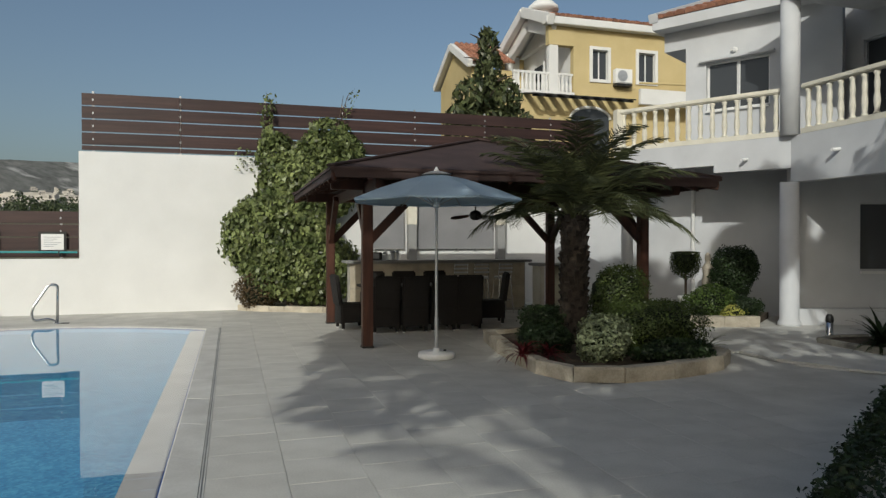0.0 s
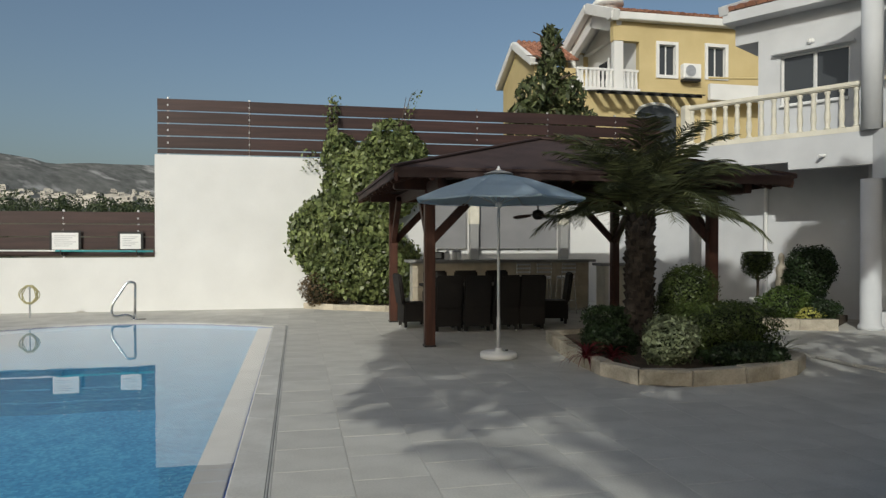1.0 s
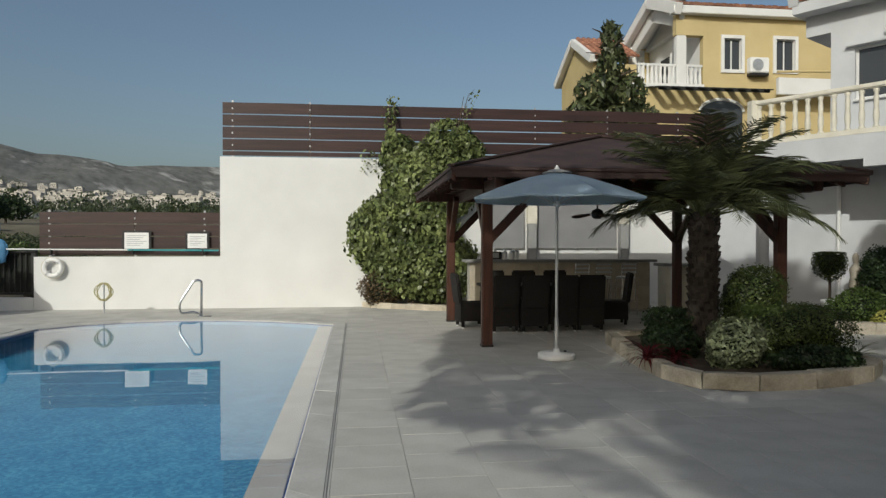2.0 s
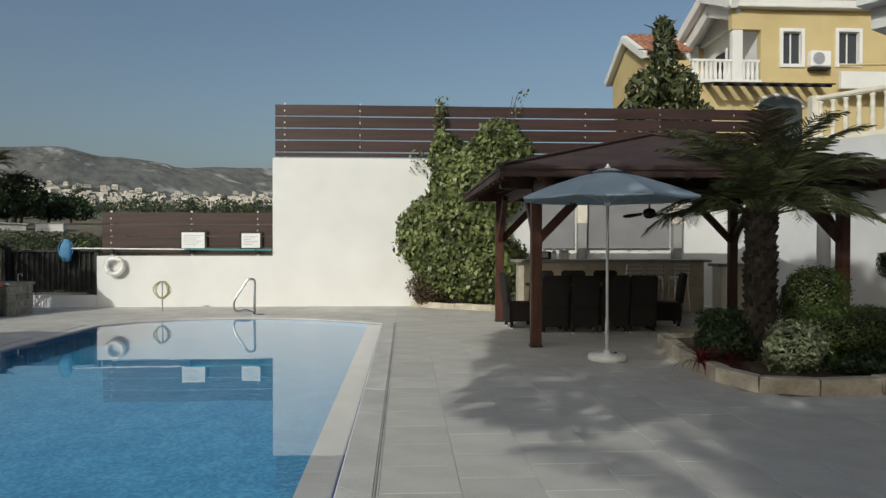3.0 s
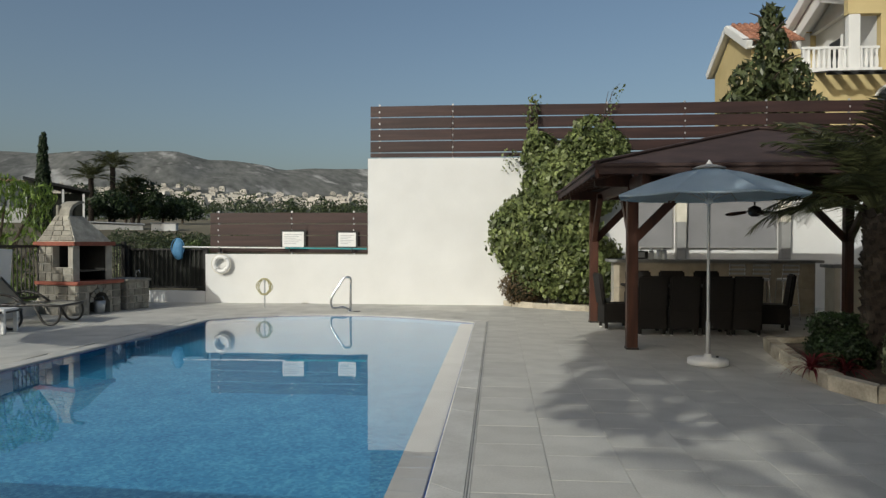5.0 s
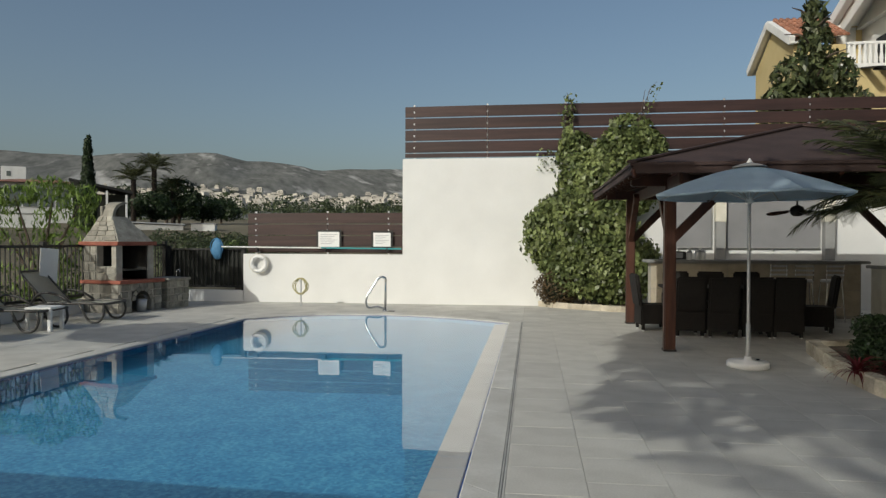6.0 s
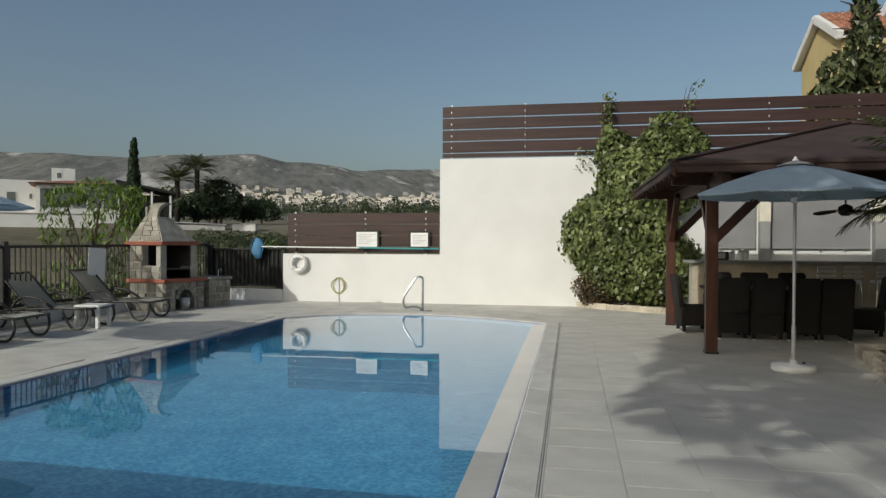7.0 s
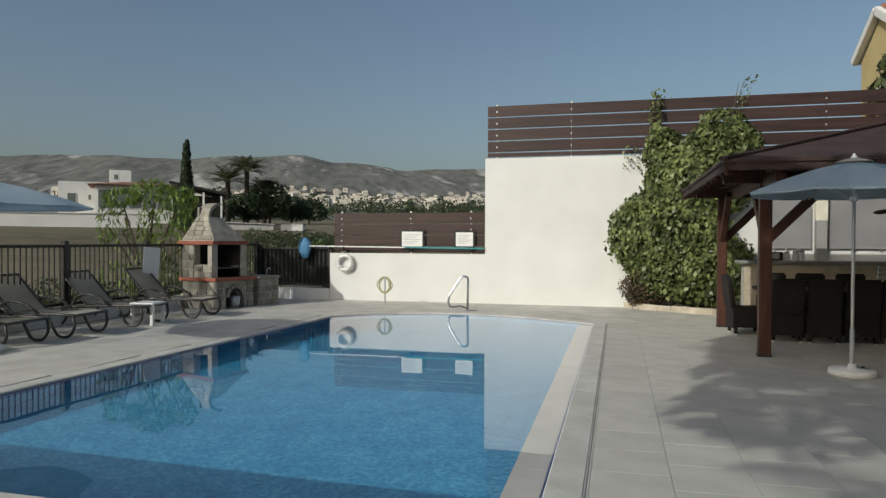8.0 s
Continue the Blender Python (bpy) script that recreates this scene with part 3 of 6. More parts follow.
# ---- outdoor kitchen behind the gazebo ----
M_BEIGE = surface("beige_tile", (0.36, 0.31, 0.23), (0.52, 0.46, 0.36), scale=5, fine=50, rough=0.6, bump=0.15, vary=0.08, stains=0.15)
M_SLATE = surface("grey_render", (0.23, 0.23, 0.22), (0.33, 0.33, 0.32), scale=3, fine=60, rough=0.8, bump=0.15, stains=0.2)
M_BLIND = surface("grey_blind", (0.19, 0.19, 0.195), (0.27, 0.27, 0.275), scale=1.2, fine=120, rough=0.85, bump=0.1, stains=0.25)
bar = thing("bar_counter", "beige tiled outdoor bar counter with a dark stone top", "counter", at=(0, 0, 0))
part("base", box((2.35, 14.25, 0), (6.3, 14.55, 1.07), None, 0.004), M_MORTAR, bar)
for i in range(8):
    for j in range(2):
        part("tile", box((2.36 + i * 0.49, 14.236, 0.06 + j * 0.5), (2.84 + i * 0.49, 14.249, 0.55 + j * 0.5), None), M_BEIGE, bar)
part("top", box((2.25, 14.12, 1.07), (6.42, 14.72, 1.125), None, 0.012), M_SLATE, bar, "dark stone counter top")
for i, (x, w) in enumerate(((4.12, 0.2), (6.38, 0.2))):
    p_ = thing("bar_pillar", "grey rendered pillar with a cream capital against the white wall", "pillar", at=(x, 15.95, 0), group="bar pillars")
    part("shaft", box((-w / 2, -0.1, 0), (w / 2, 0.1, 1.93), None, 0.008), M_SLATE, p_)
    part("capital", box((-w / 2 - 0.012, -0.095, 1.93), (w / 2 + 0.012, 0.095, 2.45), None, 0.008), M_CREAM, p_, "cream stone capital")
for x0, x1 in ((2.98, 3.95), (4.28, 6.22)):
    bl = thing("roller_blind", "grey cloth roller blind half drawn on the wall behind the bar", "blind", group="blinds over the bar")
    part("cloth", box((x0, 15.99, 1.36), (x1, 15.996, 2.45)), M_BLIND, bl)
    part("tube", tube([(x0, 15.99, 2.48), (x1, 15.99, 2.48)], 0.035, None, 10), M_BLIND, bl)
    part("bottom_bar", box((x0, 15.982, 1.345), (x1, 16.004, 1.375), None, 0.004), M_SLATE, bl)
    for i in range(3):
        part("weight", box((x0 + (x1 - x0) * (i + 1) / 4 - 0.02, 15.98, 1.31), (x0 + (x1 - x0) * (i + 1) / 4 + 0.02, 16.005, 1.345)), M_SLATE, bl)


def build_stool():
    s = thing("bar_stool", "metal bar stool with a slatted back at the bar", "stool", group="stools at the bar")
    part("seat", lathe([(0.16, 0.74), (0.18, 0.75), (0.18, 0.78), (0.16, 0.79)], None, 20), M_ALU, s)
    for x in (-0.13, 0.13):
        for y in (-0.13, 0.13):
            part("leg", tube([(x * 1.35, y * 1.35, 0), (x, y, 0.75)], 0.012, None, 8), M_STEEL, s)
    part("foot_ring", tube([(0.17 * math.cos(a), 0.17 * math.sin(a), 0.28) for a in [i * math.pi / 8 for i in range(16)]], 0.009, None, 6, True), M_STEEL, s)
    for x in (-0.15, 0.15):
        part("back_post", tube([(x, -0.13, 0.76), (x, -0.17, 1.06)], 0.011, None, 8), M_STEEL, s)
    for z in (0.88, 0.96, 1.04):
        part("back_slat", box((-0.16, -0.17, z - 0.018), (0.16, -0.155, z + 0.018), None, 0.003), M_ALU, s)
    return s


stool0 = build_stool()
stool0.matrix_basis = pose(4.55, 13.75, 0, 0, 0, 8)
for x, a in ((5.05, -10), (5.55, 4)):
    copy_thing(stool0, pose(x, 13.75, 0, 0, 0, a))

side = thing("side_table", "dark-topped serving table on pale legs beside the bar", "table", at=(6.62, 13.7, 0))
part("top", box((-0.38, -0.25, 1.0), (0.38, 0.25, 1.06), None, 0.01), M_SLATE, side)
part("leg", box((-0.3, -0.2, 0), (-0.2, 0.2, 1.0), None, 0.006), M_CREAM, side)
part("leg", box((0.2, -0.2, 0), (0.3, 0.2, 1.0), None, 0.006), M_CREAM, side)
for x, h, m in ((3.12, 0.17, M_WHITEPLASTIC), (3.28, 0.19, M_WHITEPLASTIC), (3.38, 0.19, M_WHITEPLASTIC)):
    jar = thing("jar", "white kitchen canister on the bar counter", "jar", at=(x, 14.35, 1.125), group="canisters on the bar")
    part("body", lathe([(0.045, 0), (0.05, 0.01), (0.05, h - 0.03), (0.04, h - 0.025)], None, 14), m, jar, "", True)
    part("lid", lathe([(0.052, h - 0.027), (0.052, h), (0.01, h + 0.01)], None, 14), M_ALU, jar, "metal lid", True)
toaster = thing("small_oven", "small dark oven on the bar counter", "oven", at=(2.92, 14.4, 1.125))
part("body", box((-0.13, -0.12, 0.01), (0.13, 0.12, 0.17), None, 0.012), M_BLACK, toaster)
part("door", box((-0.11, -0.128, 0.04), (0.06, -0.119, 0.15), None, 0.003), M_ALU, toaster, "metal oven door")
# ---- villa with balcony ----
VC = Vector((9.62, 10.04))
VU, VN = Vector((-0.53, 0.848)), Vector((0.848, 0.53))
VL = VC + VU * 3.45


def at_v(s, n=0.0):
    """A place on the villa's slanting front: s along the balcony, n behind its face."""
    p = VC + VU * s + VN * n
    return (p.x, p.y)


def baluster(h):
    return lathe([(0.055, 0), (0.055, 0.03), (0.035, 0.05), (0.046, h * 0.2), (0.055, h * 0.32), (0.045, h * 0.47), (0.038, h * 0.52), (0.045, h * 0.66), (0.046, h * 0.75), (0.034, h * 0.9), (0.052, h * 0.95), (0.052, h)], None, 10)


BAL = mesh_of("baluster", baluster(0.68), M_CREAM, True)


def balustrade(a, b, z, count, villa, posts=()):
    a, b = Vector(a), Vector(b)
    r = part("balustrade", beam((*a, z + 0.84), (*b, z + 0.84), 0.15, 0.09, None, 0.02), M_CREAM, villa, "cream stone balustrade")
    part("plinth", beam((*a, z + 0.05), (*b, z + 0.05), 0.14, 0.1, None, 0.01), M_CREAM, r)
    for i in range(count):
        p = a + (b - a) * (i + 0.5) / count
        part("baluster", BAL, None, r).matrix_basis = pose(p.x, p.y, z + 0.1)
    for s in posts:
        p = a + (b - a) * s
        part("newel", box((p.x - 0.09, p.y - 0.09, z), (p.x + 0.09, p.y + 0.09, z + 0.9), None, 0.012), M_CREAM, r)
    return r


def framed_window(parent, a, b, z0, z1, depth, panes=2, frame_mat=None, sill=True, into=1.0):
    """A window in a wall from a to b: frame, mullions, panes and sill, set back in its opening."""
    a, b = Vector(a), Vector(b)
    d = (b - a).normalized()
    n = Vector((d.y, -d.x)) * into
    fm = frame_mat or M_ALU
    w = part("window", box((0, 0, 0), (0.001, 0.001, 0.001)), fm, parent)
    bm = bmesh.new()
    o = n * depth
    for p, q in (((a, z0), (b, z0)), ((a, z1), (b, z1)), ((a, z0), (a, z1)), ((b, z0), (b, z1))):
        beam((p[0].x + o.x, p[0].y + o.y, p[1]), (q[0].x + o.x, q[0].y + o.y, q[1]), 0.06, 0.06, bm, 0.0)
    for i in range(1, panes):
        m = a + (b - a) * i / panes + o
        beam((m.x, m.y, z0), (m.x, m.y, z1), 0.05, 0.05, bm, 0.0)
    w.data = mesh_of("window", bm, fm)
    for i in range(panes):
        p, q = a + (b - a) * (i / panes) + o + n * 0.015, a + (b - a) * ((i + 1) / panes) + o + n * 0.015
        part("pane", beam((p.x, p.y, (z0 + z1) / 2), (q.x, q.y, (z0 + z1) / 2), 0.008, z1 - z0 - 0.02, None, 0.0), M_GLASS, w, "dark reflecting window pane")
    if sill:
        part("sill", beam((a.x, a.y, z0 - 0.03), (b.x, b.y, z0 - 0.03), 0.14, 0.05, None, 0.006), M_PAINT, w)
    return w


villa = thing("villa", "white rendered villa with a balustraded balcony on round columns", "house", kind="")
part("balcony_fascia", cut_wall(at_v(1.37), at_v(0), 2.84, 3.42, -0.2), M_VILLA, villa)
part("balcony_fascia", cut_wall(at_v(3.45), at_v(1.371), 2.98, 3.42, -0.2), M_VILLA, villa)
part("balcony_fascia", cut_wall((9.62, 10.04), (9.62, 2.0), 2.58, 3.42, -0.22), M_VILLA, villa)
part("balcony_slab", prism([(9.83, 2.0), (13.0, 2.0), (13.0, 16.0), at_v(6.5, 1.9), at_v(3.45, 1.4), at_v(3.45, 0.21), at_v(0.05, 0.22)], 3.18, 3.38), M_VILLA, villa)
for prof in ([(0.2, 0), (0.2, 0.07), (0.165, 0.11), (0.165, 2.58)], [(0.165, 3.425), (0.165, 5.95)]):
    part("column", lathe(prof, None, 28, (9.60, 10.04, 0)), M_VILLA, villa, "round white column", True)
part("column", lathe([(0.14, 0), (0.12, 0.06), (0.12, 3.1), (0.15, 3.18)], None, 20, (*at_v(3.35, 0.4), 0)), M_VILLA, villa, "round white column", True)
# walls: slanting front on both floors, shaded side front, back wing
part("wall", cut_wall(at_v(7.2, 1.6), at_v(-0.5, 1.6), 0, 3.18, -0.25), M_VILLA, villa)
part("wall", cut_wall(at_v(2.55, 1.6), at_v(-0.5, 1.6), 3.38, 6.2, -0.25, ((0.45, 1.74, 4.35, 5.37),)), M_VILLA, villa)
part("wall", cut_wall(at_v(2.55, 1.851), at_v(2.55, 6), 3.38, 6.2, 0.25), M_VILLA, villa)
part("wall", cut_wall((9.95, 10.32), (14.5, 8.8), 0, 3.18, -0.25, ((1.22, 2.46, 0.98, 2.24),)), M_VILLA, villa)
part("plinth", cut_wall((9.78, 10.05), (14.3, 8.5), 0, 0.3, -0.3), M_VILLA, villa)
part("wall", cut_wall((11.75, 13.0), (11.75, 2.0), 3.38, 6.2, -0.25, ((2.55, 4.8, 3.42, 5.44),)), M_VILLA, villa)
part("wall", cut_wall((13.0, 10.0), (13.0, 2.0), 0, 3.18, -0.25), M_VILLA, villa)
framed_window(villa, at_v(2.10, 1.6), at_v(0.81, 1.6), 4.35, 5.37, 0.1, 2, M_WHITEPLASTIC, True, -1.0)
framed_window(villa, (11.107, 9.933), (12.282, 9.54), 0.98, 2.24, 0.08, 2, M_ALU, True, -1.0)
framed_window(villa, (11.75, 10.45), (11.75, 8.2), 3.44, 5.42, 0.08, 2, M_ALU, True, -1.0)
# window hood and shutter box
part("window_hood", beam((*at_v(2.24, 1.56), 5.42), (*at_v(0.7, 1.56), 5.42), 0.16, 0.06, None, 0.01), M_VILLA, villa)
balustrade(at_v(3.4, 0.1), at_v(0.16, 0.1), 3.42, 14, villa, (0.0,))
balustrade((9.7, 9.84), (9.7, 2.2), 3.42, 34, villa, (1.0,))
# eaves and tiled roofs
EV = [at_v(3.15, 1.2), at_v(-0.35, 1.2), at_v(-0.35, 5.0), at_v(3.15, 5.0)]
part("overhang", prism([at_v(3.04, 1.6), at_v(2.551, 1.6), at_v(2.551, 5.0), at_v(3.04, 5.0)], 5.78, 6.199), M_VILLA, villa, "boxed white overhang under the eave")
# unseen end wall, added to cut the light on the upper balcony wall
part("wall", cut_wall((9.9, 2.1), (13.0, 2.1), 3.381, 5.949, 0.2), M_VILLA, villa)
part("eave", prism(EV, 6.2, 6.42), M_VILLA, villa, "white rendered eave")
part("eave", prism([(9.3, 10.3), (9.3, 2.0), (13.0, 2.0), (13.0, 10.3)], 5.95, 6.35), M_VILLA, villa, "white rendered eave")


def tile_row(parent, corners, rise, cols, rows, rows_label="clay barrel roof tiles"):
    """A sloping sheet of barrel tiles: a, b the lower edge, then back by the vector up."""
    a, b, up = corners
    bm = bmesh.new()
    a, b, up = Vector(a), Vector(b), Vector(up)
    d = (b - a).normalized()
    nrm = d.cross(up.normalized())
    if nrm.z < 0:
        nrm = -nrm
    w = (b - a).length / cols
    for i in range(cols):
        for j in range(rows):
            o = a + d * w * (i + 0.5) + up * (j / rows)
            ring1, ring2 = [], []
            for k_ in range(6):
                t = math.pi * k_ / 5
                off = d * math.cos(t) * w * 0.46
                ring1.append(bm.verts.new(o + off + nrm * (math.sin(t) * w * 0.42 + 0.02)))
                ring2.append(bm.verts.new(o + off * 0.85 + up * (1.08 / rows) + nrm * (math.sin(t) * w * 0.36 + 0.005)))
            for k_ in range(5):
                bm.faces.new((ring1[k_], ring1[k_ + 1], ring2[k_ + 1], ring2[k_]))
            bm.faces.new(ring1)
    v = [bm.verts.new(p) for p in (a, b, b + up, a + up)]
    bm.faces.new(v)
    return part("roof", bm, M_TILE, parent, rows_label)


tile_row(villa, ((*at_v(3.12, 1.22), 6.43), (*at_v(-0.3, 1.22), 6.43), (*(VN * 3.2), 1.15)), 0, 15, 6)
part("barge_board", beam((*at_v(3.12, 1.15), 6.45), (*at_v(3.12, 4.4), 7.65), 0.2, 0.2, None, 0.01), M_VILLA, villa)
# spouts and wall lamps
for s, n, z in ((0.75, -0.12, 3.05),):
    part("spout", tube([(*at_v(s, 0.0), z), (*at_v(s + 0.05, -0.16), z - 0.02)], 0.028, None, 8), M_WHITEPLASTIC, villa, "white drain spout")
part("spout", tube([(9.64, 9.0, 3.05), (9.46, 9.0, 3.03)], 0.03, None, 8), M_WHITEPLASTIC, villa, "white drain spout")
part("wall_lamp", box((0, 0, 0), (0.14, 0.1, 0.1), None, 0.02, pose(*at_v(1.5, 1.5), 5.52)), M_WHITEPLASTIC, villa, "white wall lamp")
part("downpipe", tube([(*at_v(2.35, 1.52), 0), (*at_v(2.35, 1.52), 3.1)], 0.04, None, 10), M_PAINT, villa, "white downpipe")

# ---- yellow house ----
yh = thing("yellow_house", "ochre yellow rendered house with white trim and a tiled roof", "house")
YF = 27.5
HOLES = ((0.78 + 0.0, 1.83, 8.64, 10.23), (3.13, 4.27, 8.68, 10.27))
part("wall", cut_wall((14.47, YF), (26.0, YF), 8.1, 11.0, -0.3, HOLES), M_YELLOW, yh)
part("wall", cut_wall((11.6, YF), (26.0, YF), 0.0, 8.1, -0.3, ()), M_YELLOW, yh)
part("wall", cut_wall((14.47, 33.0), (14.47, YF + 0.3), 8.1, 10.9, -0.25), M_PAINT, yh, "white loggia wall")
part("wall", cut_wall((13.3, 33.2), (26, 33.2), 0.0, 11.2, 0.3), M_YELLOW, yh)
part("wall", cut_wall((13.25, 33.2), (13.25, YF + 0.35), 0.0, 7.9, -0.3), M_YELLOW, yh)
arch = bmesh.new()
prism([(14.35, 0)] + [(15.28 + 0.93 * math.cos(t), 7.0 + 0.45 * math.sin(t)) for t in [math.pi - i * math.pi / 10 for i in range(11)]] + [(16.2, 0)], 0, 0.05, arch)
bmesh.ops.transform(arch, matrix=Matrix.Translation((0, YF - 0.004, 0)) @ pose(0, 0, 0, 90), verts=arch.verts)
part("arched_opening", arch, M_GLASS, yh, "dark arched window")
part("arch_trim", tube([(15.28 + 0.97 * math.cos(t), YF - 0.05, 7.0 + 0.5 * math.sin(t)) for t in [math.pi * i / 12 for i in range(13)]], 0.07, None, 6), M_PAINT, yh, "white arch trim")
for x0, x1, z0, z1 in ((15.25, 16.3, 8.64, 10.23), (17.6, 18.74, 8.68, 10.27)):
    w = framed_window(yh, (x0 + 0.12, YF), (x1 - 0.12, YF), z0 + 0.14, z1 - 0.14, 0.12, 2, M_PAINT, False, -1.0)
    bm = bmesh.new()
    for p, q in (((x0, z0), (x1, z0 + 0.14)), ((x0, z1 - 0.14), (x1, z1)), ((x0, z0 + 0.14), (x0 + 0.14, z1 - 0.14)), ((x1 - 0.14, z0 + 0.14), (x1, z1 - 0.14))):
        box((p[0], YF - 0.06, p[1]), (q[0], YF + 0.2, q[1]), bm)
    part("surround", bm, M_PAINT, w, "white window surround")
part("loggia_floor", box((11.2, YF - 0.1, 7.95), (14.47, 29.6, 8.1)), M_PAINT, yh)
part("loggia_floor", box((13.2, 29.602, 7.95), (14.47, 33.0, 8.1)), M_PAINT, yh)
part("column", box((13.3, YF - 0.02, 8.1), (13.72, YF + 0.3, 10.15), None, 0.02), M_PAINT, yh, "white corner pier")
part("column", lathe([(0.24, 8.1), (0.2, 8.2), (0.2, 10.8), (0.24, 11.0)], None, 14, (13.5, 32.6, 0)), M_PAINT, yh, "round white loggia column", True)
part("lintel", box((13.25, YF - 0.03, 10.15), (14.47, YF + 0.28, 11.0)), M_YELLOW, yh)
ACROSS = Matrix(((0, 0, 1, 0), (1, 0, 0, 0), (0, 1, 0, 0), (0, 0, 0, 1)))


def cross_prism(outline, x0, x1):
    """A solid of one (y, z) outline between two places along x."""
    bm = prism(outline, x0, x1)
    bmesh.ops.transform(bm, matrix=ACROSS, verts=bm.verts)
    return bm


part("wall", cross_prism([(YF + 0.31, 10.902), (33.0, 10.902), (30.05, 12.1)], 14.23, 14.47), M_PAINT, yh, "white gable wall over the loggia")
part("wall", box((13.5, 32.85, 8.102), (14.2, 33.05, 11.0)), M_PAINT, yh, "white loggia side wall")
dr = part("door", box((14.14, 29.9, 8.1), (14.2, 30.9, 9.95), None, 0.02), M_GLASS, yh, "dark glazed loggia door")
part("frame", box((14.12, 29.8, 8.1), (14.19, 29.9, 10.05)), M_PAINT, dr)
for (ax, ay), (bx_, by), n in (((13.72, YF + 0.1), (14.47, YF + 0.1), 4), ((11.6, YF + 0.1), (13.3, YF + 0.1), 9)):
    r = part("balustrade", beam((ax, ay, 8.9), (bx_, by, 8.9), 0.12, 0.1, None, 0.01), M_PAINT, yh, "white balcony balustrade")
    for i in range(n):
        t = (i + 0.5) / n
        x, y = ax + (bx_ - ax) * t, ay + (by - ay) * t
        part("baluster", lathe([(0.06, 8.1), (0.075, 8.35), (0.045, 8.6), (0.06, 8.86)], None, 6, (x, y, 0)), M_PAINT, r)
# gable end over the loggia: barge boards, inner frame, soffit
RIDGE_Y, RIDGE_Z = 30.05, 12.32
for y0, side in ((27.1, 1), (33.0, -1)):
    part("barge_board", beam((13.2, y0, 11.12), (13.2, RIDGE_Y, RIDGE_Z), 0.3, 0.46, None, 0.02), M_PAINT, yh, "white gable barge board")
    part("inner_frame", beam((13.5, y0 + 0.35 * side, 10.85), (13.5, RIDGE_Y, RIDGE_Z - 0.5), 0.24, 0.7, None, 0.02), M_PAINT, yh, "white inner gable frame")
    part("soffit", beam((13.95, y0 + 0.1 * side, 11.1), (13.95, RIDGE_Y, RIDGE_Z - 0.1), 1.1, 0.06, None, 0.0), M_PAINT, yh, "white soffit")
part("eave", box((13.0, YF - 0.35, 10.98), (26, YF + 0.1, 11.3), None, 0.02), M_PAINT, yh, "white eave moulding")
tile_row(yh, ((13.35, YF - 0.3, 11.32), (26, YF - 0.3, 11.3), (0, 2.85, 0.98)), 0, 44, 8)
tile_row(yh, ((26, 33.4, 11.32), (13.3, 33.4, 11.32), (0, -3.3, 0.98)), 0, 20, 4)
part("chimney", lathe([(0.5, 11.7), (0.5, 12.3), (0.72, 12.35), (0.7, 12.5), (0.48, 12.72), (0.12, 12.85)], None, 18, (14.0, 29.6, 0)), M_PAINT, yh, "white roof cap", True)
ac = part("air_conditioner", box((16.4, YF - 0.34, 8.62), (17.24, YF - 0.02, 9.26), None, 0.03), M_WHITEPLASTIC, yh, "white air conditioning unit")
part("fan_grille", lathe([(0.24, 0), (0.25, 0.012), (0.04, 0.02)], None, 20), M_ALU, ac, "grey fan grille").matrix_basis = pose(16.72, YF - 0.345, 8.94, 90)
part("bracket", box((16.42, YF - 0.34, 8.5), (17.22, YF - 0.02, 8.6)), M_BLACK, ac)
perg = part("pergola", beam((12.1, YF - 0.9, 7.72), (16.9, YF - 0.9, 7.72), 0.1, 0.14), M_BLACK, yh, "dark pergola on the facade")
for i in range(9):
    x = 12.2 + i * 0.57
    part("slat", beam((x, YF, 7.95), (x, YF - 1.15, 7.72), 0.3, 0.05, None, 0.0), M_BLACK, perg)
part("parapet", box((17.3, 26.6, 7.6), (23, 26.8, 8.3), None, 0.02), M_PAINT, yh, "white terrace parapet")
part("terrace_rail", tube([(17.3, 26.7, 8.55), (23, 26.7, 8.75)], 0.05, None, 6), M_YELLOW, yh)

# ---- small gabled house further back ----
sh = thing("gabled_house", "ochre gabled house with white barge boards behind the garden wall", "house")
part("wall", cross_prism([(31.2, 0), (36.2, 0), (36.2, 9.85), (33.7, 11.3), (31.2, 9.85)], 11.0, 11.3), M_YELLOW, sh)
part("wall", box((11.302, 31.2, 0), (13.1, 31.5, 9.85)), M_YELLOW, sh)
for y0, y1, k_ in ((30.8, 33.7, 1), (36.6, 33.7, -1)):
    part("barge_board", beam((10.8, y0, 9.95), (10.8, y1, 11.5), 0.25, 0.36, None, 0.02), M_PAINT, sh, "white barge board")
    part("soffit", beam((11.0, y0, 9.86), (11.0, y1, 11.38), 0.6, 0.05, None, 0.0), M_PAINT, sh, "white soffit")
tile_row(sh, ((10.93, 30.8, 10.1), (13.1, 30.8, 10.1), (0, 2.9, 1.58)), 0, 8, 8)
tile_row(sh, ((13.1, 36.6, 10.1), (10.93, 36.6, 10.1), (0, -2.9, 1.58)), 0, 8, 4)
# ---- planting ----
rng = np.random.default_rng(3)


def crown(name, parent, material, blobs, size, droop=0.0, aspect=0.55, spread=0.8, label=""):
    """Leaves on several lumpy blobs: (centre, radii, count[, squareness])."""
    vf = []
    for c, r, k, *sq in blobs:
        p, n = blob_points(rng, k, r, square=sq[0] if sq else 2.0)
        vf.append(leaves(p + np.array(c), n, size, rng, spread, aspect, droop))
    return part(name, leaf_mesh(name, vf, material), material, parent, label)


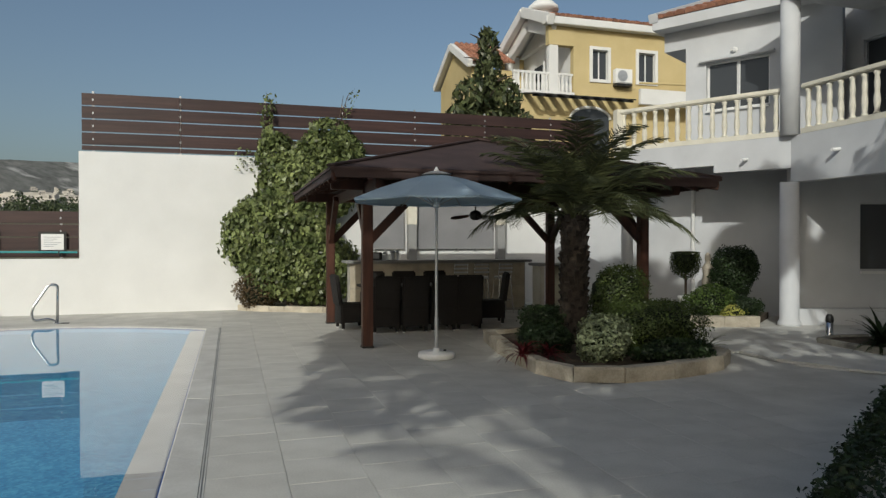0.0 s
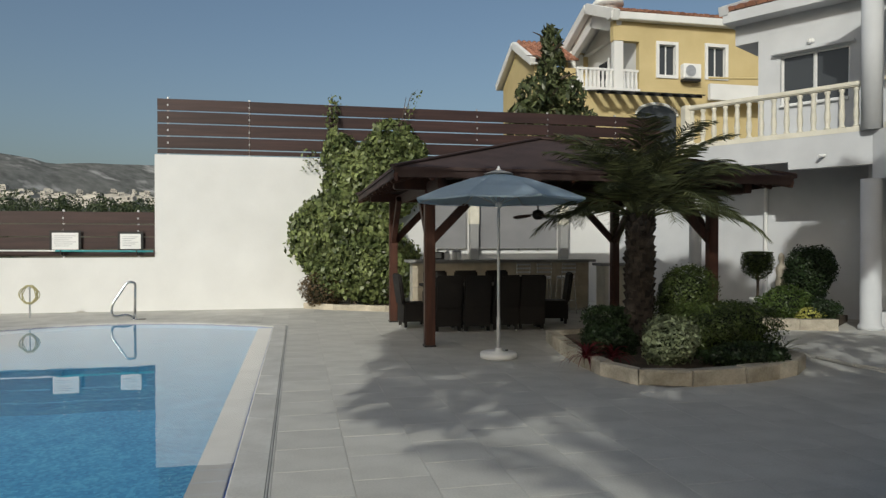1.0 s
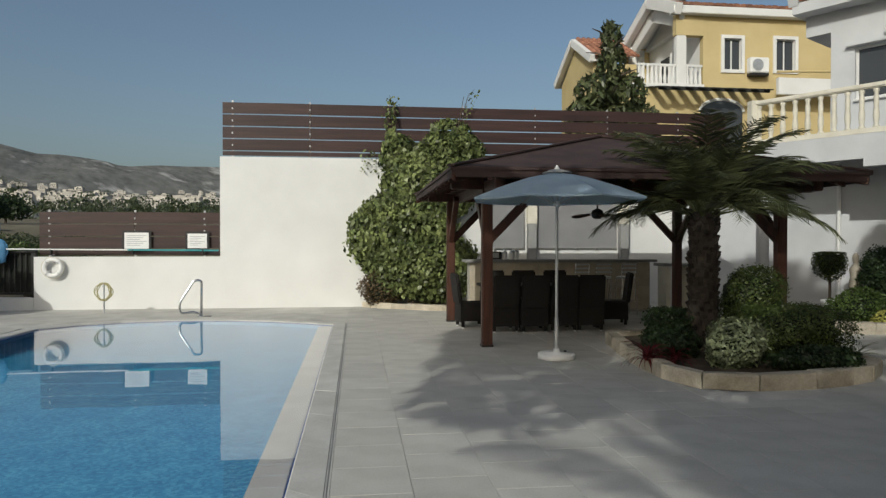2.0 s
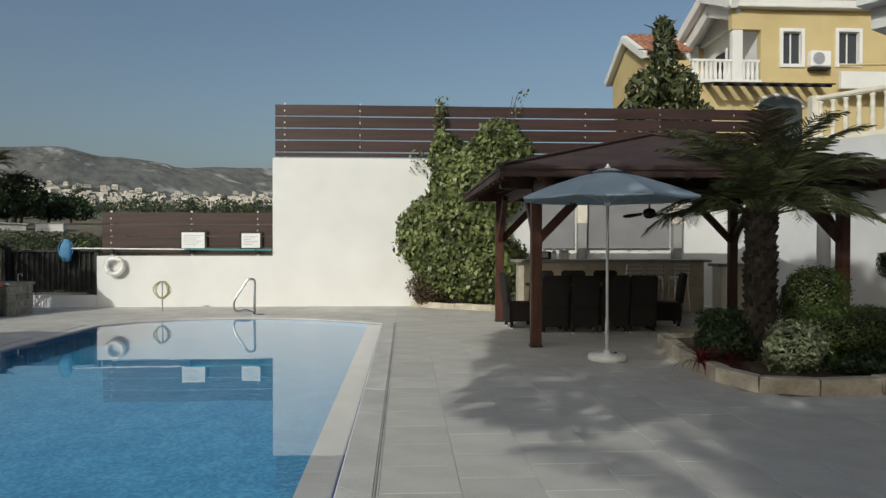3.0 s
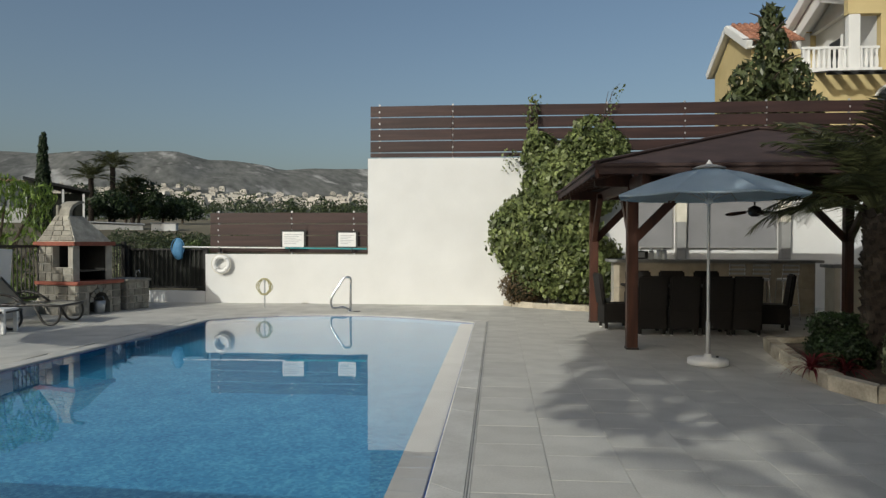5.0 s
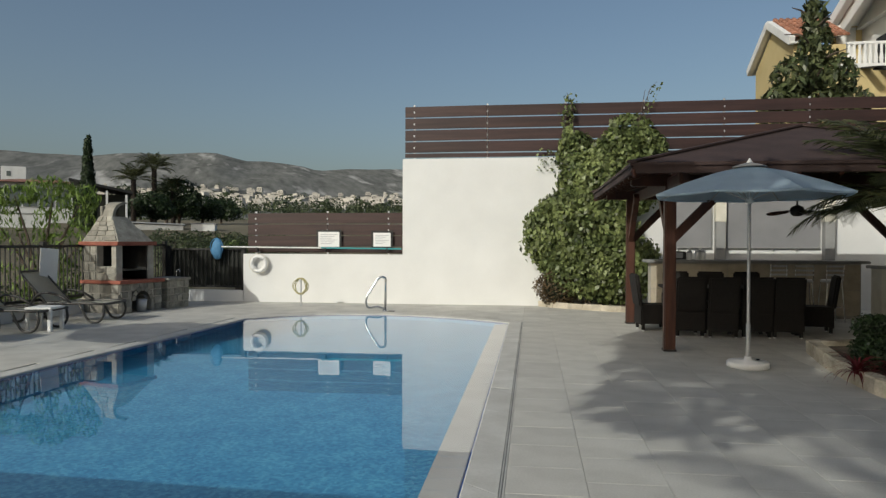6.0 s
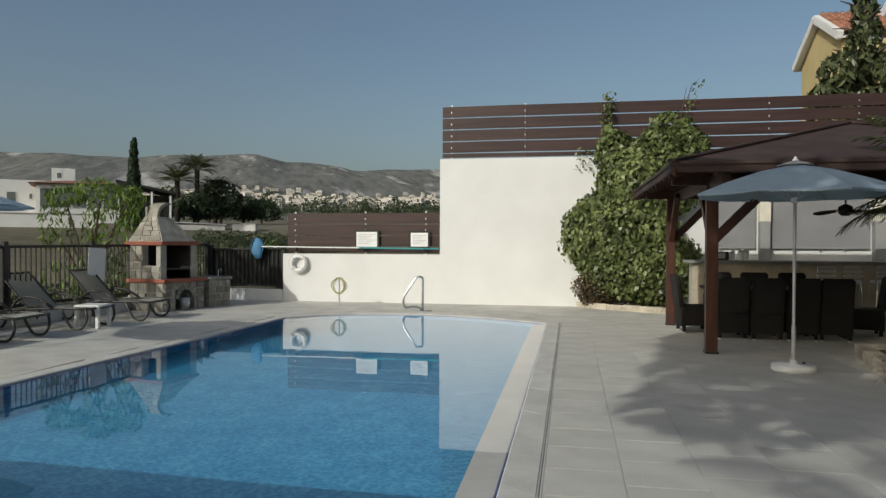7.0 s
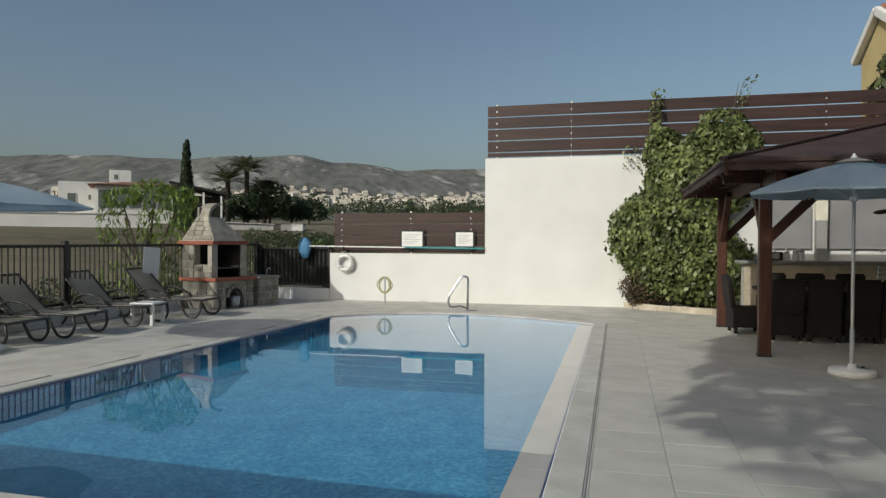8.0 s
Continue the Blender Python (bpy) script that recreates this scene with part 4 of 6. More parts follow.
def shrub(at, blobs, size, material, label, name="shrub", category="shrub", stems=4, spread=0.7):
    s = thing(name, label, category, at=at)
    crown("foliage", s, material, blobs, size, spread=spread)
    # added solid core blocks the view through; its colour stands for inner shade
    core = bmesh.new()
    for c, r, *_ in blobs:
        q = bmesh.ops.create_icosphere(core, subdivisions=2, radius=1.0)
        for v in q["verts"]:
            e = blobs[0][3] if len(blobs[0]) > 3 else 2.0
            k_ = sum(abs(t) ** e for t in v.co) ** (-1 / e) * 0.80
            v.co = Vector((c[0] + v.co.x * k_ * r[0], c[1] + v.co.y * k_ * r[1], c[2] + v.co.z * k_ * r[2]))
    part("shade_core", core, M_CORE, s)
    bm = bmesh.new()
    for i in range(stems):
        c, r = blobs[i % len(blobs)][0], blobs[i % len(blobs)][1]
        a = 2.4 * i
        tube([(0.05 * math.cos(a), 0.05 * math.sin(a), -0.05), (c[0] * 0.5, c[1] * 0.5, c[2] * 0.5), (c[0] + r[0] * 0.5 * math.cos(a), c[1] + r[1] * 0.5 * math.sin(a), c[2])], [0.02, 0.014, 0.006], bm, 5)
    part("branchwork", bm, M_WOODBARK, s)
    return s


def stone_kerb(points, width, height, piece, parent, seed, material=None, z=0.0, joint=0.012):
    """Rough stone blocks laid end to end along a line."""
    r = random.Random(seed)
    pts = [Vector(p) for p in points]
    seglen = [(b - a).length for a, b in zip(pts, pts[1:])]
    total = sum(seglen)

    def along(s):
        for a, b, l in zip(pts, pts[1:], seglen):
            if s <= l:
                return a + (b - a) * s / l
            s -= l
        return pts[-1]

    def across(s):
        d = along(min(total, s + 0.06)) - along(max(0.0, s - 0.06))
        return Vector((-d.y, d.x)).normalized() * width / 2
    s = 0.0
    while s < total - 0.08:
        e = min(total, s + piece * r.uniform(0.75, 1.3))
        if total - e < 0.12:
            e = total
        a, b = along(s + joint / 2), along(e - joint / 2)
        na, nb = across(s), across(e)
        bm = bmesh.new()
        h = height * r.uniform(0.93, 1.07)
        rows = []
        for q, zz, k_ in ((0, z, 1.0), (0, z + h - 0.02, 1.02), (0, z + h, 0.9)):
            rows.append([bm.verts.new((p.x + r.uniform(-.008, .008), p.y + r.uniform(-.008, .008), zz + r.uniform(-.006, .006))) for p in (a - na * k_, b - nb * k_, b + nb * k_, a + na * k_)])
        bm.faces.new(rows[0][::-1]), bm.faces.new(rows[2])
        for lo, hi in zip(rows, rows[1:]):
            for i in range(4):
                bm.faces.new((lo[i], lo[(i + 1) % 4], hi[(i + 1) % 4], hi[i]))
        part("stone", bm, material or M_SANDSTONE, parent)
        s = e


# stone planter with the palm
PL = [(3.75, 9.85), (3.58, 9.0), (3.44, 8.1), (3.40, 7.2), (3.46, 6.78), (3.78, 6.53), (4.45, 6.55), (4.9, 6.6), (5.45, 6.82), (5.85, 7.15), (6.02, 7.7), (6.1, 8.6), (6.05, 9.4), (5.4, 9.95), (4.5, 10.05), (3.75, 9.85)]
planter = thing("planter", "low planter edged with rough yellow sandstone blocks", "planter")
part("soil", prism([(4.8 + (x - 4.8) * 0.965, 8.2 + (y - 8.2) * 0.97) for x, y in PL[:-1]], -0.01, 0.10), M_SOIL, planter, "dark planting soil")
stone_kerb(PL, 0.16, 0.165, 0.5, planter, 5)


def build_palm(at, trunk_h, frond_len, count, label, seed, fat=0.19, lift=1.0):
    r = np.random.default_rng(seed)
    t = thing("palm_tree", label, "palm tree", at=at)
    part("trunk", lathe([(fat * 1.2, -0.05), (fat * 1.1, 0.2), (fat, 0.6), (fat * 1.05, trunk_h * 0.8), (fat * 0.8, trunk_h)], None, 14), M_BARK, t, "", True)
    bm = bmesh.new()
    for i in range(int(trunk_h * 95)):
        z = 0.1 + trunk_h * i / (trunk_h * 95)
        a = i * 2.399963
        m = pose(0, 0, z, 0, 0, math.degrees(a)) @ pose(fat * 0.93, 0, 0, 0, 28, 0)
        w_ = r.uniform(0.02, 0.036)
        box((-0.012, -w_, -0.05), (r.uniform(0.015, 0.045), w_, r.uniform(0.03, 0.075)), bm, 0, m @ pose(0, 0, r.normal(0, 0.01), r.normal(0, 9), r.normal(0, 7), 0))
    part("bark", bm, M_BARK, t, "rough cut frond stubs")
    for i in range(count):
        a = i * 2.399963 + r.normal(0, 0.15)
        u = i / count
        pitch = math.radians(86 - 66 * u ** 0.9 + r.normal(0, 7)) * lift
        ln = frond_len * r.uniform(0.85, 1.1)
        vs, fs, spine = [], [], []
        p, ang, seg = Vector((0.05 * math.cos(a), 0.05 * math.sin(a), trunk_h)), pitch, 16
        for k_ in range(seg + 1):
            spine.append(p.copy())
            d = Vector((math.cos(a) * math.cos(ang), math.sin(a) * math.cos(ang), math.sin(ang)))
            p = p + d * ln / seg
            ang -= math.radians(2.2 + 0.34 * k_)
        side = Vector((-math.sin(a), math.cos(a), 0))
        for k_ in range(1, seg * 3):
            w = k_ / (seg * 3)
            if w < 0.24:
                continue
            f = w * seg
            b0 = spine[int(f)].lerp(spine[min(int(f) + 1, seg)], f - int(f))
            dirn = (spine[min(int(f) + 1, seg)] - spine[int(f)]).normalized() if int(f) < seg else dirn
            l_ = 0.36 * frond_len / 1.5 * math.sin(math.pi * (0.12 + 0.82 * w)) + 0.05
            for sg in (-1, 1):
                tip = (dirn * 0.75 + side * sg * 0.8 + Vector((0, 0, -0.25 + r.normal(0, 0.12)))).normalized() * l_
                n_ = dirn * 0.009
                j = len(vs)
                vs += [b0 - n_, b0 + n_, b0 + tip * 0.6 + n_ * 0.9 + Vector((0, 0, 0.01)), b0 + tip]
                fs.append((j, j + 1, j + 2, j + 3))
        frond = part("frond", tube([q for q in spine[::2]], [0.016 - 0.0017 * k_ for k_ in range(len(spine[::2]))], None, 5), M_LEAF_PALM, t)
        me = bpy.data.meshes.new("frond_blade")
        me.from_pydata([tuple(v) for v in vs], [], fs)
        me.materials.append(M_LEAF_PALM)
        part("frond_blade", me, None, frond)
    return t


build_palm((4.62, 8.75, 0.1), 1.72, 1.62, 54, "dark green young palm with arching fronds in the stone planter", 11, 0.175)

shrub((4.17, 7.2, 0.09), [((0, 0, 0.28), (0.31, 0.29, 0.27), 2600)], 0.056, M_LEAF_MID, "rounded pale green shrub in the stone planter")
shrub((3.88, 8.15, 0.09), [((0, 0, 0.15), (0.29, 0.33, 0.17), 5000, 3.0)], 0.042, M_LEAF_DARK, "dark clipped box shrub in the stone planter")
shrub((4.38, 9.05, 0.09), [((0, 0, 0.25), (0.34, 0.33, 0.23), 5500, 5.0)], 0.042, M_LEAF_DARK, "dark flat-topped clipped shrub in the stone planter")
shrub((5.2, 7.72, 0.09), [((0, 0, 0.32), (0.5, 0.5, 0.29), 15000, 5.0)], 0.034, M_LEAF_SHADED, "clipped square hedge with a yellow-green top", spread=0.45)
shrub((5.5, 9.1, 0.09), [((0, 0, 0.62), (0.43, 0.40, 0.40), 9000, 3.0), ((0, 0, 0.3), (0.35, 0.35, 0.3), 1500)], 0.036, M_LEAF_SHADED, "rounded green bush behind the clipped hedge", spread=0.5)
shrub((5.0, 6.98, 0.09), [((0, 0, 0.13), (0.5, 0.26, 0.13), 2600)], 0.045, M_LEAF_DARK, "low dark creeping shrub at the planter edge")


def spiky(at, count, length, material, label, name, seed, width=0.03, droop=26):
    r = random.Random(seed)
    s = thing(name, label, "plant", at=at)
    for i in range(count):
        a, el, ln = r.uniform(0, 2 * math.pi), math.radians(r.uniform(15, 80)), length * r.uniform(0.7, 1.15)
        bm = bmesh.new()
        pts, ang, p = [], el, Vector((0, 0, 0))
        for k_ in range(6):
            w = width * (0.6 + 0.9 * k_ / 2 if k_ < 2 else 1.3 * (1 - k_ / 5.2))
            sd = Vector((-math.sin(a), math.cos(a), 0)) * w
            pts.append((bm.verts.new(p - sd), bm.verts.new(p + sd + Vector((0, 0, 0.003)))))
            p = p + Vector((math.cos(a) * math.cos(ang), math.sin(a) * math.cos(ang), math.sin(ang))) * ln / 5
            ang -= math.radians(droop) / 2
        for (q0, q1), (r0, r1) in zip(pts, pts[1:]):
            bm.faces.new((q0, q1, r1, r0))
        bmesh.ops.solidify(bm, geom=bm.faces[:], thickness=0.003)
        part("leaf", bm, material, s)
    return s


spiky((3.33, 7.6, 0.13), 70, 0.36, M_RED, "dark red strap-leaved plant spilling over the kerb", "cordyline", 2, 0.014, 40)
spiky((3.62, 7.5, 0.14), 46, 0.32, M_RED, "dark red strap-leaved plant spilling over the kerb", "cordyline", 7, 0.014, 40)
spiky((5.72, 7.35, 0.12), 22, 0.34, M_LEAF_MID, "green spiky agave at the planter edge", "agave", 4, 0.022)
spiky((8.55, 7.3, 0.08), 60, 0.62, M_LEAF_DARK, "dark green sago palm in a gravel bed", "sago_palm", 9, 0.035)
spiky((9.3, 7.1, 0.08), 60, 0.85, M_LEAF_DARK, "dark green sago palm in a gravel bed", "sago_palm", 10, 0.04)

# bed along the villa
rock_bed = thing("rock_bed", "bed edged with pale sandstone rocks beside the villa", "planter")
stone_kerb([(7.6, 10.9), (7.95, 10.4), (8.4, 10.2), (8.95, 10.08)], 0.18, 0.19, 0.4, rock_bed, 8)
part("soil", prism([(7.65, 10.95), (8.0, 10.48), (8.95, 10.16), (10.2, 11.2), (8.6, 13.4), (7.5, 12.5)], -0.01, 0.12), M_SOIL, rock_bed)
shrub((9.15, 10.95, 0.1), [((0, 0, 0.85), (0.42, 0.4, 0.42), 4200), ((0.25, 0.1, 1.0), (0.3, 0.3, 0.3), 1800), ((0, 0, 0.35), (0.3, 0.3, 0.35), 1500)], 0.055, M_LEAF_DARK, "dark rounded bush beside the villa column")
shrub((8.45, 10.75, 0.1), [((0, 0, 0.3), (0.5, 0.3, 0.3), 3000), ((0.3, 0, 0.2), (0.3, 0.25, 0.22), 1200)], 0.05, M_LEAF_HEDGE, "green leafy shrub in the rock bed")
shrub((8.72, 10.42, 0.1), [((0, 0, 0.14), (0.24, 0.14, 0.12), 700)], 0.05, M_FLOWER, "yellow-green flowering plant in the rock bed", "flowering_plant", "plant")
shrub((9.0, 10.5, 0.1), [((0, 0, 0.22), (0.34, 0.25, 0.2), 1500)], 0.05, M_LEAF_DARK, "dark low shrub in the rock bed")
topi = thing("topiary", "bowl-shaped clipped topiary on a thin stem", "topiary", at=(8.52, 11.55, 0.1))
part("stem", tube([(0, 0, 0), (0.01, 0, 0.6), (0, 0, 0.85)], 0.025, None, 8), M_WOODBARK, topi)
bp, bn = blob_points(rng, 6500, (0.25, 0.25, 0.36), square=2.2)
bp[:, 2] = np.where(bp[:, 2] > 0.12, 0.12 + (bp[:, 2] - 0.12) * 0.12, bp[:, 2] * 0.95)
part("crown", leaf_mesh("crown", [leaves(bp + np.array((0, 0, 1.08)), bn, 0.03, rng)], M_LEAF_SHADED), None, topi)
part("shade_core", lathe([(0.03, 0.8), (0.15, 0.88), (0.21, 1.05), (0.2, 1.17)], None, 14), M_CORE, topi)
pot = thing("plant_pot", "white round plant pot in the rock bed", "pot", at=(8.47, 11.3, 0.1))
part("body", lathe([(0.13, 0), (0.2, 0.12), (0.22, 0.3), (0.25, 0.33), (0.25, 0.37), (0.2, 0.37), (0.19, 0.3)], None, 20), M_PAINT, pot, "", True)
part("soil", lathe([(0.195, 0.3), (0.19, 0.32)], None, 16), M_SOIL, pot)
statue = part("statue", lathe([(0.13, 0), (0.13, 0.25), (0.09, 0.27), (0.10, 0.45), (0.12, 0.6), (0.09, 0.75), (0.11, 0.9), (0.04, 1.0), (0.06, 1.08), (0.05, 1.16), (0.01, 1.2)], None, 14), M_SANDSTONE, None, "", True)
statue.matrix_basis = pose(9.17, 11.72, 0.1)
tagged(statue, "beige stone garden statue beside the topiary", "statue")

# light path by the villa, kerb, bollard lamp
path = setting("pavement", prism([(6.65, 8.4), (6.6, 7.4), (6.62, 6.8), (6.85, 6.4), (7.2, 5.8), (9.0, 3.5), (13, 2.0), (13, 9.2), (9.6, 10.0), (8.8, 9.95), (7.6, 10.6), (6.6, 10.4)], -0.02, 0.012), M_COPING, "pale paved path beside the villa", "path")
pk = thing("path_kerb", "thin white kerb edging the pale path", "kerb")
stone_kerb([(6.6, 10.4), (6.65, 8.4), (6.6, 7.4), (6.62, 6.8), (6.85, 6.4), (7.2, 5.8), (9.0, 3.5)], 0.07, 0.035, 0.7, pk, 3, M_COPING)
gbed = thing("gravel_bed", "small bed edged with stone slabs beside the path", "planter")
stone_kerb([(9.35, 8.25), (8.4, 8.3), (8.3, 7.7), (8.35, 6.7)], 0.12, 0.09, 0.45, gbed, 6, M_GREYSTONE)
part("soil", prism([(9.4, 8.2), (8.42, 8.24), (8.36, 7.6), (8.4, 6.5), (10.3, 5.5), (10.4, 8.0)], 0.0, 0.06), M_SOIL, gbed)
lampb = thing("bollard_lamp", "short steel bollard lamp with a black cap", "lamp", at=(9.03, 8.62, 0.01))
part("body", lathe([(0.055, 0), (0.06, 0.01), (0.055, 0.03), (0.055, 0.24)], None, 18), M_STEEL, lampb, "", True)
part("cap", lathe([(0.058, 0.241), (0.062, 0.27), (0.055, 0.33), (0.03, 0.36)], None, 18), M_BLACK, lampb, "black cap", True)

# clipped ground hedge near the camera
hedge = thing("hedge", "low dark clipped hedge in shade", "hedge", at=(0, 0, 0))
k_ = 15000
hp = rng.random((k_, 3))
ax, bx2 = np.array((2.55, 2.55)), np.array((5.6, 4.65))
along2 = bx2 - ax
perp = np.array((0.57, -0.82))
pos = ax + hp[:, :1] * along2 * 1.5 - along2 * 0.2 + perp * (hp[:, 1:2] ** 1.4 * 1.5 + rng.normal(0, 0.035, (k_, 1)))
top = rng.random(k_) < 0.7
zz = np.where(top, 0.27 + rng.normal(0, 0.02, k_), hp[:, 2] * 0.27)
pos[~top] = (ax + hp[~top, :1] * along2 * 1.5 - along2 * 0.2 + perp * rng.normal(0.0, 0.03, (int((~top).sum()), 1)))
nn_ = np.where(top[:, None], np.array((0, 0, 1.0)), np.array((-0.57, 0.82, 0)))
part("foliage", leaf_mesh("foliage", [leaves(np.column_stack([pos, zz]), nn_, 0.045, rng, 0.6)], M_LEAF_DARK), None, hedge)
part("branchwork", box((3.0, 2.0, 0), (3.3, 2.3, 0.2), None, 0.02), M_WOODBARK, hedge)

# vine on the tall wall
vine = thing("vine", "thick green climbing vine on the white wall", "vine")
VB = [((1.15, 15.72, 1.75), (1.2, 0.3, 1.05), 6500), ((1.65, 15.72, 2.9), (1.05, 0.28, 0.95), 5000), ((0.55, 15.8, 1.75), (0.62, 0.22, 0.72), 2400), ((1.6, 15.65, 0.95), (1.15, 0.3, 0.75), 4200), ((0.95, 15.85, 3.5), (0.4, 0.18, 0.42), 900), ((2.35, 15.85, 3.6), (0.55, 0.2, 0.38), 1300), ((0.80, 15.98, 4.2), (0.13, 0.08, 0.5), 110), ((2.15, 15.98, 4.0), (0.5, 0.08, 0.3), 420)]
vs_ = bmesh.new()
for x0, x1, z1 in ((1.2, 0.85, 4.75), (1.5, 1.2, 3.6), (1.8, 2.5, 4.9), (2.0, 2.6, 3.9), (1.3, 0.3, 2.0)):
    tube([(x0, 15.7, 0.1), ((x0 * 2 + x1) / 3, 15.8, z1 * 0.4), ((x0 + x1 * 2) / 3, 15.9, z1 * 0.75), (x1, 16.0, z1)], [0.03, 0.022, 0.014, 0.005], vs_, 6)
part("branchwork", vs_, M_WOODBARK, vine)
tw = bmesh.new()
for x0, z0, dx, dz in ((2.5, 4.6, 0.28, 0.5), (2.55, 4.62, 0.08, 0.35), (0.82, 4.6, -0.05, 0.3), (0.85, 4.55, 0.1, 0.2)):
    tube([(x0, 16.1, z0), (x0 + dx * 0.5, 16.1, z0 + dz * 0.7), (x0 + dx, 16.1, z0 + dz)], [0.008, 0.006, 0.003], tw, 4)
part("twig", tw, M_WOODBARK, vine, "bare twigs above the fence")
tp = np.array([(0.82 + rng.normal(0, 0.1), 16.02, z) for z in np.linspace(4.3, 4.85, 40)] + [(2.5 + 0.5 * (z - 4.4) + rng.normal(0, 0.07), 16.04, z) for z in np.linspace(4.1, 5.05, 36)] + [(0.1 + rng.random() * 0.6, 15.98, 3.1 + rng.random() * 0.5) for _ in range(70)])
vfs = [leaves(tp, np.tile((0, -1.0, 0.2), (len(tp), 1)), 0.08, rng)]
for c, r_, k_ in VB:
    p_, n_ = blob_points(rng, k_, r_)
    vfs.append(leaves(p_ + np.array(c), n_, 0.125, rng, 0.62, 0.62, 1.2))
part("foliage", leaf_mesh("foliage", vfs, M_LEAF_VINE), None, vine)
M_LEAF_BRONZE = leafy("bronze_leaf", (0.06, 0.045, 0.022), (0.15, 0.10, 0.05))
shrub((0.62, 15.75, 0.05), [((0, 0, 0.42), (0.5, 0.22, 0.42), 2600)], 0.06, M_LEAF_BRONZE, "bronze-green shrub at the foot of the vine")
vbed = thing("vine_bed", "narrow bed edged with pale sandstone at the wall", "planter")
stone_kerb([(0.18, 16.0), (0.55, 15.62), (1.2, 15.25), (1.95, 14.85), (2.6, 14.75)], 0.12, 0.12, 0.45, vbed, 12)
part("soil", prism([(0.22, 16.04), (0.6, 15.66), (1.3, 15.28), (2.6, 14.8), (2.6, 16.04)], -0.01, 0.08), M_SOIL, vbed)

# tree with large leaves behind the wall
bt = thing("tree", "tall broad-leaved tree with glossy green leaves behind the wall", "tree", at=(7.2, 19.0, 0))
part("trunk", tube([(0, 0, -0.3), (0.05, 0, 3), (0, 0.05, 5.5), (0, 0, 7.4)], [0.2, 0.16, 0.1, 0.03], None, 10), M_WOODBARK, bt)
lm = bmesh.new()
for i in range(26):
    z, a = 3.0 + i * 0.17, i * 2.4
    r_ = 1.2 - 0.13 * (i * 0.17)
    tube([(0, 0, z), (r_ * 0.6 * math.cos(a), r_ * 0.6 * math.sin(a), z + 0.2), (r_ * math.cos(a), r_ * math.sin(a), z + 0.25)], [0.04, 0.025, 0.01], lm, 5)
part("limbs", lm, M_WOODBARK, bt)
M_LEAF_GLOSS = leafy("glossy_leaf", (0.028, 0.046, 0.018), (0.13, 0.145, 0.065), 0.3, 0.2, 0.6)
tb = [((0, 0, 7.2), (0.26, 0.28, 0.55), 330), ((0.05, 0, 6.5), (0.36, 0.36, 0.6), 420), ((-0.5, -0.1, 5.75), (0.5, 0.5, 0.5), 420), ((0.5, 0, 5.75), (0.45, 0.5, 0.55), 420), ((0, 0, 5.7), (0.4, 0.4, 0.6), 300), ((-0.75, 0, 5.1), (0.55, 0.5, 0.4), 420), ((0.7, 0, 5.0), (0.7, 0.6, 0.42), 460), ((0, 0, 4.7), (1.3, 0.7, 0.5), 500)]
crown("crown", bt, M_LEAF_GLOSS, tb, 0.26, droop=1.3, aspect=0.36, spread=0.7)
bn_ = spiky((8.2, 18.6, 4.0), 16, 1.3, M_LEAF_GLOSS, "broad banana-like leaves rising behind the fence", "banana_plant", 21, 0.12, 50)
bn_.matrix_basis = pose(8.3, 18.6, 4.3)
part("stalk", tube([(0, 0, -4.7), (0, 0, 0.1)], [0.15, 0.1], None, 8), M_WOODBARK, bn_)
# ---- poolside things ----
rail = thing("pool_handrail", "bent stainless steel pool handrail on the deck", "handrail", at=(-3.08, 14.32, 0))


def bent(points, step=6):
    """A rounded line through the points."""
    pts = [Vector(p) for p in points]
    out = [pts[0]]
    for a, b, c in zip(pts, pts[1:], pts[2:]):
        r = min((b - a).length, (c - b).length) * 0.45
        p, q = b + (a - b).normalized() * r, b + (c - b).normalized() * r
        out += [p.lerp(b, t).lerp(b.lerp(q, t), t) for t in [i / step for i in range(step + 1)]]
    return out + [pts[-1]]


part("rail", tube(bent([(0, 0, 0), (0.01, 0, 0.72), (-0.13, -0.02, 0.73), (-0.40, -0.1, 0.28), (-0.38, -0.1, 0.06), (-0.14, -0.04, 0.10), (0.0, 0.0, 0.04)]), 0.024, None, 10), M_STEEL, rail, "", True)
part("flange", lathe([(0.075, 0), (0.075, 0.012), (0.03, 0.03)], None, 18), M_STEEL, rail, "", True)
part("anchor_plate", box((-0.05, -0.05, 0), (0.2, 0.05, 0.012), None, 0.004), M_BLACK, rail, "dark anchor plate")

reel = thing("hose_reel", "yellow garden hose coiled on a short metal post", "hose", at=(-5.18, 15.05, 0))
part("post", tube([(0, 0, 0), (0, 0, 0.6)], 0.017, None, 8), M_ALU, reel)
hb = bmesh.new()
rr = random.Random(4)
pts = []
for i in range(110):
    a = i * 2 * math.pi / 20
    w = 0.15 + 0.02 * math.sin(i * 0.7)
    pts.append((w * math.sin(a) + 0.02 * math.sin(i * 0.21), -0.03 - 0.015 * math.sin(i * 0.37), 0.46 + (w + 0.02) * math.cos(a)))
tube(pts, 0.009, hb, 5)
part("hose", hb, M_HOSE, reel, "yellow hose")
part("tap", box((-0.02, -0.05, 0.56), (0.02, 0.02, 0.62), None, 0.008), M_ALU, reel)

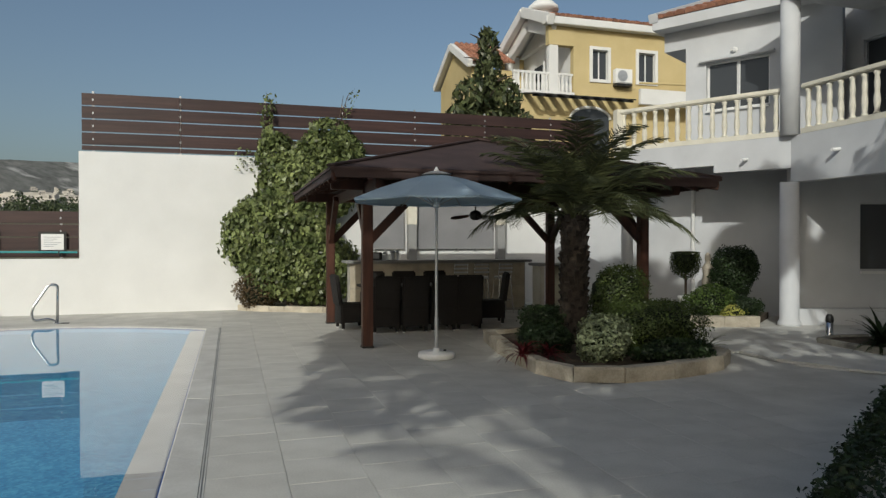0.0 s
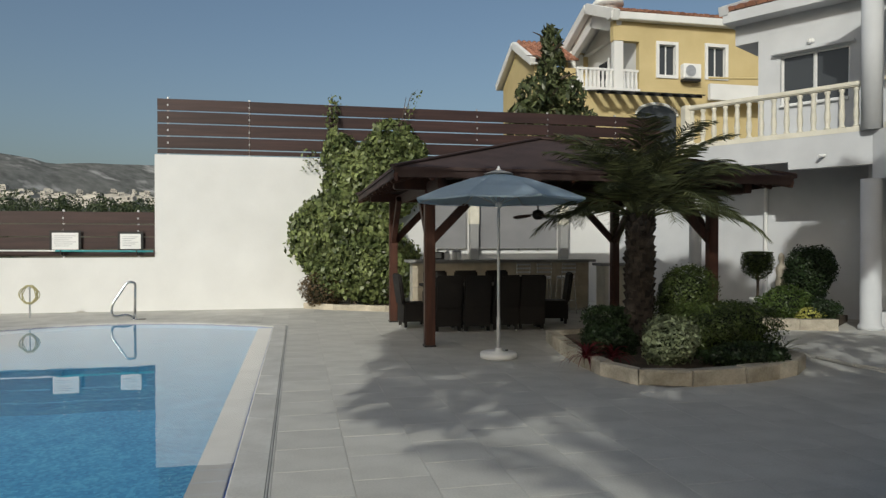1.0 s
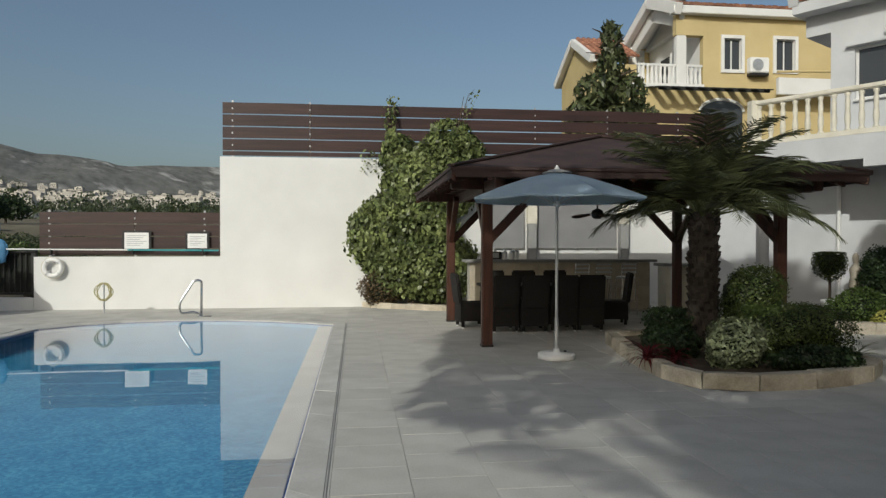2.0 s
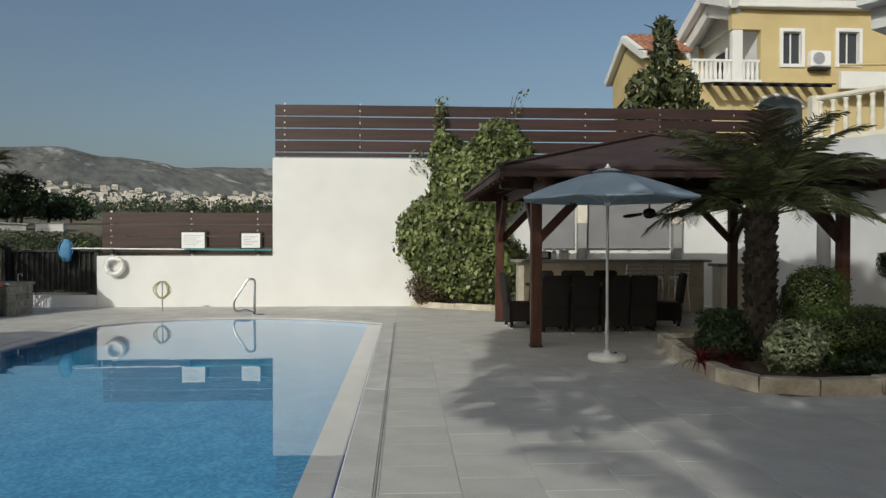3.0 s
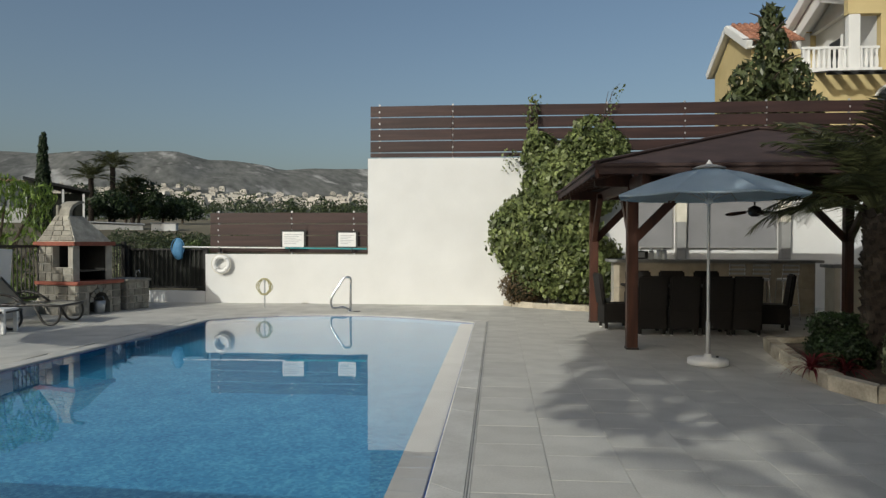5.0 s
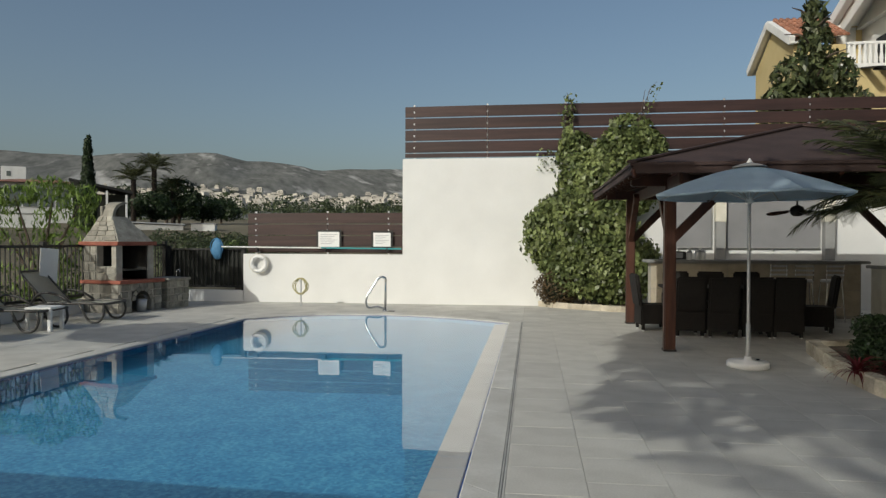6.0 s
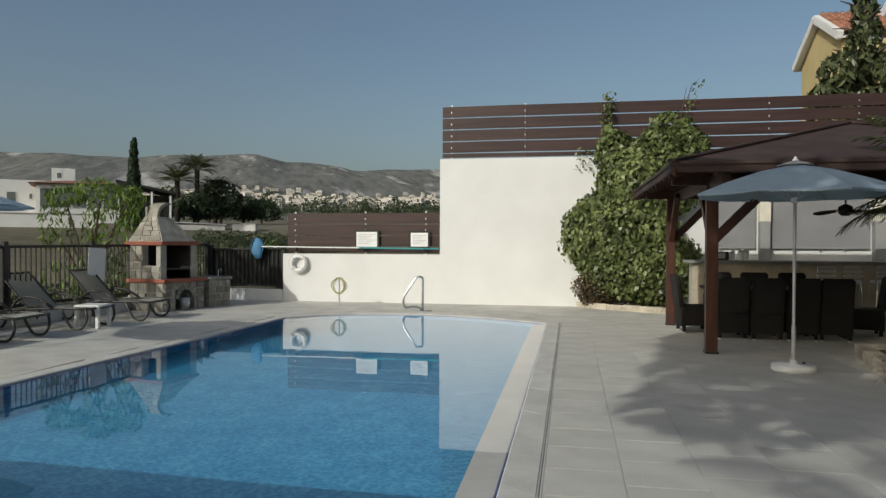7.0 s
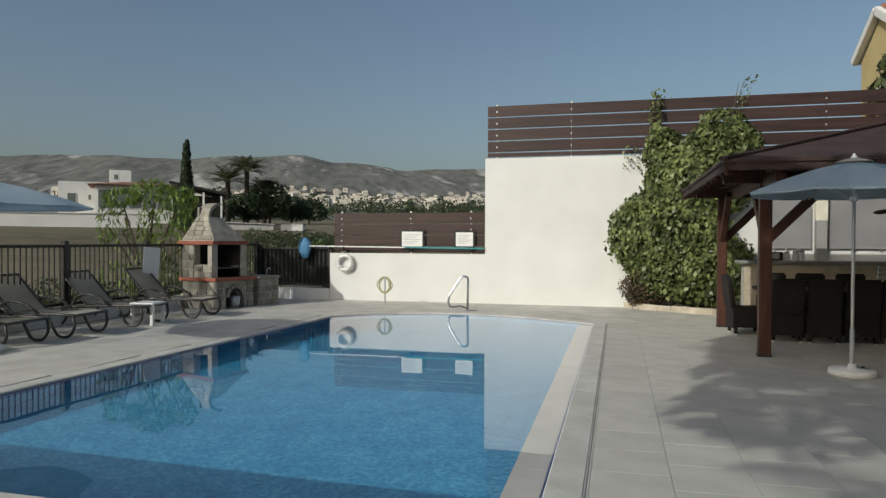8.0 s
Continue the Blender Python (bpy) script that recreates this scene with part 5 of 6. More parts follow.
ringb = thing("lifebuoy", "white ring lifebuoy hung on the low wall", "lifebuoy", at=(-6.55, 15.97, 0.93))
part("ring", tube([(0.175 * math.cos(a), 0, 0.175 * math.sin(a)) for a in [i * math.pi / 18 for i in range(36)]], 0.048, None, 12, True), M_WHITEPLASTIC, ringb, "", True)
part("rope", tube([(0.237 * math.cos(a), -0.01, 0.237 * math.sin(a)) for a in [i * math.pi / 18 for i in range(36)]], 0.007, None, 5, True), M_CREAM, ringb, "cream rope")
part("hook", tube(bent([(0, 0.09, 0.27), (0, 0.0, 0.30), (0, -0.01, 0.20)]), 0.008, None, 6), M_STEEL, ringb)
for a in (45, 135, 225, 315):
    c, s = math.cos(math.radians(a)), math.sin(math.radians(a))
    part("band", tube([(0.10 * c, 0, 0.10 * s), (0.17 * c, -0.062, 0.17 * s), (0.24 * c, 0, 0.24 * s)], 0.014, None, 6), M_PAINT, ringb)

net = thing("pool_net", "blue pool skimmer net on a long pole along the wall", "pool net", at=(0, 15.98, 0))
M_TEAL = surface("teal_pole", (0.02, 0.22, 0.24), (0.05, 0.32, 0.34), scale=5, fine=60, rough=0.35, bump=0.03)
part("pole", tube([(-7.55, 0, 1.335), (-5.0, 0, 1.315)], 0.016, None, 8), M_WHITEPLASTIC, net)
part("pole_grip", tube([(-5.0, 0, 1.315), (-3.06, 0, 1.30)], 0.02, None, 8), M_TEAL, net, "teal pole section")
for x in (-6.6, -4.9, -3.4):
    part("bracket", box((x - 0.012, -0.02, 1.22), (x + 0.012, 0.1, 1.33), None, 0.003), M_BLACK, net)
nb = bmesh.new()
prof = [(0.0, 0.02), (0.10, 0.06), (0.15, 0.2), (0.13, 0.4), (0.06, 0.52), (0.0, 0.55)]
lathe([(max(r, 0.01) * 0.95, z) for r, z in prof], nb, 14)
for v in nb.verts:
    v.co.y *= 0.45
    v.co.x += 0.03 * math.sin(v.co.z * 17)
part("bag", nb, M_NET, net, "blue net bag", True).matrix_basis = pose(-7.63, 0, 1.0)
part("hoop", tube([(-7.63 + 0.16 * math.cos(a), 0.0, 1.32 + 0.22 * math.sin(a)) for a in [i * math.pi / 12 for i in range(24)]], 0.01, None, 6, True), M_NET, net)

M_INK = surface("faded_ink", (0.34, 0.34, 0.36), (0.46, 0.46, 0.48), scale=9, fine=40, rough=0.7, bump=0.0)
for x0, x1, z0, z1 in ((-5.1, -4.58, 1.34, 1.70), (-3.75, -3.33, 1.35, 1.68)):
    sg = thing("sign", "white pool rules sign in a dark frame on the fence", "sign", at=(0, WY + 0.03, 0), group="signs on the fence")
    part("frame", box((x0 - 0.05, -0.008, z0 - 0.05), (x1 + 0.05, 0.006, z1 + 0.05), None, 0.004), M_BLACK, sg)
    part("panel", box((x0, -0.016, z0), (x1, -0.009, z1), None, 0.003), M_WHITEPLASTIC, sg)
    for i in range(6):
        zz_ = z1 - 0.06 - i * (z1 - z0 - 0.1) / 6
        part("text_bar", box((x0 + 0.05, -0.0185, zz_ - 0.011), (x1 - 0.05 - 0.07 * (i % 3), -0.0165, zz_)), M_INK, sg)


def build_lounger():
    l = thing("sun_lounger", "grey sling sun lounger with a dark resin frame, back raised", "sun lounger", group="sun loungers by the pool")
    hw = 0.355
    for s in (-1, 1):
        y = s * hw
        part("side_rail", tube(bent([(0.02, y, 0.33), (-0.35, y, 0.35), (-0.75, y, 0.33), (-1.25, y, 0.31), (-1.85, y, 0.30)]), 0.022, None, 8), M_DARKPLASTIC, l, "", True)
        part("foot_loop", tube(bent([(0.0, y, 0.33), (0.03, y, 0.16), (-0.06, y, 0.022), (-0.24, y, 0.022), (-0.33, y, 0.16), (-0.42, y, 0.345)]), 0.02, None, 8), M_DARKPLASTIC, l, "", True)
        part("arm", tube(bent([(-0.55, y, 0.34), (-0.8, y, 0.50), (-1.12, y, 0.53), (-1.3, y, 0.30), (-1.42, y, 0.022), (-1.62, y, 0.022), (-1.72, y, 0.30)]), 0.022, None, 8), M_DARKPLASTIC, l, "", True)
        part("back_rail", tube([(-1.02, y * 0.93, 0.345), (-1.5, y * 0.9, 0.87)], 0.018, None, 8), M_DARKPLASTIC, l)
    for x, z in ((0.02, 0.33), (-1.85, 0.30)):
        part("cross_bar", tube([(x, -hw, z), (x, hw, z)], 0.02, None, 8), M_DARKPLASTIC, l)
    part("top_bar", tube([(-1.5, -0.325, 0.87), (-1.5, 0.325, 0.87)], 0.018, None, 8), M_DARKPLASTIC, l)
    bm = bmesh.new()
    rows = []
    for i in range(9):
        t = i / 8
        x, z = 0.01 - 1.05 * t, 0.345 + 0.012 * math.sin(t * 6) - 0.02 * math.sin(math.pi * t)
        rows.append([bm.verts.new((x, yy, z - 0.018 * (1 - (yy / 0.335) ** 2))) for yy in (-0.335, -0.17, 0, 0.17, 0.335)])
    for a, b in zip(rows, rows[1:]):
        for j in range(4):
            bm.faces.new((a[j], a[j + 1], b[j + 1], b[j]))
    bmesh.ops.solidify(bm, geom=bm.faces[:], thickness=0.008)
    part("seat_sling", bm, M_SLING, l, "grey woven seat sling")
    bm = bmesh.new()
    rows = []
    for i in range(7):
        t = i / 6
        x, z = -1.02 - 0.48 * t - 0.02 * math.sin(math.pi * t), 0.35 + 0.52 * t
        rows.append([bm.verts.new((x - 0.015 * (1 - (yy / 0.31) ** 2), yy, z)) for yy in (-0.31, -0.16, 0, 0.16, 0.31)])
    for a, b in zip(rows, rows[1:]):
        for j in range(4):
            bm.faces.new((a[j], a[j + 1], b[j + 1], b[j]))
    bmesh.ops.solidify(bm, geom=bm.faces[:], thickness=0.008)
    part("back_sling", bm, M_SLING, l, "grey woven back sling")
    return l


l0 = build_lounger()
l0.scale = (1.05, 1.05, 1.05)
l0.matrix_basis = pose(-7.62, 11.8, 0, 0, 0, 4) @ Matrix.Scale(1.05, 4)
for x, y, a in ((-7.82, 10.42, 3), (-7.9, 9.0, 4), (-7.98, 7.9, 3), (-8.05, 6.6, 4)):
    copy_thing(l0, pose(x, y, 0, 0, 0, a))


def build_side_table(at, turn):
    t = thing("side_table", "small white plastic side table between the loungers", "table", at=at, turn=turn, group="tables by the loungers")
    part("top", box((-0.22, -0.22, 0.36), (0.22, 0.22, 0.395), None, 0.012), M_WHITEPLASTIC, t)
    for x in (-0.18, 0.18):
        for y in (-0.18, 0.18):
            part("leg", box((x - 0.03, y - 0.03, 0), (x + 0.03, y + 0.03, 0.36), None, 0.008), M_WHITEPLASTIC, t)
    return t


build_side_table((-7.98, 10.46, 0), 8)

# ---- stone barbecue ----
bbq = thing("barbecue", "grey stone barbecue with red brick courses and a chimney hood", "barbecue", at=(-8.22, 12.93, 0), turn=-14)


def stone_face(parent, x0, x1, z0, z1, place, cols, rows, r, skip=None):
    """Uneven flat stones set on a face; place() takes (along, out, up) to the thing's axes."""
    for j in range(rows):
        h0, h1 = z0 + (z1 - z0) * j / rows, z0 + (z1 - z0) * (j + 1) / rows
        cuts = [0.0] + sorted((i + r.uniform(-0.25, 0.25)) / cols for i in range(1, cols)) + [1.0]
        for c0, c1 in zip(cuts, cuts[1:]):
            a, b = x0 + (x1 - x0) * c0 + 0.008, x0 + (x1 - x0) * c1 - 0.008
            if skip and skip((a + b) / 2, (h0 + h1) / 2):
                continue
            o = r.uniform(0.010, 0.024)
            bm = bmesh.new()
            v0 = [bm.verts.new(place(p, -0.01, q)) for p, q in ((a, h0 + .007), (b, h0 + .007), (b, h1 - .007), (a, h1 - .007))]
            v1 = [bm.verts.new(place(p + r.uniform(-.006, .006), o, q + r.uniform(-.006, .006))) for p, q in ((a + .012, h0 + .018), (b - .012, h0 + .018), (b - .012, h1 - .018), (a + .012, h1 - .018))]
            bm.faces.new(v0[::-1]), bm.faces.new(v1)
            for i in range(4):
                bm.faces.new((v0[i], v0[(i + 1) % 4], v1[(i + 1) % 4], v1[i]))
            part("stone", bm, M_GREYSTONE, parent)


rs = random.Random(8)
D, L = 1.02, 1.12
base = bmesh.new()
box((-D, 0, 0), (0, 0.3, 0.6), base), box((-D, L - 0.28, 0), (0, L, 0.6), base), box((-D, 0.3, 0.44), (0, L - 0.28, 0.6), base), box((-D, 0.3, 0), (-D + 0.1, L - 0.28, 0.44), base)
b_base = part("base", base, M_MORTAR, bbq, "stone base with an arched log opening")
stone_face(b_base, -D, 0, 0, 0.6, lambda p, o, q: Vector((p, -o, q)), 4, 3, rs)
stone_face(b_base, 0, L, 0, 0.6, lambda p, o, q: Vector((o, p, q)), 5, 4, rs, lambda p, q: 0.28 < p < L - 0.26 and q < 0.46)
ar = bmesh.new()
for i in range(7):
    t0, t1 = math.pi * i / 7, math.pi * (i + 1) / 7
    cy, cz, r0, r1 = L / 2 + 0.01, 0.24, 0.2, 0.29
    v = [ar.verts.new((x, cy - rr_ * math.cos(t), cz + rr_ * math.sin(t))) for x in (0.0, 0.03) for t, rr_ in ((t0 + .03, r0), (t1 - .03, r0), (t1 - .03, r1), (t0 + .03, r1))]
    ar.faces.new(v[4:]), ar.faces.new(v[:4][::-1])
    for q in range(4):
        ar.faces.new((v[q], v[(q + 1) % 4], v[4 + (q + 1) % 4], v[4 + q]))
part("arch", ar, M_GREYSTONE, b_base, "stone arch")
part("brick_course", box((-D - 0.04, -0.05, 0.6), (0.06, L + 0.05, 0.67), None, 0.008), M_BRICK, bbq, "red brick slab course")
up = bmesh.new()
box((-D, 0.0, 0.67), (-D + 0.14, L - 0.12, 1.38), up), box((-D + 0.14, L - 0.28, 0.67), (-0.1, L - 0.12, 1.38), up), box((-0.62, 0.0, 0.67), (-0.1, 0.16, 0.95), up), box((-D + 0.14, 0, 0.67), (-0.62, 0.16, 1.38), up), box((-0.22, 0, 0.95), (-0.1, 0.16, 1.38), up)
b_up = part("hearth", up, M_MORTAR, bbq, "stone hearth walls blackened with soot inside")
stone_face(b_up, -D, -0.62, 0.67, 1.38, lambda p, o, q: Vector((p, -o, q)), 2, 4, rs)
stone_face(b_up, -0.62, -0.1, 0.67, 0.95, lambda p, o, q: Vector((p, -o, q)), 2, 2, rs)
part("soot_lining", box((-D + 0.145, 0.165, 0.675), (-D + 0.17, L - 0.285, 1.37)), M_BLACK, b_up, "soot-black lining")
part("soot_lining", box((-D + 0.175, L - 0.305, 0.675), (-0.12, L - 0.285, 1.37)), M_BLACK, b_up, "soot-black lining")
part("grill", box((-D + 0.2, 0.2, 0.86), (-0.12, L - 0.32, 0.88), None, 0.004), M_BLACK, bbq, "black iron grill")
part("brick_course", box((-D - 0.05, -0.06, 1.38), (0.0, L - 0.12, 1.46), None, 0.008), M_BRICK, bbq, "red brick lintel course")
hd = bmesh.new()
lo = [(-D, 0.0), (-0.04, 0.0), (-0.04, L - 0.2), (-D, L - 0.2)]
hi = [(-D + 0.2, 0.26), (-0.48, 0.26), (-0.48, L - 0.5), (-D + 0.2, L - 0.5)]
a = [hd.verts.new((x, y, 1.46)) for x, y in lo]
b = [hd.verts.new((x, y, 1.98)) for x, y in hi]
hd.faces.new(a[::-1]), hd.faces.new(b)
for i in range(4):
    hd.faces.new((a[i], a[(i + 1) % 4], b[(i + 1) % 4], b[i]))
hood = part("hood", hd, M_GREYSTONE, bbq, "sloping stone chimney hood")
A0, A1, B0, B1 = Vector((-D, 0, 1.46)), Vector((-0.04, 0, 1.46)), Vector((-D + 0.2, 0.26, 1.98)), Vector((-0.48, 0.26, 1.98))
stone_face(hood, 0.02, 0.98, 0.02, 0.98, lambda p, o, q: (A0.lerp(A1, p)).lerp(B0.lerp(B1, p), q) + Vector((0, -0.88, 0.47)) * o, 3, 5, rs)
ch = bmesh.new()
prof = [(0.26 + 0.02 * i, 1.98 + 0.05 * i) for i in range(2)] + [(0.28 + 0.34 * (1 - math.cos(t)), 2.03 + 0.27 * math.sin(t)) for t in [i * math.pi / 12 for i in range(7)]]
inn = [(y + 0.05, z - 0.045) for y, z in prof]
va = [[ch.verts.new((x, y, z)) for y, z in prof] for x in (-D + 0.2, -0.48)]
vb = [[ch.verts.new((x, y, z)) for y, z in inn] for x in (-D + 0.2, -0.48)]
for i in range(len(prof) - 1):
    ch.faces.new((va[0][i], va[1][i], va[1][i + 1], va[0][i + 1])), ch.faces.new((vb[0][i], vb[0][i + 1], vb[1][i + 1], vb[1][i]))
    for e in (0, 1):
        ch.faces.new((va[e][i], va[e][i + 1], vb[e][i + 1], vb[e][i]))
part("chimney_cap", ch, M_GREYSTONE, bbq, "curved stone chimney cap")
part("chimney_wall", box((-D + 0.2, 0.26, 1.98), (-D + 0.27, L - 0.5, 2.2), None, 0.01), M_GREYSTONE, bbq)
counter = thing("stone_counter", "low grey stone side counter beside the barbecue", "counter", at=(-7.86, 14.15, 0), turn=-14)
part("base", box((-0.6, 0, 0), (0, 0.62, 0.60), None, 0.01), M_MORTAR, counter)
stone_face(counter, -0.6, 0, 0, 0.6, lambda p, o, q: Vector((p, -o, q)), 3, 4, rs)
stone_face(counter, 0, 0.62, 0, 0.6, lambda p, o, q: Vector((o, p, q)), 3, 4, rs)
part("top", box((-0.64, -0.04, 0.60), (0.04, 0.66, 0.66), None, 0.012), M_GREYSTONE, counter)
part("tap", tube(bent([(-0.1, 0.35, 0.66), (-0.1, 0.35, 0.82), (-0.02, 0.35, 0.84), (0.0, 0.35, 0.79)]), 0.012, None, 8), M_STEEL, counter)
bucket = thing("bucket", "grey metal ash bucket in the log opening", "bucket", at=(-8.1, 13.5, 0.0))
part("body", lathe([(0.09, 0), (0.12, 0.26), (0.115, 0.26)], None, 16), M_ALU, bucket, "", True)
part("handle", tube(bent([(-0.11, 0, 0.25), (-0.08, 0, 0.35), (0.08, 0, 0.35), (0.11, 0, 0.25)]), 0.006, None, 5), M_STEEL, bucket)

# ---- iron fences ----
def iron_fence(a, b, z0, z1, n_posts, gap, label, fill=None):
    f = thing("iron_fence", label, "fence")
    a, b = Vector(a), Vector(b)
    for z in (z0 + 0.06, z1):
        part("rail", beam((*a, z), (*b, z), 0.04, 0.05, None, 0.004), M_BLACK, f)
    for i in range(n_posts):
        p = a + (b - a) * i / (n_posts - 1)
        part("post", box((p.x - 0.05, p.y - 0.05, z0 - 0.05), (p.x + 0.05, p.y + 0.05, z1 + 0.09), None, 0.008), M_BLACK, f)
    k_ = int((b - a).length / gap)
    bar_ = mesh_of("bar", box((-0.009, -0.009, z0 + 0.06), (0.009, 0.009, z1)), M_BLACK)
    for i in range(k_):
        p = a + (b - a) * (i + 0.5) / k_
        part("bar", bar_, None, f).matrix_basis = pose(p.x, p.y, 0)
    if fill:
        q = (b - a).normalized()
        o = Vector((-q.y, q.x)) * fill
        part("screen", beam((a.x + o.x, a.y + o.y, (z0 + z1) / 2 + 0.02), (b.x + o.x, b.y + o.y, (z0 + z1) / 2 + 0.02), 0.006, z1 - z0 - 0.06, None, 0.0), M_SCREEN, f, "dark green netting")
    return f


iron_fence((-7.0, WY + 0.08), (-8.95, WY + 0.08), 0.3, 1.27, 2, 0.11, "black iron fence with dark netting above the kerb wall", -0.04)
iron_fence((-9.02, WY), (-9.62, 4.0), 0.3, 1.37, 7, 0.11, "black iron bar fence along the pool terrace")
setting("kerb_side", cut_wall((-9.02, WY), (-9.62, 4.0), -0.3, 0.27, 0.16), M_PAINT, "low white kerb wall under the iron fence", "wall")
board = thing("notice_board", "white folded notice board hung on the fence", "sign", at=(-9.12, 12.02, 0.55), turn=78)
part("panel", box((-0.2, -0.012, 0), (0.2, 0.006, 0.78), None, 0.006, Matrix.Rotation(radians(4), 4, "Y")), M_WHITEPLASTIC, board)
for i in range(4):
    part("text_bar", box((-0.13, 0.007, 0.58 - i * 0.11), (0.12 - 0.05 * (i % 2), 0.010, 0.62 - i * 0.11), None, 0, Matrix.Rotation(radians(4), 4, "Y")), M_INK, board)
# ---- land outside ----
PROFILE = [(0, -2.3), (15, -2.3), (17.5, -0.45), (25, 0.6), (48, 2.4), (60, 2.9), (150, 5.5), (400, 16), (900, 44), (1450, 82), (1900, 130), (2350, 222), (2700, 288), (3400, 300), (4300, 300)]
RIDGE = [(-180, 0.095), (-60, 0.095), (-46.9, 0.0985), (-40, 0.109), (-34.6, 0.108), (-32.5, 0.1145), (-25.3, 0.1205), (-23.1, 0.111), (-20.3, 0.109), (-18.8, 0.105), (-17.7, 0.1), (-10, 0.101), (60, 0.095), (180, 0.095)]


def land(d, az):
    for (d0, z0), (d1, z1) in zip(PROFILE, PROFILE[1:]):
        if d <= d1:
            z = z0 + (z1 - z0) * (d - d0) / (d1 - d0)
            break
    else:
        z = PROFILE[-1][1]
    p = Vector((d * math.sin(az), d * math.cos(az), 0))
    z += noise.noise(p / 90) * min(3.0, d * 0.008) * (1 if d > 40 else 0)
    if d > 700:
        k_ = min(1.0, (d - 700) / 1400)
        deg = math.degrees(az)
        deg = (deg + 180) % 360 - 180
        for (a0, e0), (a1, e1) in zip(RIDGE, RIDGE[1:]):
            if a0 <= deg <= a1:
                rise = e0 + (e1 - e0) * (deg - a0) / (a1 - a0)
        z *= 1 + k_ * (rise / 0.1062 - 1)
        near = 1.0 if d < 2500 else 0.25
        z += k_ * near * (noise.noise(p / 420) * 26 + noise.noise(p / 130) * 12 + abs(noise.noise(p / 240)) * -30 + 6)
    return z


cols = 480
dist = [0, 5, 9, 14, 20, 28, 40, 55, 75, 100, 135, 180, 240, 320, 430, 560, 720, 900, 1080, 1200, 1320, 1440, 1560, 1680, 1800, 1920, 2040, 2160, 2280, 2400, 2500, 2600, 2700, 2950, 3300, 4300]
lv, lf = [], []
for d in dist:
    for i in range(cols):
        az = 2 * math.pi * i / cols
        lv.append((d * math.sin(az), d * math.cos(az), land(d, az)))
for j in range(len(dist) - 1):
    for i in range(cols):
        i2 = (i + 1) % cols
        lf.append((j * cols + i, j * cols + i2, (j + 1) * cols + i2, (j + 1) * cols + i) if j else (i, cols + i2, cols + i))
gme = bpy.data.meshes.new("ground")
gme.from_pydata(lv, [], lf)


def land_material():
    # base colours lightened and greyed so the hills carry their distance haze
    m = surface("hazy_hill_ground", (0.10, 0.105, 0.098), (0.23, 0.23, 0.215), scale=0.03, fine=0.09, rough=1.0, bump=0.0, stains=0.3, spec=0.0)
    n, l = m.node_tree.nodes, m.node_tree.links
    b = n["Principled BSDF"]
    src = b.inputs["Base Color"].links[0].from_socket
    tc, no, rp, mx = n.new("ShaderNodeTexCoord"), n.new("ShaderNodeTexNoise"), n.new("ShaderNodeMapRange"), n.new("ShaderNodeMix")
    no.inputs["Scale"].default_value, no.inputs["Detail"].default_value = 0.014, 7.0
    mp_ = n.new("ShaderNodeMapping")
    turn, base = n.new("ShaderNodeMapping"), n["Mapping"]
    turn.inputs["Rotation"].default_value = (0, 0, radians(-26))
    l.new(tc.outputs["Object"], turn.inputs["Vector"])
    l.new(turn.outputs[0], base.inputs["Vector"])
    base.inputs["Scale"].default_value = mp_.inputs["Scale"].default_value = (1.0, 0.13, 1.0)
    rp.inputs["From Min"].default_value, rp.inputs["From Max"].default_value = 0.57, 0.68
    mx.data_type = "RGBA"
    mx.inputs[7].default_value = (0.42, 0.415, 0.39, 1)
    l.new(turn.outputs[0], mp_.inputs["Vector"])
    l.new(mp_.outputs[0], no.inputs["Vector"])
    l.new(no.outputs["Fac"], rp.inputs["Value"])
    l.new(rp.outputs[0], mx.inputs[0])
    l.new(src, mx.inputs[6])
    l.new(mx.outputs[2], b.inputs["Base Color"])
    return m


gme.materials.append(land_material())
gme.materials.append(M_TERRAIN)
gme.polygons.foreach_set("material_index", [1 if i < cols * 11 else 0 for i in range(len(gme.polygons))])
gme.polygons.foreach_set("use_smooth", [True] * len(gme.polygons))
tagged(new("ground", gme), "dry open land rising to distant scrubby hills", "ground", "", "structure")


def spot(az_deg, d):
    az = math.radians(az_deg)
    return Vector((d * math.sin(az), d * math.cos(az), land(d, az)))


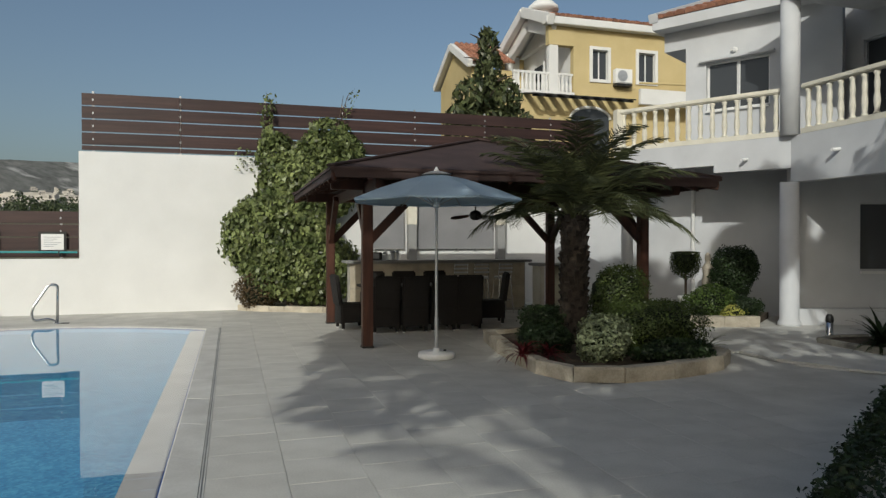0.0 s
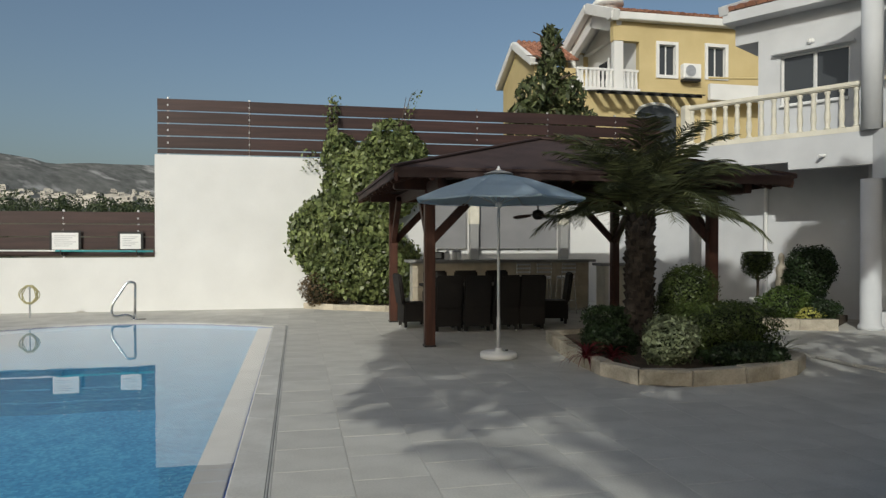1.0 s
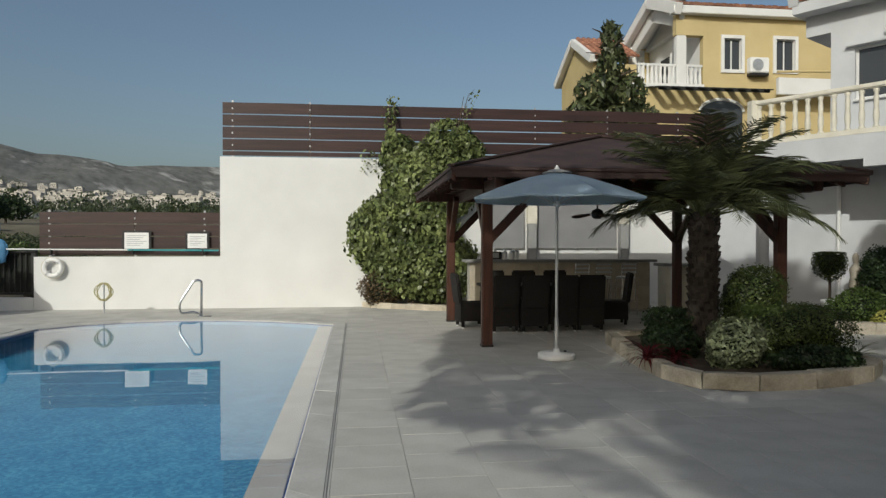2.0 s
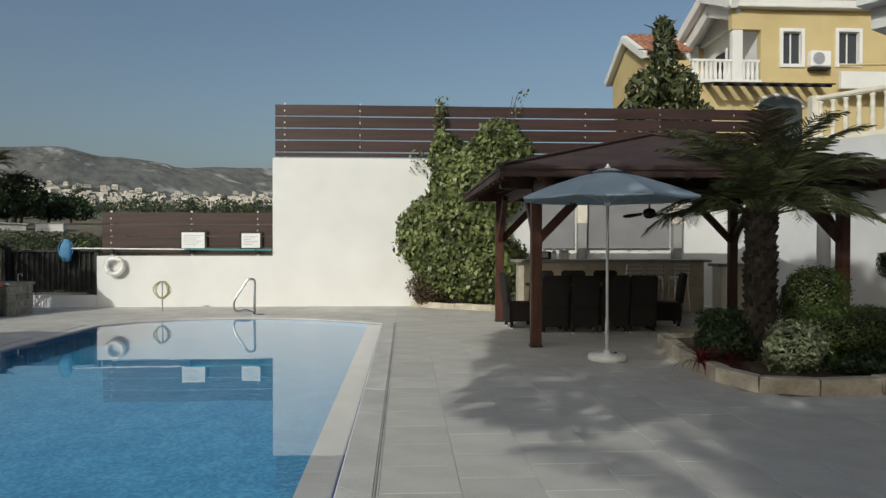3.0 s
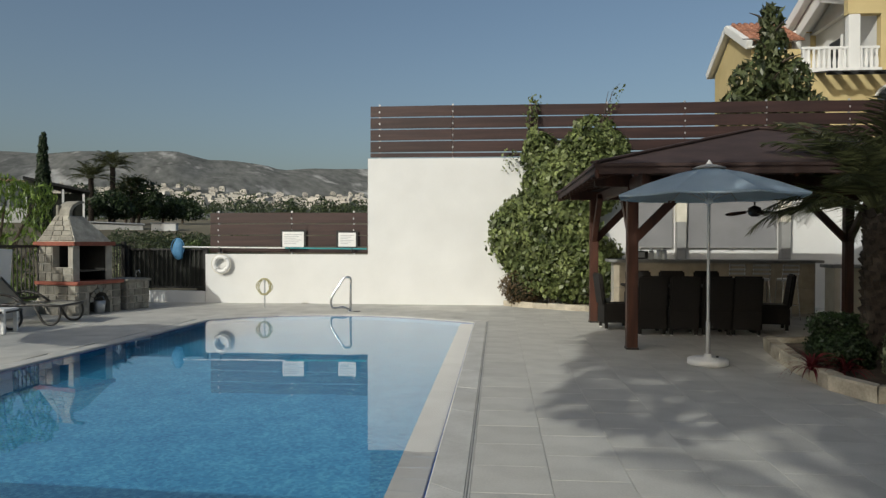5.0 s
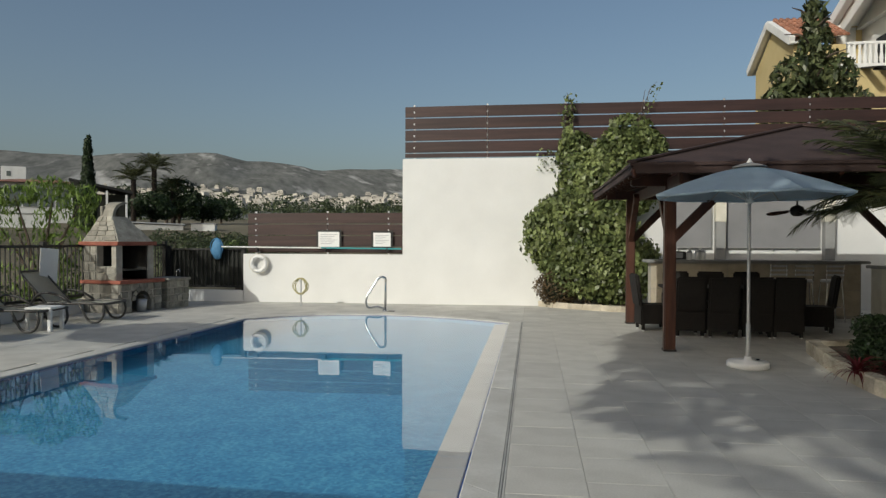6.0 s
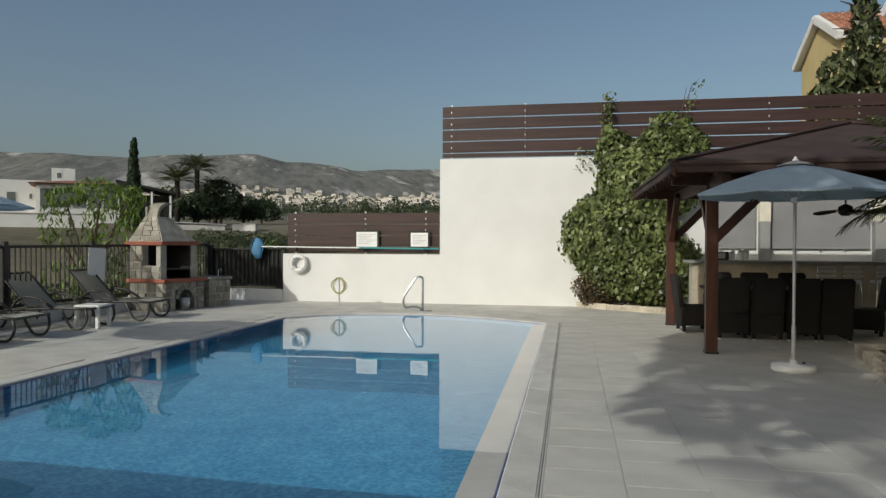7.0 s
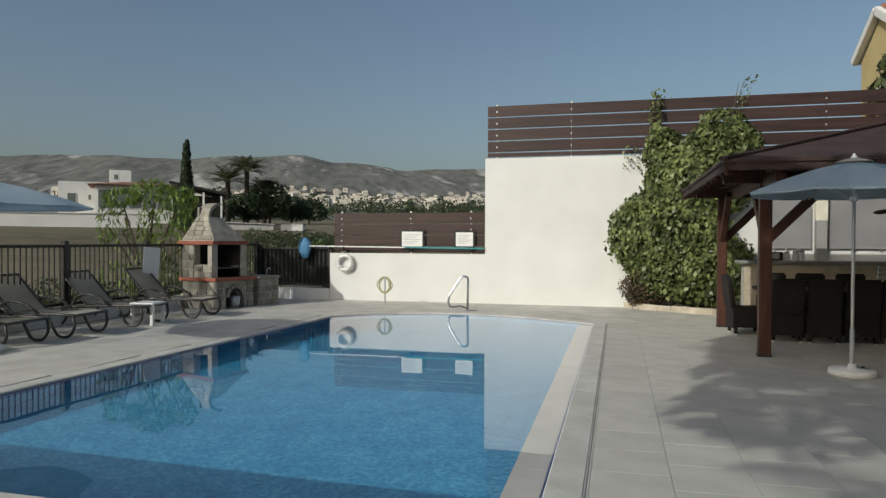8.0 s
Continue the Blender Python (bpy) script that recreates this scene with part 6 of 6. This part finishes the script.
# the distant town: white houses and dark trees between them
r = random.Random(12)
tm, wm_ = bmesh.new(), bmesh.new()
M_TOWN = surface("town_render", (0.36, 0.335, 0.29), (0.60, 0.565, 0.50), scale=0.2, fine=3, rough=0.9, bump=0.0, island=0.2, spec=0.1)
M_DARKWIN = surface("far_opening", (0.05, 0.05, 0.055), (0.10, 0.10, 0.105), scale=1, fine=9, rough=0.6, bump=0.0)
for i in range(720):
    d = r.choice((r.uniform(650, 950), r.uniform(750, 1250), r.uniform(900, 1500), r.uniform(1100, 1750)))
    p = spot(r.uniform(-37, -11), d) if r.random() < 0.85 else spot(r.uniform(-75, 40), r.uniform(560, 1000))
    w, dp, h = r.uniform(7, 19), r.uniform(6, 11), r.choice((3.4, 4.2, 6.2, 6.4, 9.2))
    m = Matrix.Translation(p) @ pose(0, 0, 0, 0, 0, r.uniform(-30, 30))
    box((-w / 2, -dp / 2, -3), (w / 2, dp / 2, h), tm, 0, m)
    if r.random() < 0.6:
        box((-w / 2 + r.uniform(0, 2), -dp / 2, h), (r.uniform(0, w / 2), dp / 2 - 1, h + 2.6), tm, 0, m)
    for st in range(int(h // 3)):
        for k_ in range(int(w // 3)):
            x = -w / 2 + 1 + 3 * k_
            box((x, -dp / 2 - 0.05, st * 3.1 + 0.9), (x + 1.4, -dp / 2 + 0.1, st * 3.1 + 2.3), wm_, 0, m)
town = tagged(new("town"), "white houses of a distant town on the slope", "town", "", "stuff")
part("houses", tm, M_TOWN, town), part("openings", wm_, M_DARKWIN, town, "dark windows")
vf = []
for i in range(1500):
    d = r.choice((r.uniform(90, 260), r.uniform(250, 600), r.uniform(500, 1700)))
    p = spot(r.uniform(-60, -5) if r.random() < 0.85 else r.uniform(-90, 60), d)
    if d < 260 and math.degrees(math.atan2(p.x, p.y)) < -33:
        continue
    if d < 260 and r.random() < 0.75:
        continue
    s = r.uniform(1.6, 3.6) * (0.5 if d < 260 else 1.15 if d < 900 else 2.0)
    k_ = 130 if d < 260 else 46
    pp, nn2 = blob_points(rng, k_, (s, s, s * r.uniform(0.8, 1.5)))
    vf.append(leaves(pp + np.array((p.x, p.y, p.z + s * 0.8)), nn2, s * 0.42, rng))
tagged(new("far_trees", leaf_mesh("far_trees", vf, M_LEAF_OLIVE)), "dark scrub and trees between the distant houses", "trees", "", "stuff")
vf = []
for i in range(110):
    d = r.uniform(25, 36)
    p = spot(r.uniform(-34, -20), d)
    if p.x > -10.2 and p.y < 16.9:
        continue
    s = r.uniform(0.16, 0.32) * (1 + d / 60)
    pp, nn2 = blob_points(rng, 160, (s * 1.3, s * 1.3, s * 0.8))
    vf.append(leaves(pp + np.array((p.x, p.y, p.z + s * 0.4)), nn2, s * 0.3, rng))
tagged(new("scrub", leaf_mesh("scrub", vf, M_LEAF_OLIVE)), "low dry scrub on the open ground", "scrub", "", "stuff")


# ---- neighbouring buildings and trees beyond the fence ----
# grey-green base colour lightened to stand for reflected sky
M_SKYGLASS = glass("sky_glass", (0.15, 0.17, 0.16), 0.08)


def block_house(name, label, p, turn, w, dp, h, roof, windows, storeys=1):
    hse = thing(name, label, "house", at=p, turn=turn)
    part("wall", box((-w / 2, -dp / 2, -3), (w / 2, dp / 2, h), None, 0.05), M_PAINT, hse)
    for x0, x1, z0, z1 in windows:
        wd = part("window", box((x0, -dp / 2 - 0.04, z0), (x1, -dp / 2 + 0.1, z1), None, 0.02), M_PAINT, hse)
        part("pane", box((x0 + 0.06, -dp / 2 - 0.06, z0 + 0.06), (x1 - 0.06, -dp / 2 - 0.042, z1 - 0.06)), M_SKYGLASS, wd, "grey window pane with the sky's reflection put into its colour")
    if roof:
        rf = bmesh.new()
        o = 0.5
        v = [rf.verts.new(q) for q in ((-w / 2 - o, -dp / 2 - o, h), (w / 2 + o, -dp / 2 - o, h), (w / 2 + o, dp / 2 + o, h), (-w / 2 - o, dp / 2 + o, h))]
        u_ = [rf.verts.new(q) for q in ((-w / 2 + 2, 0, h + roof), (w / 2 - 2, 0, h + roof))]
        for f in ((v[0], v[1], u_[1], u_[0]), (v[2], v[3], u_[0], u_[1]), (v[1], v[2], u_[1]), (v[3], v[0], u_[0]), v[::-1]):
            rf.faces.new(f)
        part("roof", rf, M_TILE, hse, "red tiled roof")
    return hse


hp_ = spot(-37.75, 62)
block_house("long_house", "long white house with a red tiled roof and a window band", hp_ - Vector((0, 0, 1.25)), 38, 6.6, 7, 4.0, 0.5, [(-3.1 + 1.05 * i, -2.1 + 1.05 * i, 2.2, 3.65) for i in range(6)] + [(-2.4, -0.4, 0.1, 1.8)])
block_house("white_house", "white flat-roofed house with small windows", spot(-41.7, 66) - Vector((0, 0, 1.1)), 42, 3.6, 6, 4.2, 0, [(-1.2, -0.5, 2.3, 3.3), (0.3, 0.6, 2.7, 3.2), (0.9, 1.2, 2.7, 3.2)])
block_house("white_house", "small white house standing on a rise", spot(-39.2, 130), 38, 3.4, 5, 8.0, 0, [(-1.0, -0.3, 6.4, 7.3)])
wl = thing("field_wall", "long low white wall across the open field", "wall", at=spot(-43.6, 48), turn=38)
part("wall", box((-4.5, -0.15, -1.0), (5.5, 0.15, 0.7), None, 0.03), M_PAINT, wl)
part("coping", box((-4.55, -0.19, 0.7), (5.55, 0.19, 0.76), None, 0.01), M_CONCRETE, wl)
M_PALE = surface("pale_sheet", (0.30, 0.31, 0.33), (0.42, 0.43, 0.45), scale=2, fine=20, rough=0.6, bump=0.1, stains=0.2)
gh = thing("shed", "long low pale-walled shed with a flat sheet roof", "shed", at=spot(-29.9, 46), turn=28)
part("wall", box((-1.75, 0, -1.5), (1.55, 3.0, 0.28), None, 0.02), M_CONCRETE, gh)
part("roof", beam((-1.85, 1.5, 0.42), (1.65, 1.5, 0.30), 3.2, 0.07, None, 0.01), M_PALE, gh, "pale grey sheet roof")
sh2 = thing("storage_box", "small white flat-roofed hut beyond the fence", "hut", at=spot(-26.3, 46), turn=22)
part("wall", box((-0.8, -1, -1), (0.6, 1, 0.32), None, 0.03), M_PAINT, sh2)
part("roof", box((-0.85, -1.05, 0.32), (0.65, 1.05, 0.37), None, 0.01), M_PALE, sh2)
dk = thing("dark_house", "single-storey building with a low lean-to roof, wall coloured as veranda shade", "house", at=spot(-33.7, 52) - Vector((0, 0, 1.0)), turn=33)
# wall borrows the near-black mesh material to stand for deep veranda shade
part("wall", box((-1.6, -1.4, -1.5), (1.6, 2.5, 3.0), None, 0.03), M_SCREEN, dk)
part("roof", beam((-1.8, 0, 3.85), (1.9, 0, 3.1), 5.0, 0.16, None, 0.02), M_BLACK, dk, "dark lean-to roof")
for x in (-0.9, 0.3, 1.45):
    part("post", box((x, -2.3, -1.5), (x + 0.13, -2.18, 3.62 - 0.2 * (x + 1.8)), None, 0.01), M_PAINT, dk, "white veranda post")


def cypress(at, h, rad, label):
    c = thing("cypress_tree", label, "cypress", at=at)
    part("trunk", tube([(0, 0, -0.5), (0, 0, h * 0.5)], [0.22, 0.1], None, 8), M_WOODBARK, c)
    bl = [((0, 0, h * (0.12 + 0.12 * i)), (rad * (1.0 - 0.1 * i if i > 2 else 0.9), rad * (1.0 - 0.1 * i if i > 2 else 0.9), h * 0.12), 700) for i in range(7)] + [((0.03, 0, h * 0.93), (rad * 0.3, rad * 0.3, h * 0.08), 300)]
    crown("crown", c, M_LEAF_DARK, bl, 0.2, aspect=0.35, spread=0.4)
    return c


cypress(spot(-34.57, 42), 5.2, 0.52, "tall slim dark cypress beyond the fence")


def leafy_tree(at, h, blobs, size, material, label, name="tree", droop=0.6, branch=9, aspect=0.4):
    t = thing(name, label, "tree", at=at)
    part("trunk", tube([(0, 0, -0.5), (0.05, 0.02, h * 0.25), (0, 0, h * 0.5)], [0.14, 0.11, 0.05], None, 8), M_WOODBARK, t)
    lm_ = bmesh.new()
    for i in range(branch):
        c = blobs[i % len(blobs)][0]
        tube([(0, 0, h * 0.3), (c[0] * 0.5, c[1] * 0.5, h * 0.3 + (c[2] - h * 0.3) * 0.6), tuple(c)], [0.05, 0.03, 0.012], lm_, 5)
    part("limbs", lm_, M_WOODBARK, t)
    crown("crown", t, material, blobs, size, droop=droop, aspect=aspect)
    return t


M_LEAF_BRIGHT = leafy("bright_leaf", (0.07, 0.13, 0.02), (0.20, 0.28, 0.06))
leafy_tree(spot(-37.6, 17.0), 3.4, [((-0.6, 0, 3.25), (0.42, 0.4, 0.2), 300), ((0.25, 0.1, 3.4), (0.6, 0.4, 0.24), 400), ((0.95, 0, 3.15), (0.35, 0.3, 0.3), 220), ((-1.0, 0, 2.65), (0.12, 0.25, 0.6), 150), ((-0.55, 0, 2.5), (0.12, 0.25, 0.55), 110), ((0.1, 0, 2.6), (0.2, 0.25, 0.5), 170), ((0.6, 0, 2.4), (0.25, 0.3, 0.75), 260), ((1.1, 0, 2.4), (0.18, 0.25, 0.7), 170), ((0.3, 0, 1.4), (0.6, 0.4, 0.7), 420), ((-0.7, 0, 1.2), (0.4, 0.4, 0.6), 220)], 0.17, M_LEAF_BRIGHT, "bright green drooping tree beyond the fence", "pepper_tree", 3.0, 9, 0.22)
leafy_tree(spot(-36.0, 16.5), 1.6, [((0, 0, 1.5), (0.3, 0.3, 0.7), 420), ((0.3, 0, 1.1), (0.3, 0.3, 0.5), 350)], 0.10, M_LEAF_HEDGE, "green shrub behind the barbecue", "bush", 0.4)
leafy_tree(spot(-30.5, 20.5), 1.4, [((0, 0, 0.8), (0.8, 0.4, 0.5), 1200), ((0.8, 0, 0.6), (0.6, 0.4, 0.45), 800)], 0.09, M_LEAF_MID, "olive green shrub behind the fence", "bush", 0.4)
leafy_tree(spot(-24.0, 19.0), 1.6, [((0, 0, 1.2), (0.5, 0.4, 0.5), 1000), ((0.4, 0, 0.9), (0.5, 0.4, 0.5), 700)], 0.10, M_LEAF_HEDGE, "green shrub behind the low slat fence", "bush", 0.4)
for az_, d_, h_ in ((-28.3, 60, 3.6), (-29.2, 62, 3.0), (-26.6, 64, 2.4), (-32, 66, 3.0), (-25.2, 70, 2.2), (-30.3, 56, 2.3)):
    leafy_tree(spot(az_, d_), h_, [((0, 0, h_ * 0.6), (1.5, 1.2, h_ * 0.42), 900), ((0.8, 0, h_ * 0.45), (1.1, 1.0, h_ * 0.3), 500)], 0.34, M_LEAF_DARK, "dark rounded tree in the fields", "field_tree", 0.3)
for az_, d_, h_, n_ in ((-31.5, 58, 3.3, 3), (-30.05, 58, 4.2, 4), (-28.7, 60, 2.6, 5)):
    build_palm(spot(az_, d_), h_, 1.75, 34, "tall date palm in the fields beyond the fence", 30 + n_, 0.16)

for az_, d_, w_, h_ in ((-46.5, 18.2, 1.1, 0.75), (-42.6, 18.0, 1.0, 0.95), (-39.2, 18.0, 0.9, 0.8), (-36.6, 17.8, 0.7, 0.9), (-33.2, 18.2, 0.9, 0.8)):
    leafy_tree(spot(az_, d_), h_, [((0, 0, h_ * 0.55), (w_, 0.5, h_ * 0.5), 900), ((w_ * 0.6, 0, h_ * 0.35), (w_ * 0.7, 0.45, h_ * 0.35), 500)], 0.11, M_LEAF_OLIVE, "dull green scrub bush behind the iron fence", "bush", 0.4)

# ---- unseen trees behind and right of the camera, added to shade terrace and villa ----
def shade_tree(at, h, blobs, leaf, label, girth=1.0):
    t = thing("shade_tree", label, "tree", at=at)
    part("trunk", tube([(0, 0, -0.2), (0.1, 0, h * 0.3), (0, 0, h * 0.62)], [0.2 * girth, 0.15 * girth, 0.06 * girth], None, 8), M_WOODBARK, t)
    lm_ = bmesh.new()
    for c, *_ in blobs:
        tube([(0.1, 0, h * 0.3), (c[0] * 0.5, c[1] * 0.5, h * 0.3 + (c[2] - h * 0.3) * 0.55), tuple(c)], [0.09 * girth, 0.05 * girth, 0.015], lm_, 6)
    part("limbs", lm_, M_WOODBARK, t)
    crown("crown", t, M_LEAF_DARK, blobs, leaf, aspect=0.5)
    return t


ST = [((-0.4, -4.4, -0.012), 8.5, [((0, 0, 6.9), (1.8, 1.4, 1.4), 950), ((0.6, 0, 5.4), (1.6, 1.3, 1.2), 1300), ((-0.7, 0, 5.2), (1.2, 1.2, 0.9), 800), ((0, 0, 4.1), (1.5, 1.2, 0.8), 900), ((-2.0, 0, 6.0), (0.9, 1.0, 0.8), 560), ((-2.0, 0.2, 11.0), (1.3, 1.5, 0.8), 1400),
                                    ((-5.7, 0.2, 8.2), (1.0, 1.0, 0.8), 620), ((-3.9, 0.2, 8.2), (1.5, 1.3, 1.5), 1200), ((-4.5, 0.2, 6.7), (1.1, 1.0, 0.7), 560), ((-5.4, 0.96, 8.4), (1.25, 0.9, 0.45), 800), ((-5.0, 2.2, 8.3), (1.2, 0.9, 0.5), 900)]),
      ((3.9, -3.6, -0.012), 11.0, [((0, 0, 8.4), (1.9, 1.5, 1.1), 3400), ((0, 0, 6.9), (1.8, 1.4, 1.0), 2600), ((-2.8, 0.3, 10.0), (0.65, 0.7, 0.9), 1500)]),
      ((6.6, -4.0, -0.012), 9.5, [((0, 0, 7.6), (1.8, 1.5, 1.7), 2600), ((0.5, 0, 5.8), (1.8, 1.4, 1.3), 2200), ((-0.6, 0, 4.4), (1.6, 1.4, 1.1), 2000)]),
      # the last two are placed to keep sky light off the villa's right side
      ((7.4, 1.6, -0.012), 7.5, [((0, 0, 5.4), (1.7, 1.6, 1.9), 1500), ((0.3, 0, 3.2), (1.6, 1.5, 1.4), 1200), ((-0.3, -0.2, 1.6), (1.4, 1.3, 1.2), 1000)]),
      ((9.0, 2.4, 0.0), 9.0, [((0, 0, 7.4), (1.3, 1.2, 1.5), 700), ((0, 0, 5.0), (1.25, 1.15, 1.7), 700), ((0.1, -0.1, 2.2), (1.1, 1.0, 1.2), 400)])]
for at_, h_, bl_ in ST:
    shade_tree(at_, h_, bl_, 0.30, "unseen leafy tree added to shade terrace and villa", 0.55 if at_[0] < 0 else 1.0)
build_palm((-2.5, -4.2, 0), 4.2, 2.1, 17, "tall garden palm shading the terrace", 77, 0.18)
# ---- paving and coping, piece by piece ----
def inside(x, y, poly):
    c, j = False, len(poly) - 1
    for i in range(len(poly)):
        (xi, yi), (xj, yj) = poly[i], poly[j]
        if (yi > y) != (yj > y) and x < (xj - xi) * (y - yi) / (yj - yi) + xi:
            c = not c
        j = i
    return c


r = random.Random(2)
n_out = len(POOL)
for i in range(n_out):
    j = (i + 1) % n_out
    a, b, A, B = Vector(POOL[i]), Vector(POOL[j]), Vector(COPE[i]), Vector(COPE[j])
    m_ = max(1, round((b - a).length / 0.95))
    for k_ in range(m_):
        t0, t1 = k_ / m_ + 0.0022 / (b - a).length, (k_ + 1) / m_ - 0.0022 / (b - a).length
        q = [a.lerp(b, t0), a.lerp(b, t1), A.lerp(B, t1), A.lerp(B, t0)]
        lift = r.uniform(-0.0015, 0.0015)
        bm = bmesh.new()
        n = (q[3] - q[0]).normalized() * 0.015
        lo_ = [bm.verts.new((p.x, p.y, -0.05)) for p in q]
        md = [bm.verts.new((p.x, p.y, -0.006 + lift)) for p in q]
        hi_ = [bm.verts.new((p.x + s * n.x, p.y + s * n.y, 0.006 + lift)) for p, s in zip(q, (1, 1, -0.4, -0.4))]
        bm.faces.new(lo_[::-1]), bm.faces.new(hi_)
        for u_, v_ in ((lo_, md), (md, hi_)):
            for e in range(4):
                bm.faces.new((u_[e], u_[(e + 1) % 4], v_[(e + 1) % 4], v_[e]))
        part("stone", bm, M_COPING, coping)

PW, PH, GAP = 0.50, 0.50, 0.003
slab = bmesh.new()
box((-PW / 2 + GAP / 2, -PH / 2 + GAP / 2, -0.012), (PW / 2 - GAP / 2, PH / 2 - GAP / 2, -0.001), slab)
box((-PW / 2 + GAP / 2 + 0.004, -PH / 2 + GAP / 2 + 0.004, -0.002), (PW / 2 - GAP / 2 - 0.004, PH / 2 - GAP / 2 - 0.004, 0.0), slab)
SLAB = mesh_of("paving_slab", slab, M_DECK)
GROW = grown(POOL, 0.243 * -SIGN)
X0 = -0.16
SOLID = [PL[:-1], [(6.62, 8.4), (6.57, 7.4), (6.6, 6.8), (6.83, 6.4), (7.2, 5.8), (9.0, 3.5), (13, 2.0), (13, 9.2), (9.6, 10.0), (8.8, 9.95), (7.6, 10.6), (6.6, 10.4)]]


def blocked(x, y):
    return inside(x, y, GROW) or any(inside(x, y, s) for s in SOLID)


vv, ff, singles = [], [], 0


def lay(x, y, w, h, z):
    k_ = len(vv)
    vv.extend([(x - w / 2, y - h / 2, -0.012), (x + w / 2, y - h / 2, -0.012), (x + w / 2, y + h / 2, -0.012), (x - w / 2, y + h / 2, -0.012), (x - w / 2, y - h / 2, z), (x + w / 2, y - h / 2, z), (x + w / 2, y + h / 2, z), (x - w / 2, y + h / 2, z)])
    ff.extend([(k_ + 4, k_ + 5, k_ + 6, k_ + 7), (k_, k_ + 1, k_ + 5, k_ + 4), (k_ + 1, k_ + 2, k_ + 6, k_ + 5), (k_ + 2, k_ + 3, k_ + 7, k_ + 6), (k_ + 3, k_, k_ + 4, k_ + 7)])


def fill(x, y, w, h, z, depth):
    hits = [blocked(x + sx * w / 2, y + sy * h / 2) for sx in (-1, 1) for sy in (-1, 1)] + [blocked(x, y)]
    if not any(hits):
        lay(x, y, w - (GAP if depth == 0 else 0), h - (GAP if depth == 0 else 0), z)
    elif not all(hits) and depth < 3:
        for sx in (-1, 1):
            for sy in (-1, 1):
                fill(x + sx * w / 4, y + sy * h / 4, w / 2, h / 2, z, depth + 1)


for i in range(-19, 28):
    for j in range(-24, 32):
        x = X0 + (i + 0.5) * PW
        y = 0.1 + (j + 0.5) * PH + (PH / 2 if i % 2 else 0)
        if x - PW / 2 < -9.7 or y + PH / 2 > 16.05:
            if y - PH / 2 > 16.0 or x + PW / 2 < -9.7:
                continue
        z = r.uniform(-0.0004, 0.0004)
        near = 0 <= i < 9 and 3.0 < y < 13.8 and singles < 300
        if near and not any(blocked(x + sx * PW / 2, y + sy * PH / 2) for sx in (-1, 1) for sy in (-1, 1)):
            ob = part("slab", SLAB, None, floor)
            ob.matrix_basis = pose(x, y, z, r.uniform(-0.02, 0.02), r.uniform(-0.02, 0.02), 180 * r.randint(0, 1))
            singles += 1
        else:
            fill(x, y, PW, PH, z, 0)
rme = bpy.data.meshes.new("paving")
rme.from_pydata(vv, [], ff)
M_DECK2 = surface("deck_stone_far", (0.42, 0.41, 0.37), (0.60, 0.585, 0.535), scale=2.2, fine=70, rough=0.75, bump=0.2, island=0.06, stains=0.18, spec=0.3)
rme.materials.append(M_DECK2)
tagged(part("paving", rme, None, floor), "grey stone paving slabs", "", "", "stuff")
drain = thing("pool_drain", "narrow dark drainage slot along the pool coping", "drain", kind="structure")
part("slot", box((-0.179, 3.0, -0.011), (-0.171, 12.7, -0.004)), M_SLATE, drain)
for x0, x1 in ((-0.1895, -0.1795), (-0.1705, -0.1595)):
    part("edge_strip", box((x0, 3.0, -0.011), (x1, 12.7, 0.003), None, 0.001), M_COPING, drain, "pale stone strip")
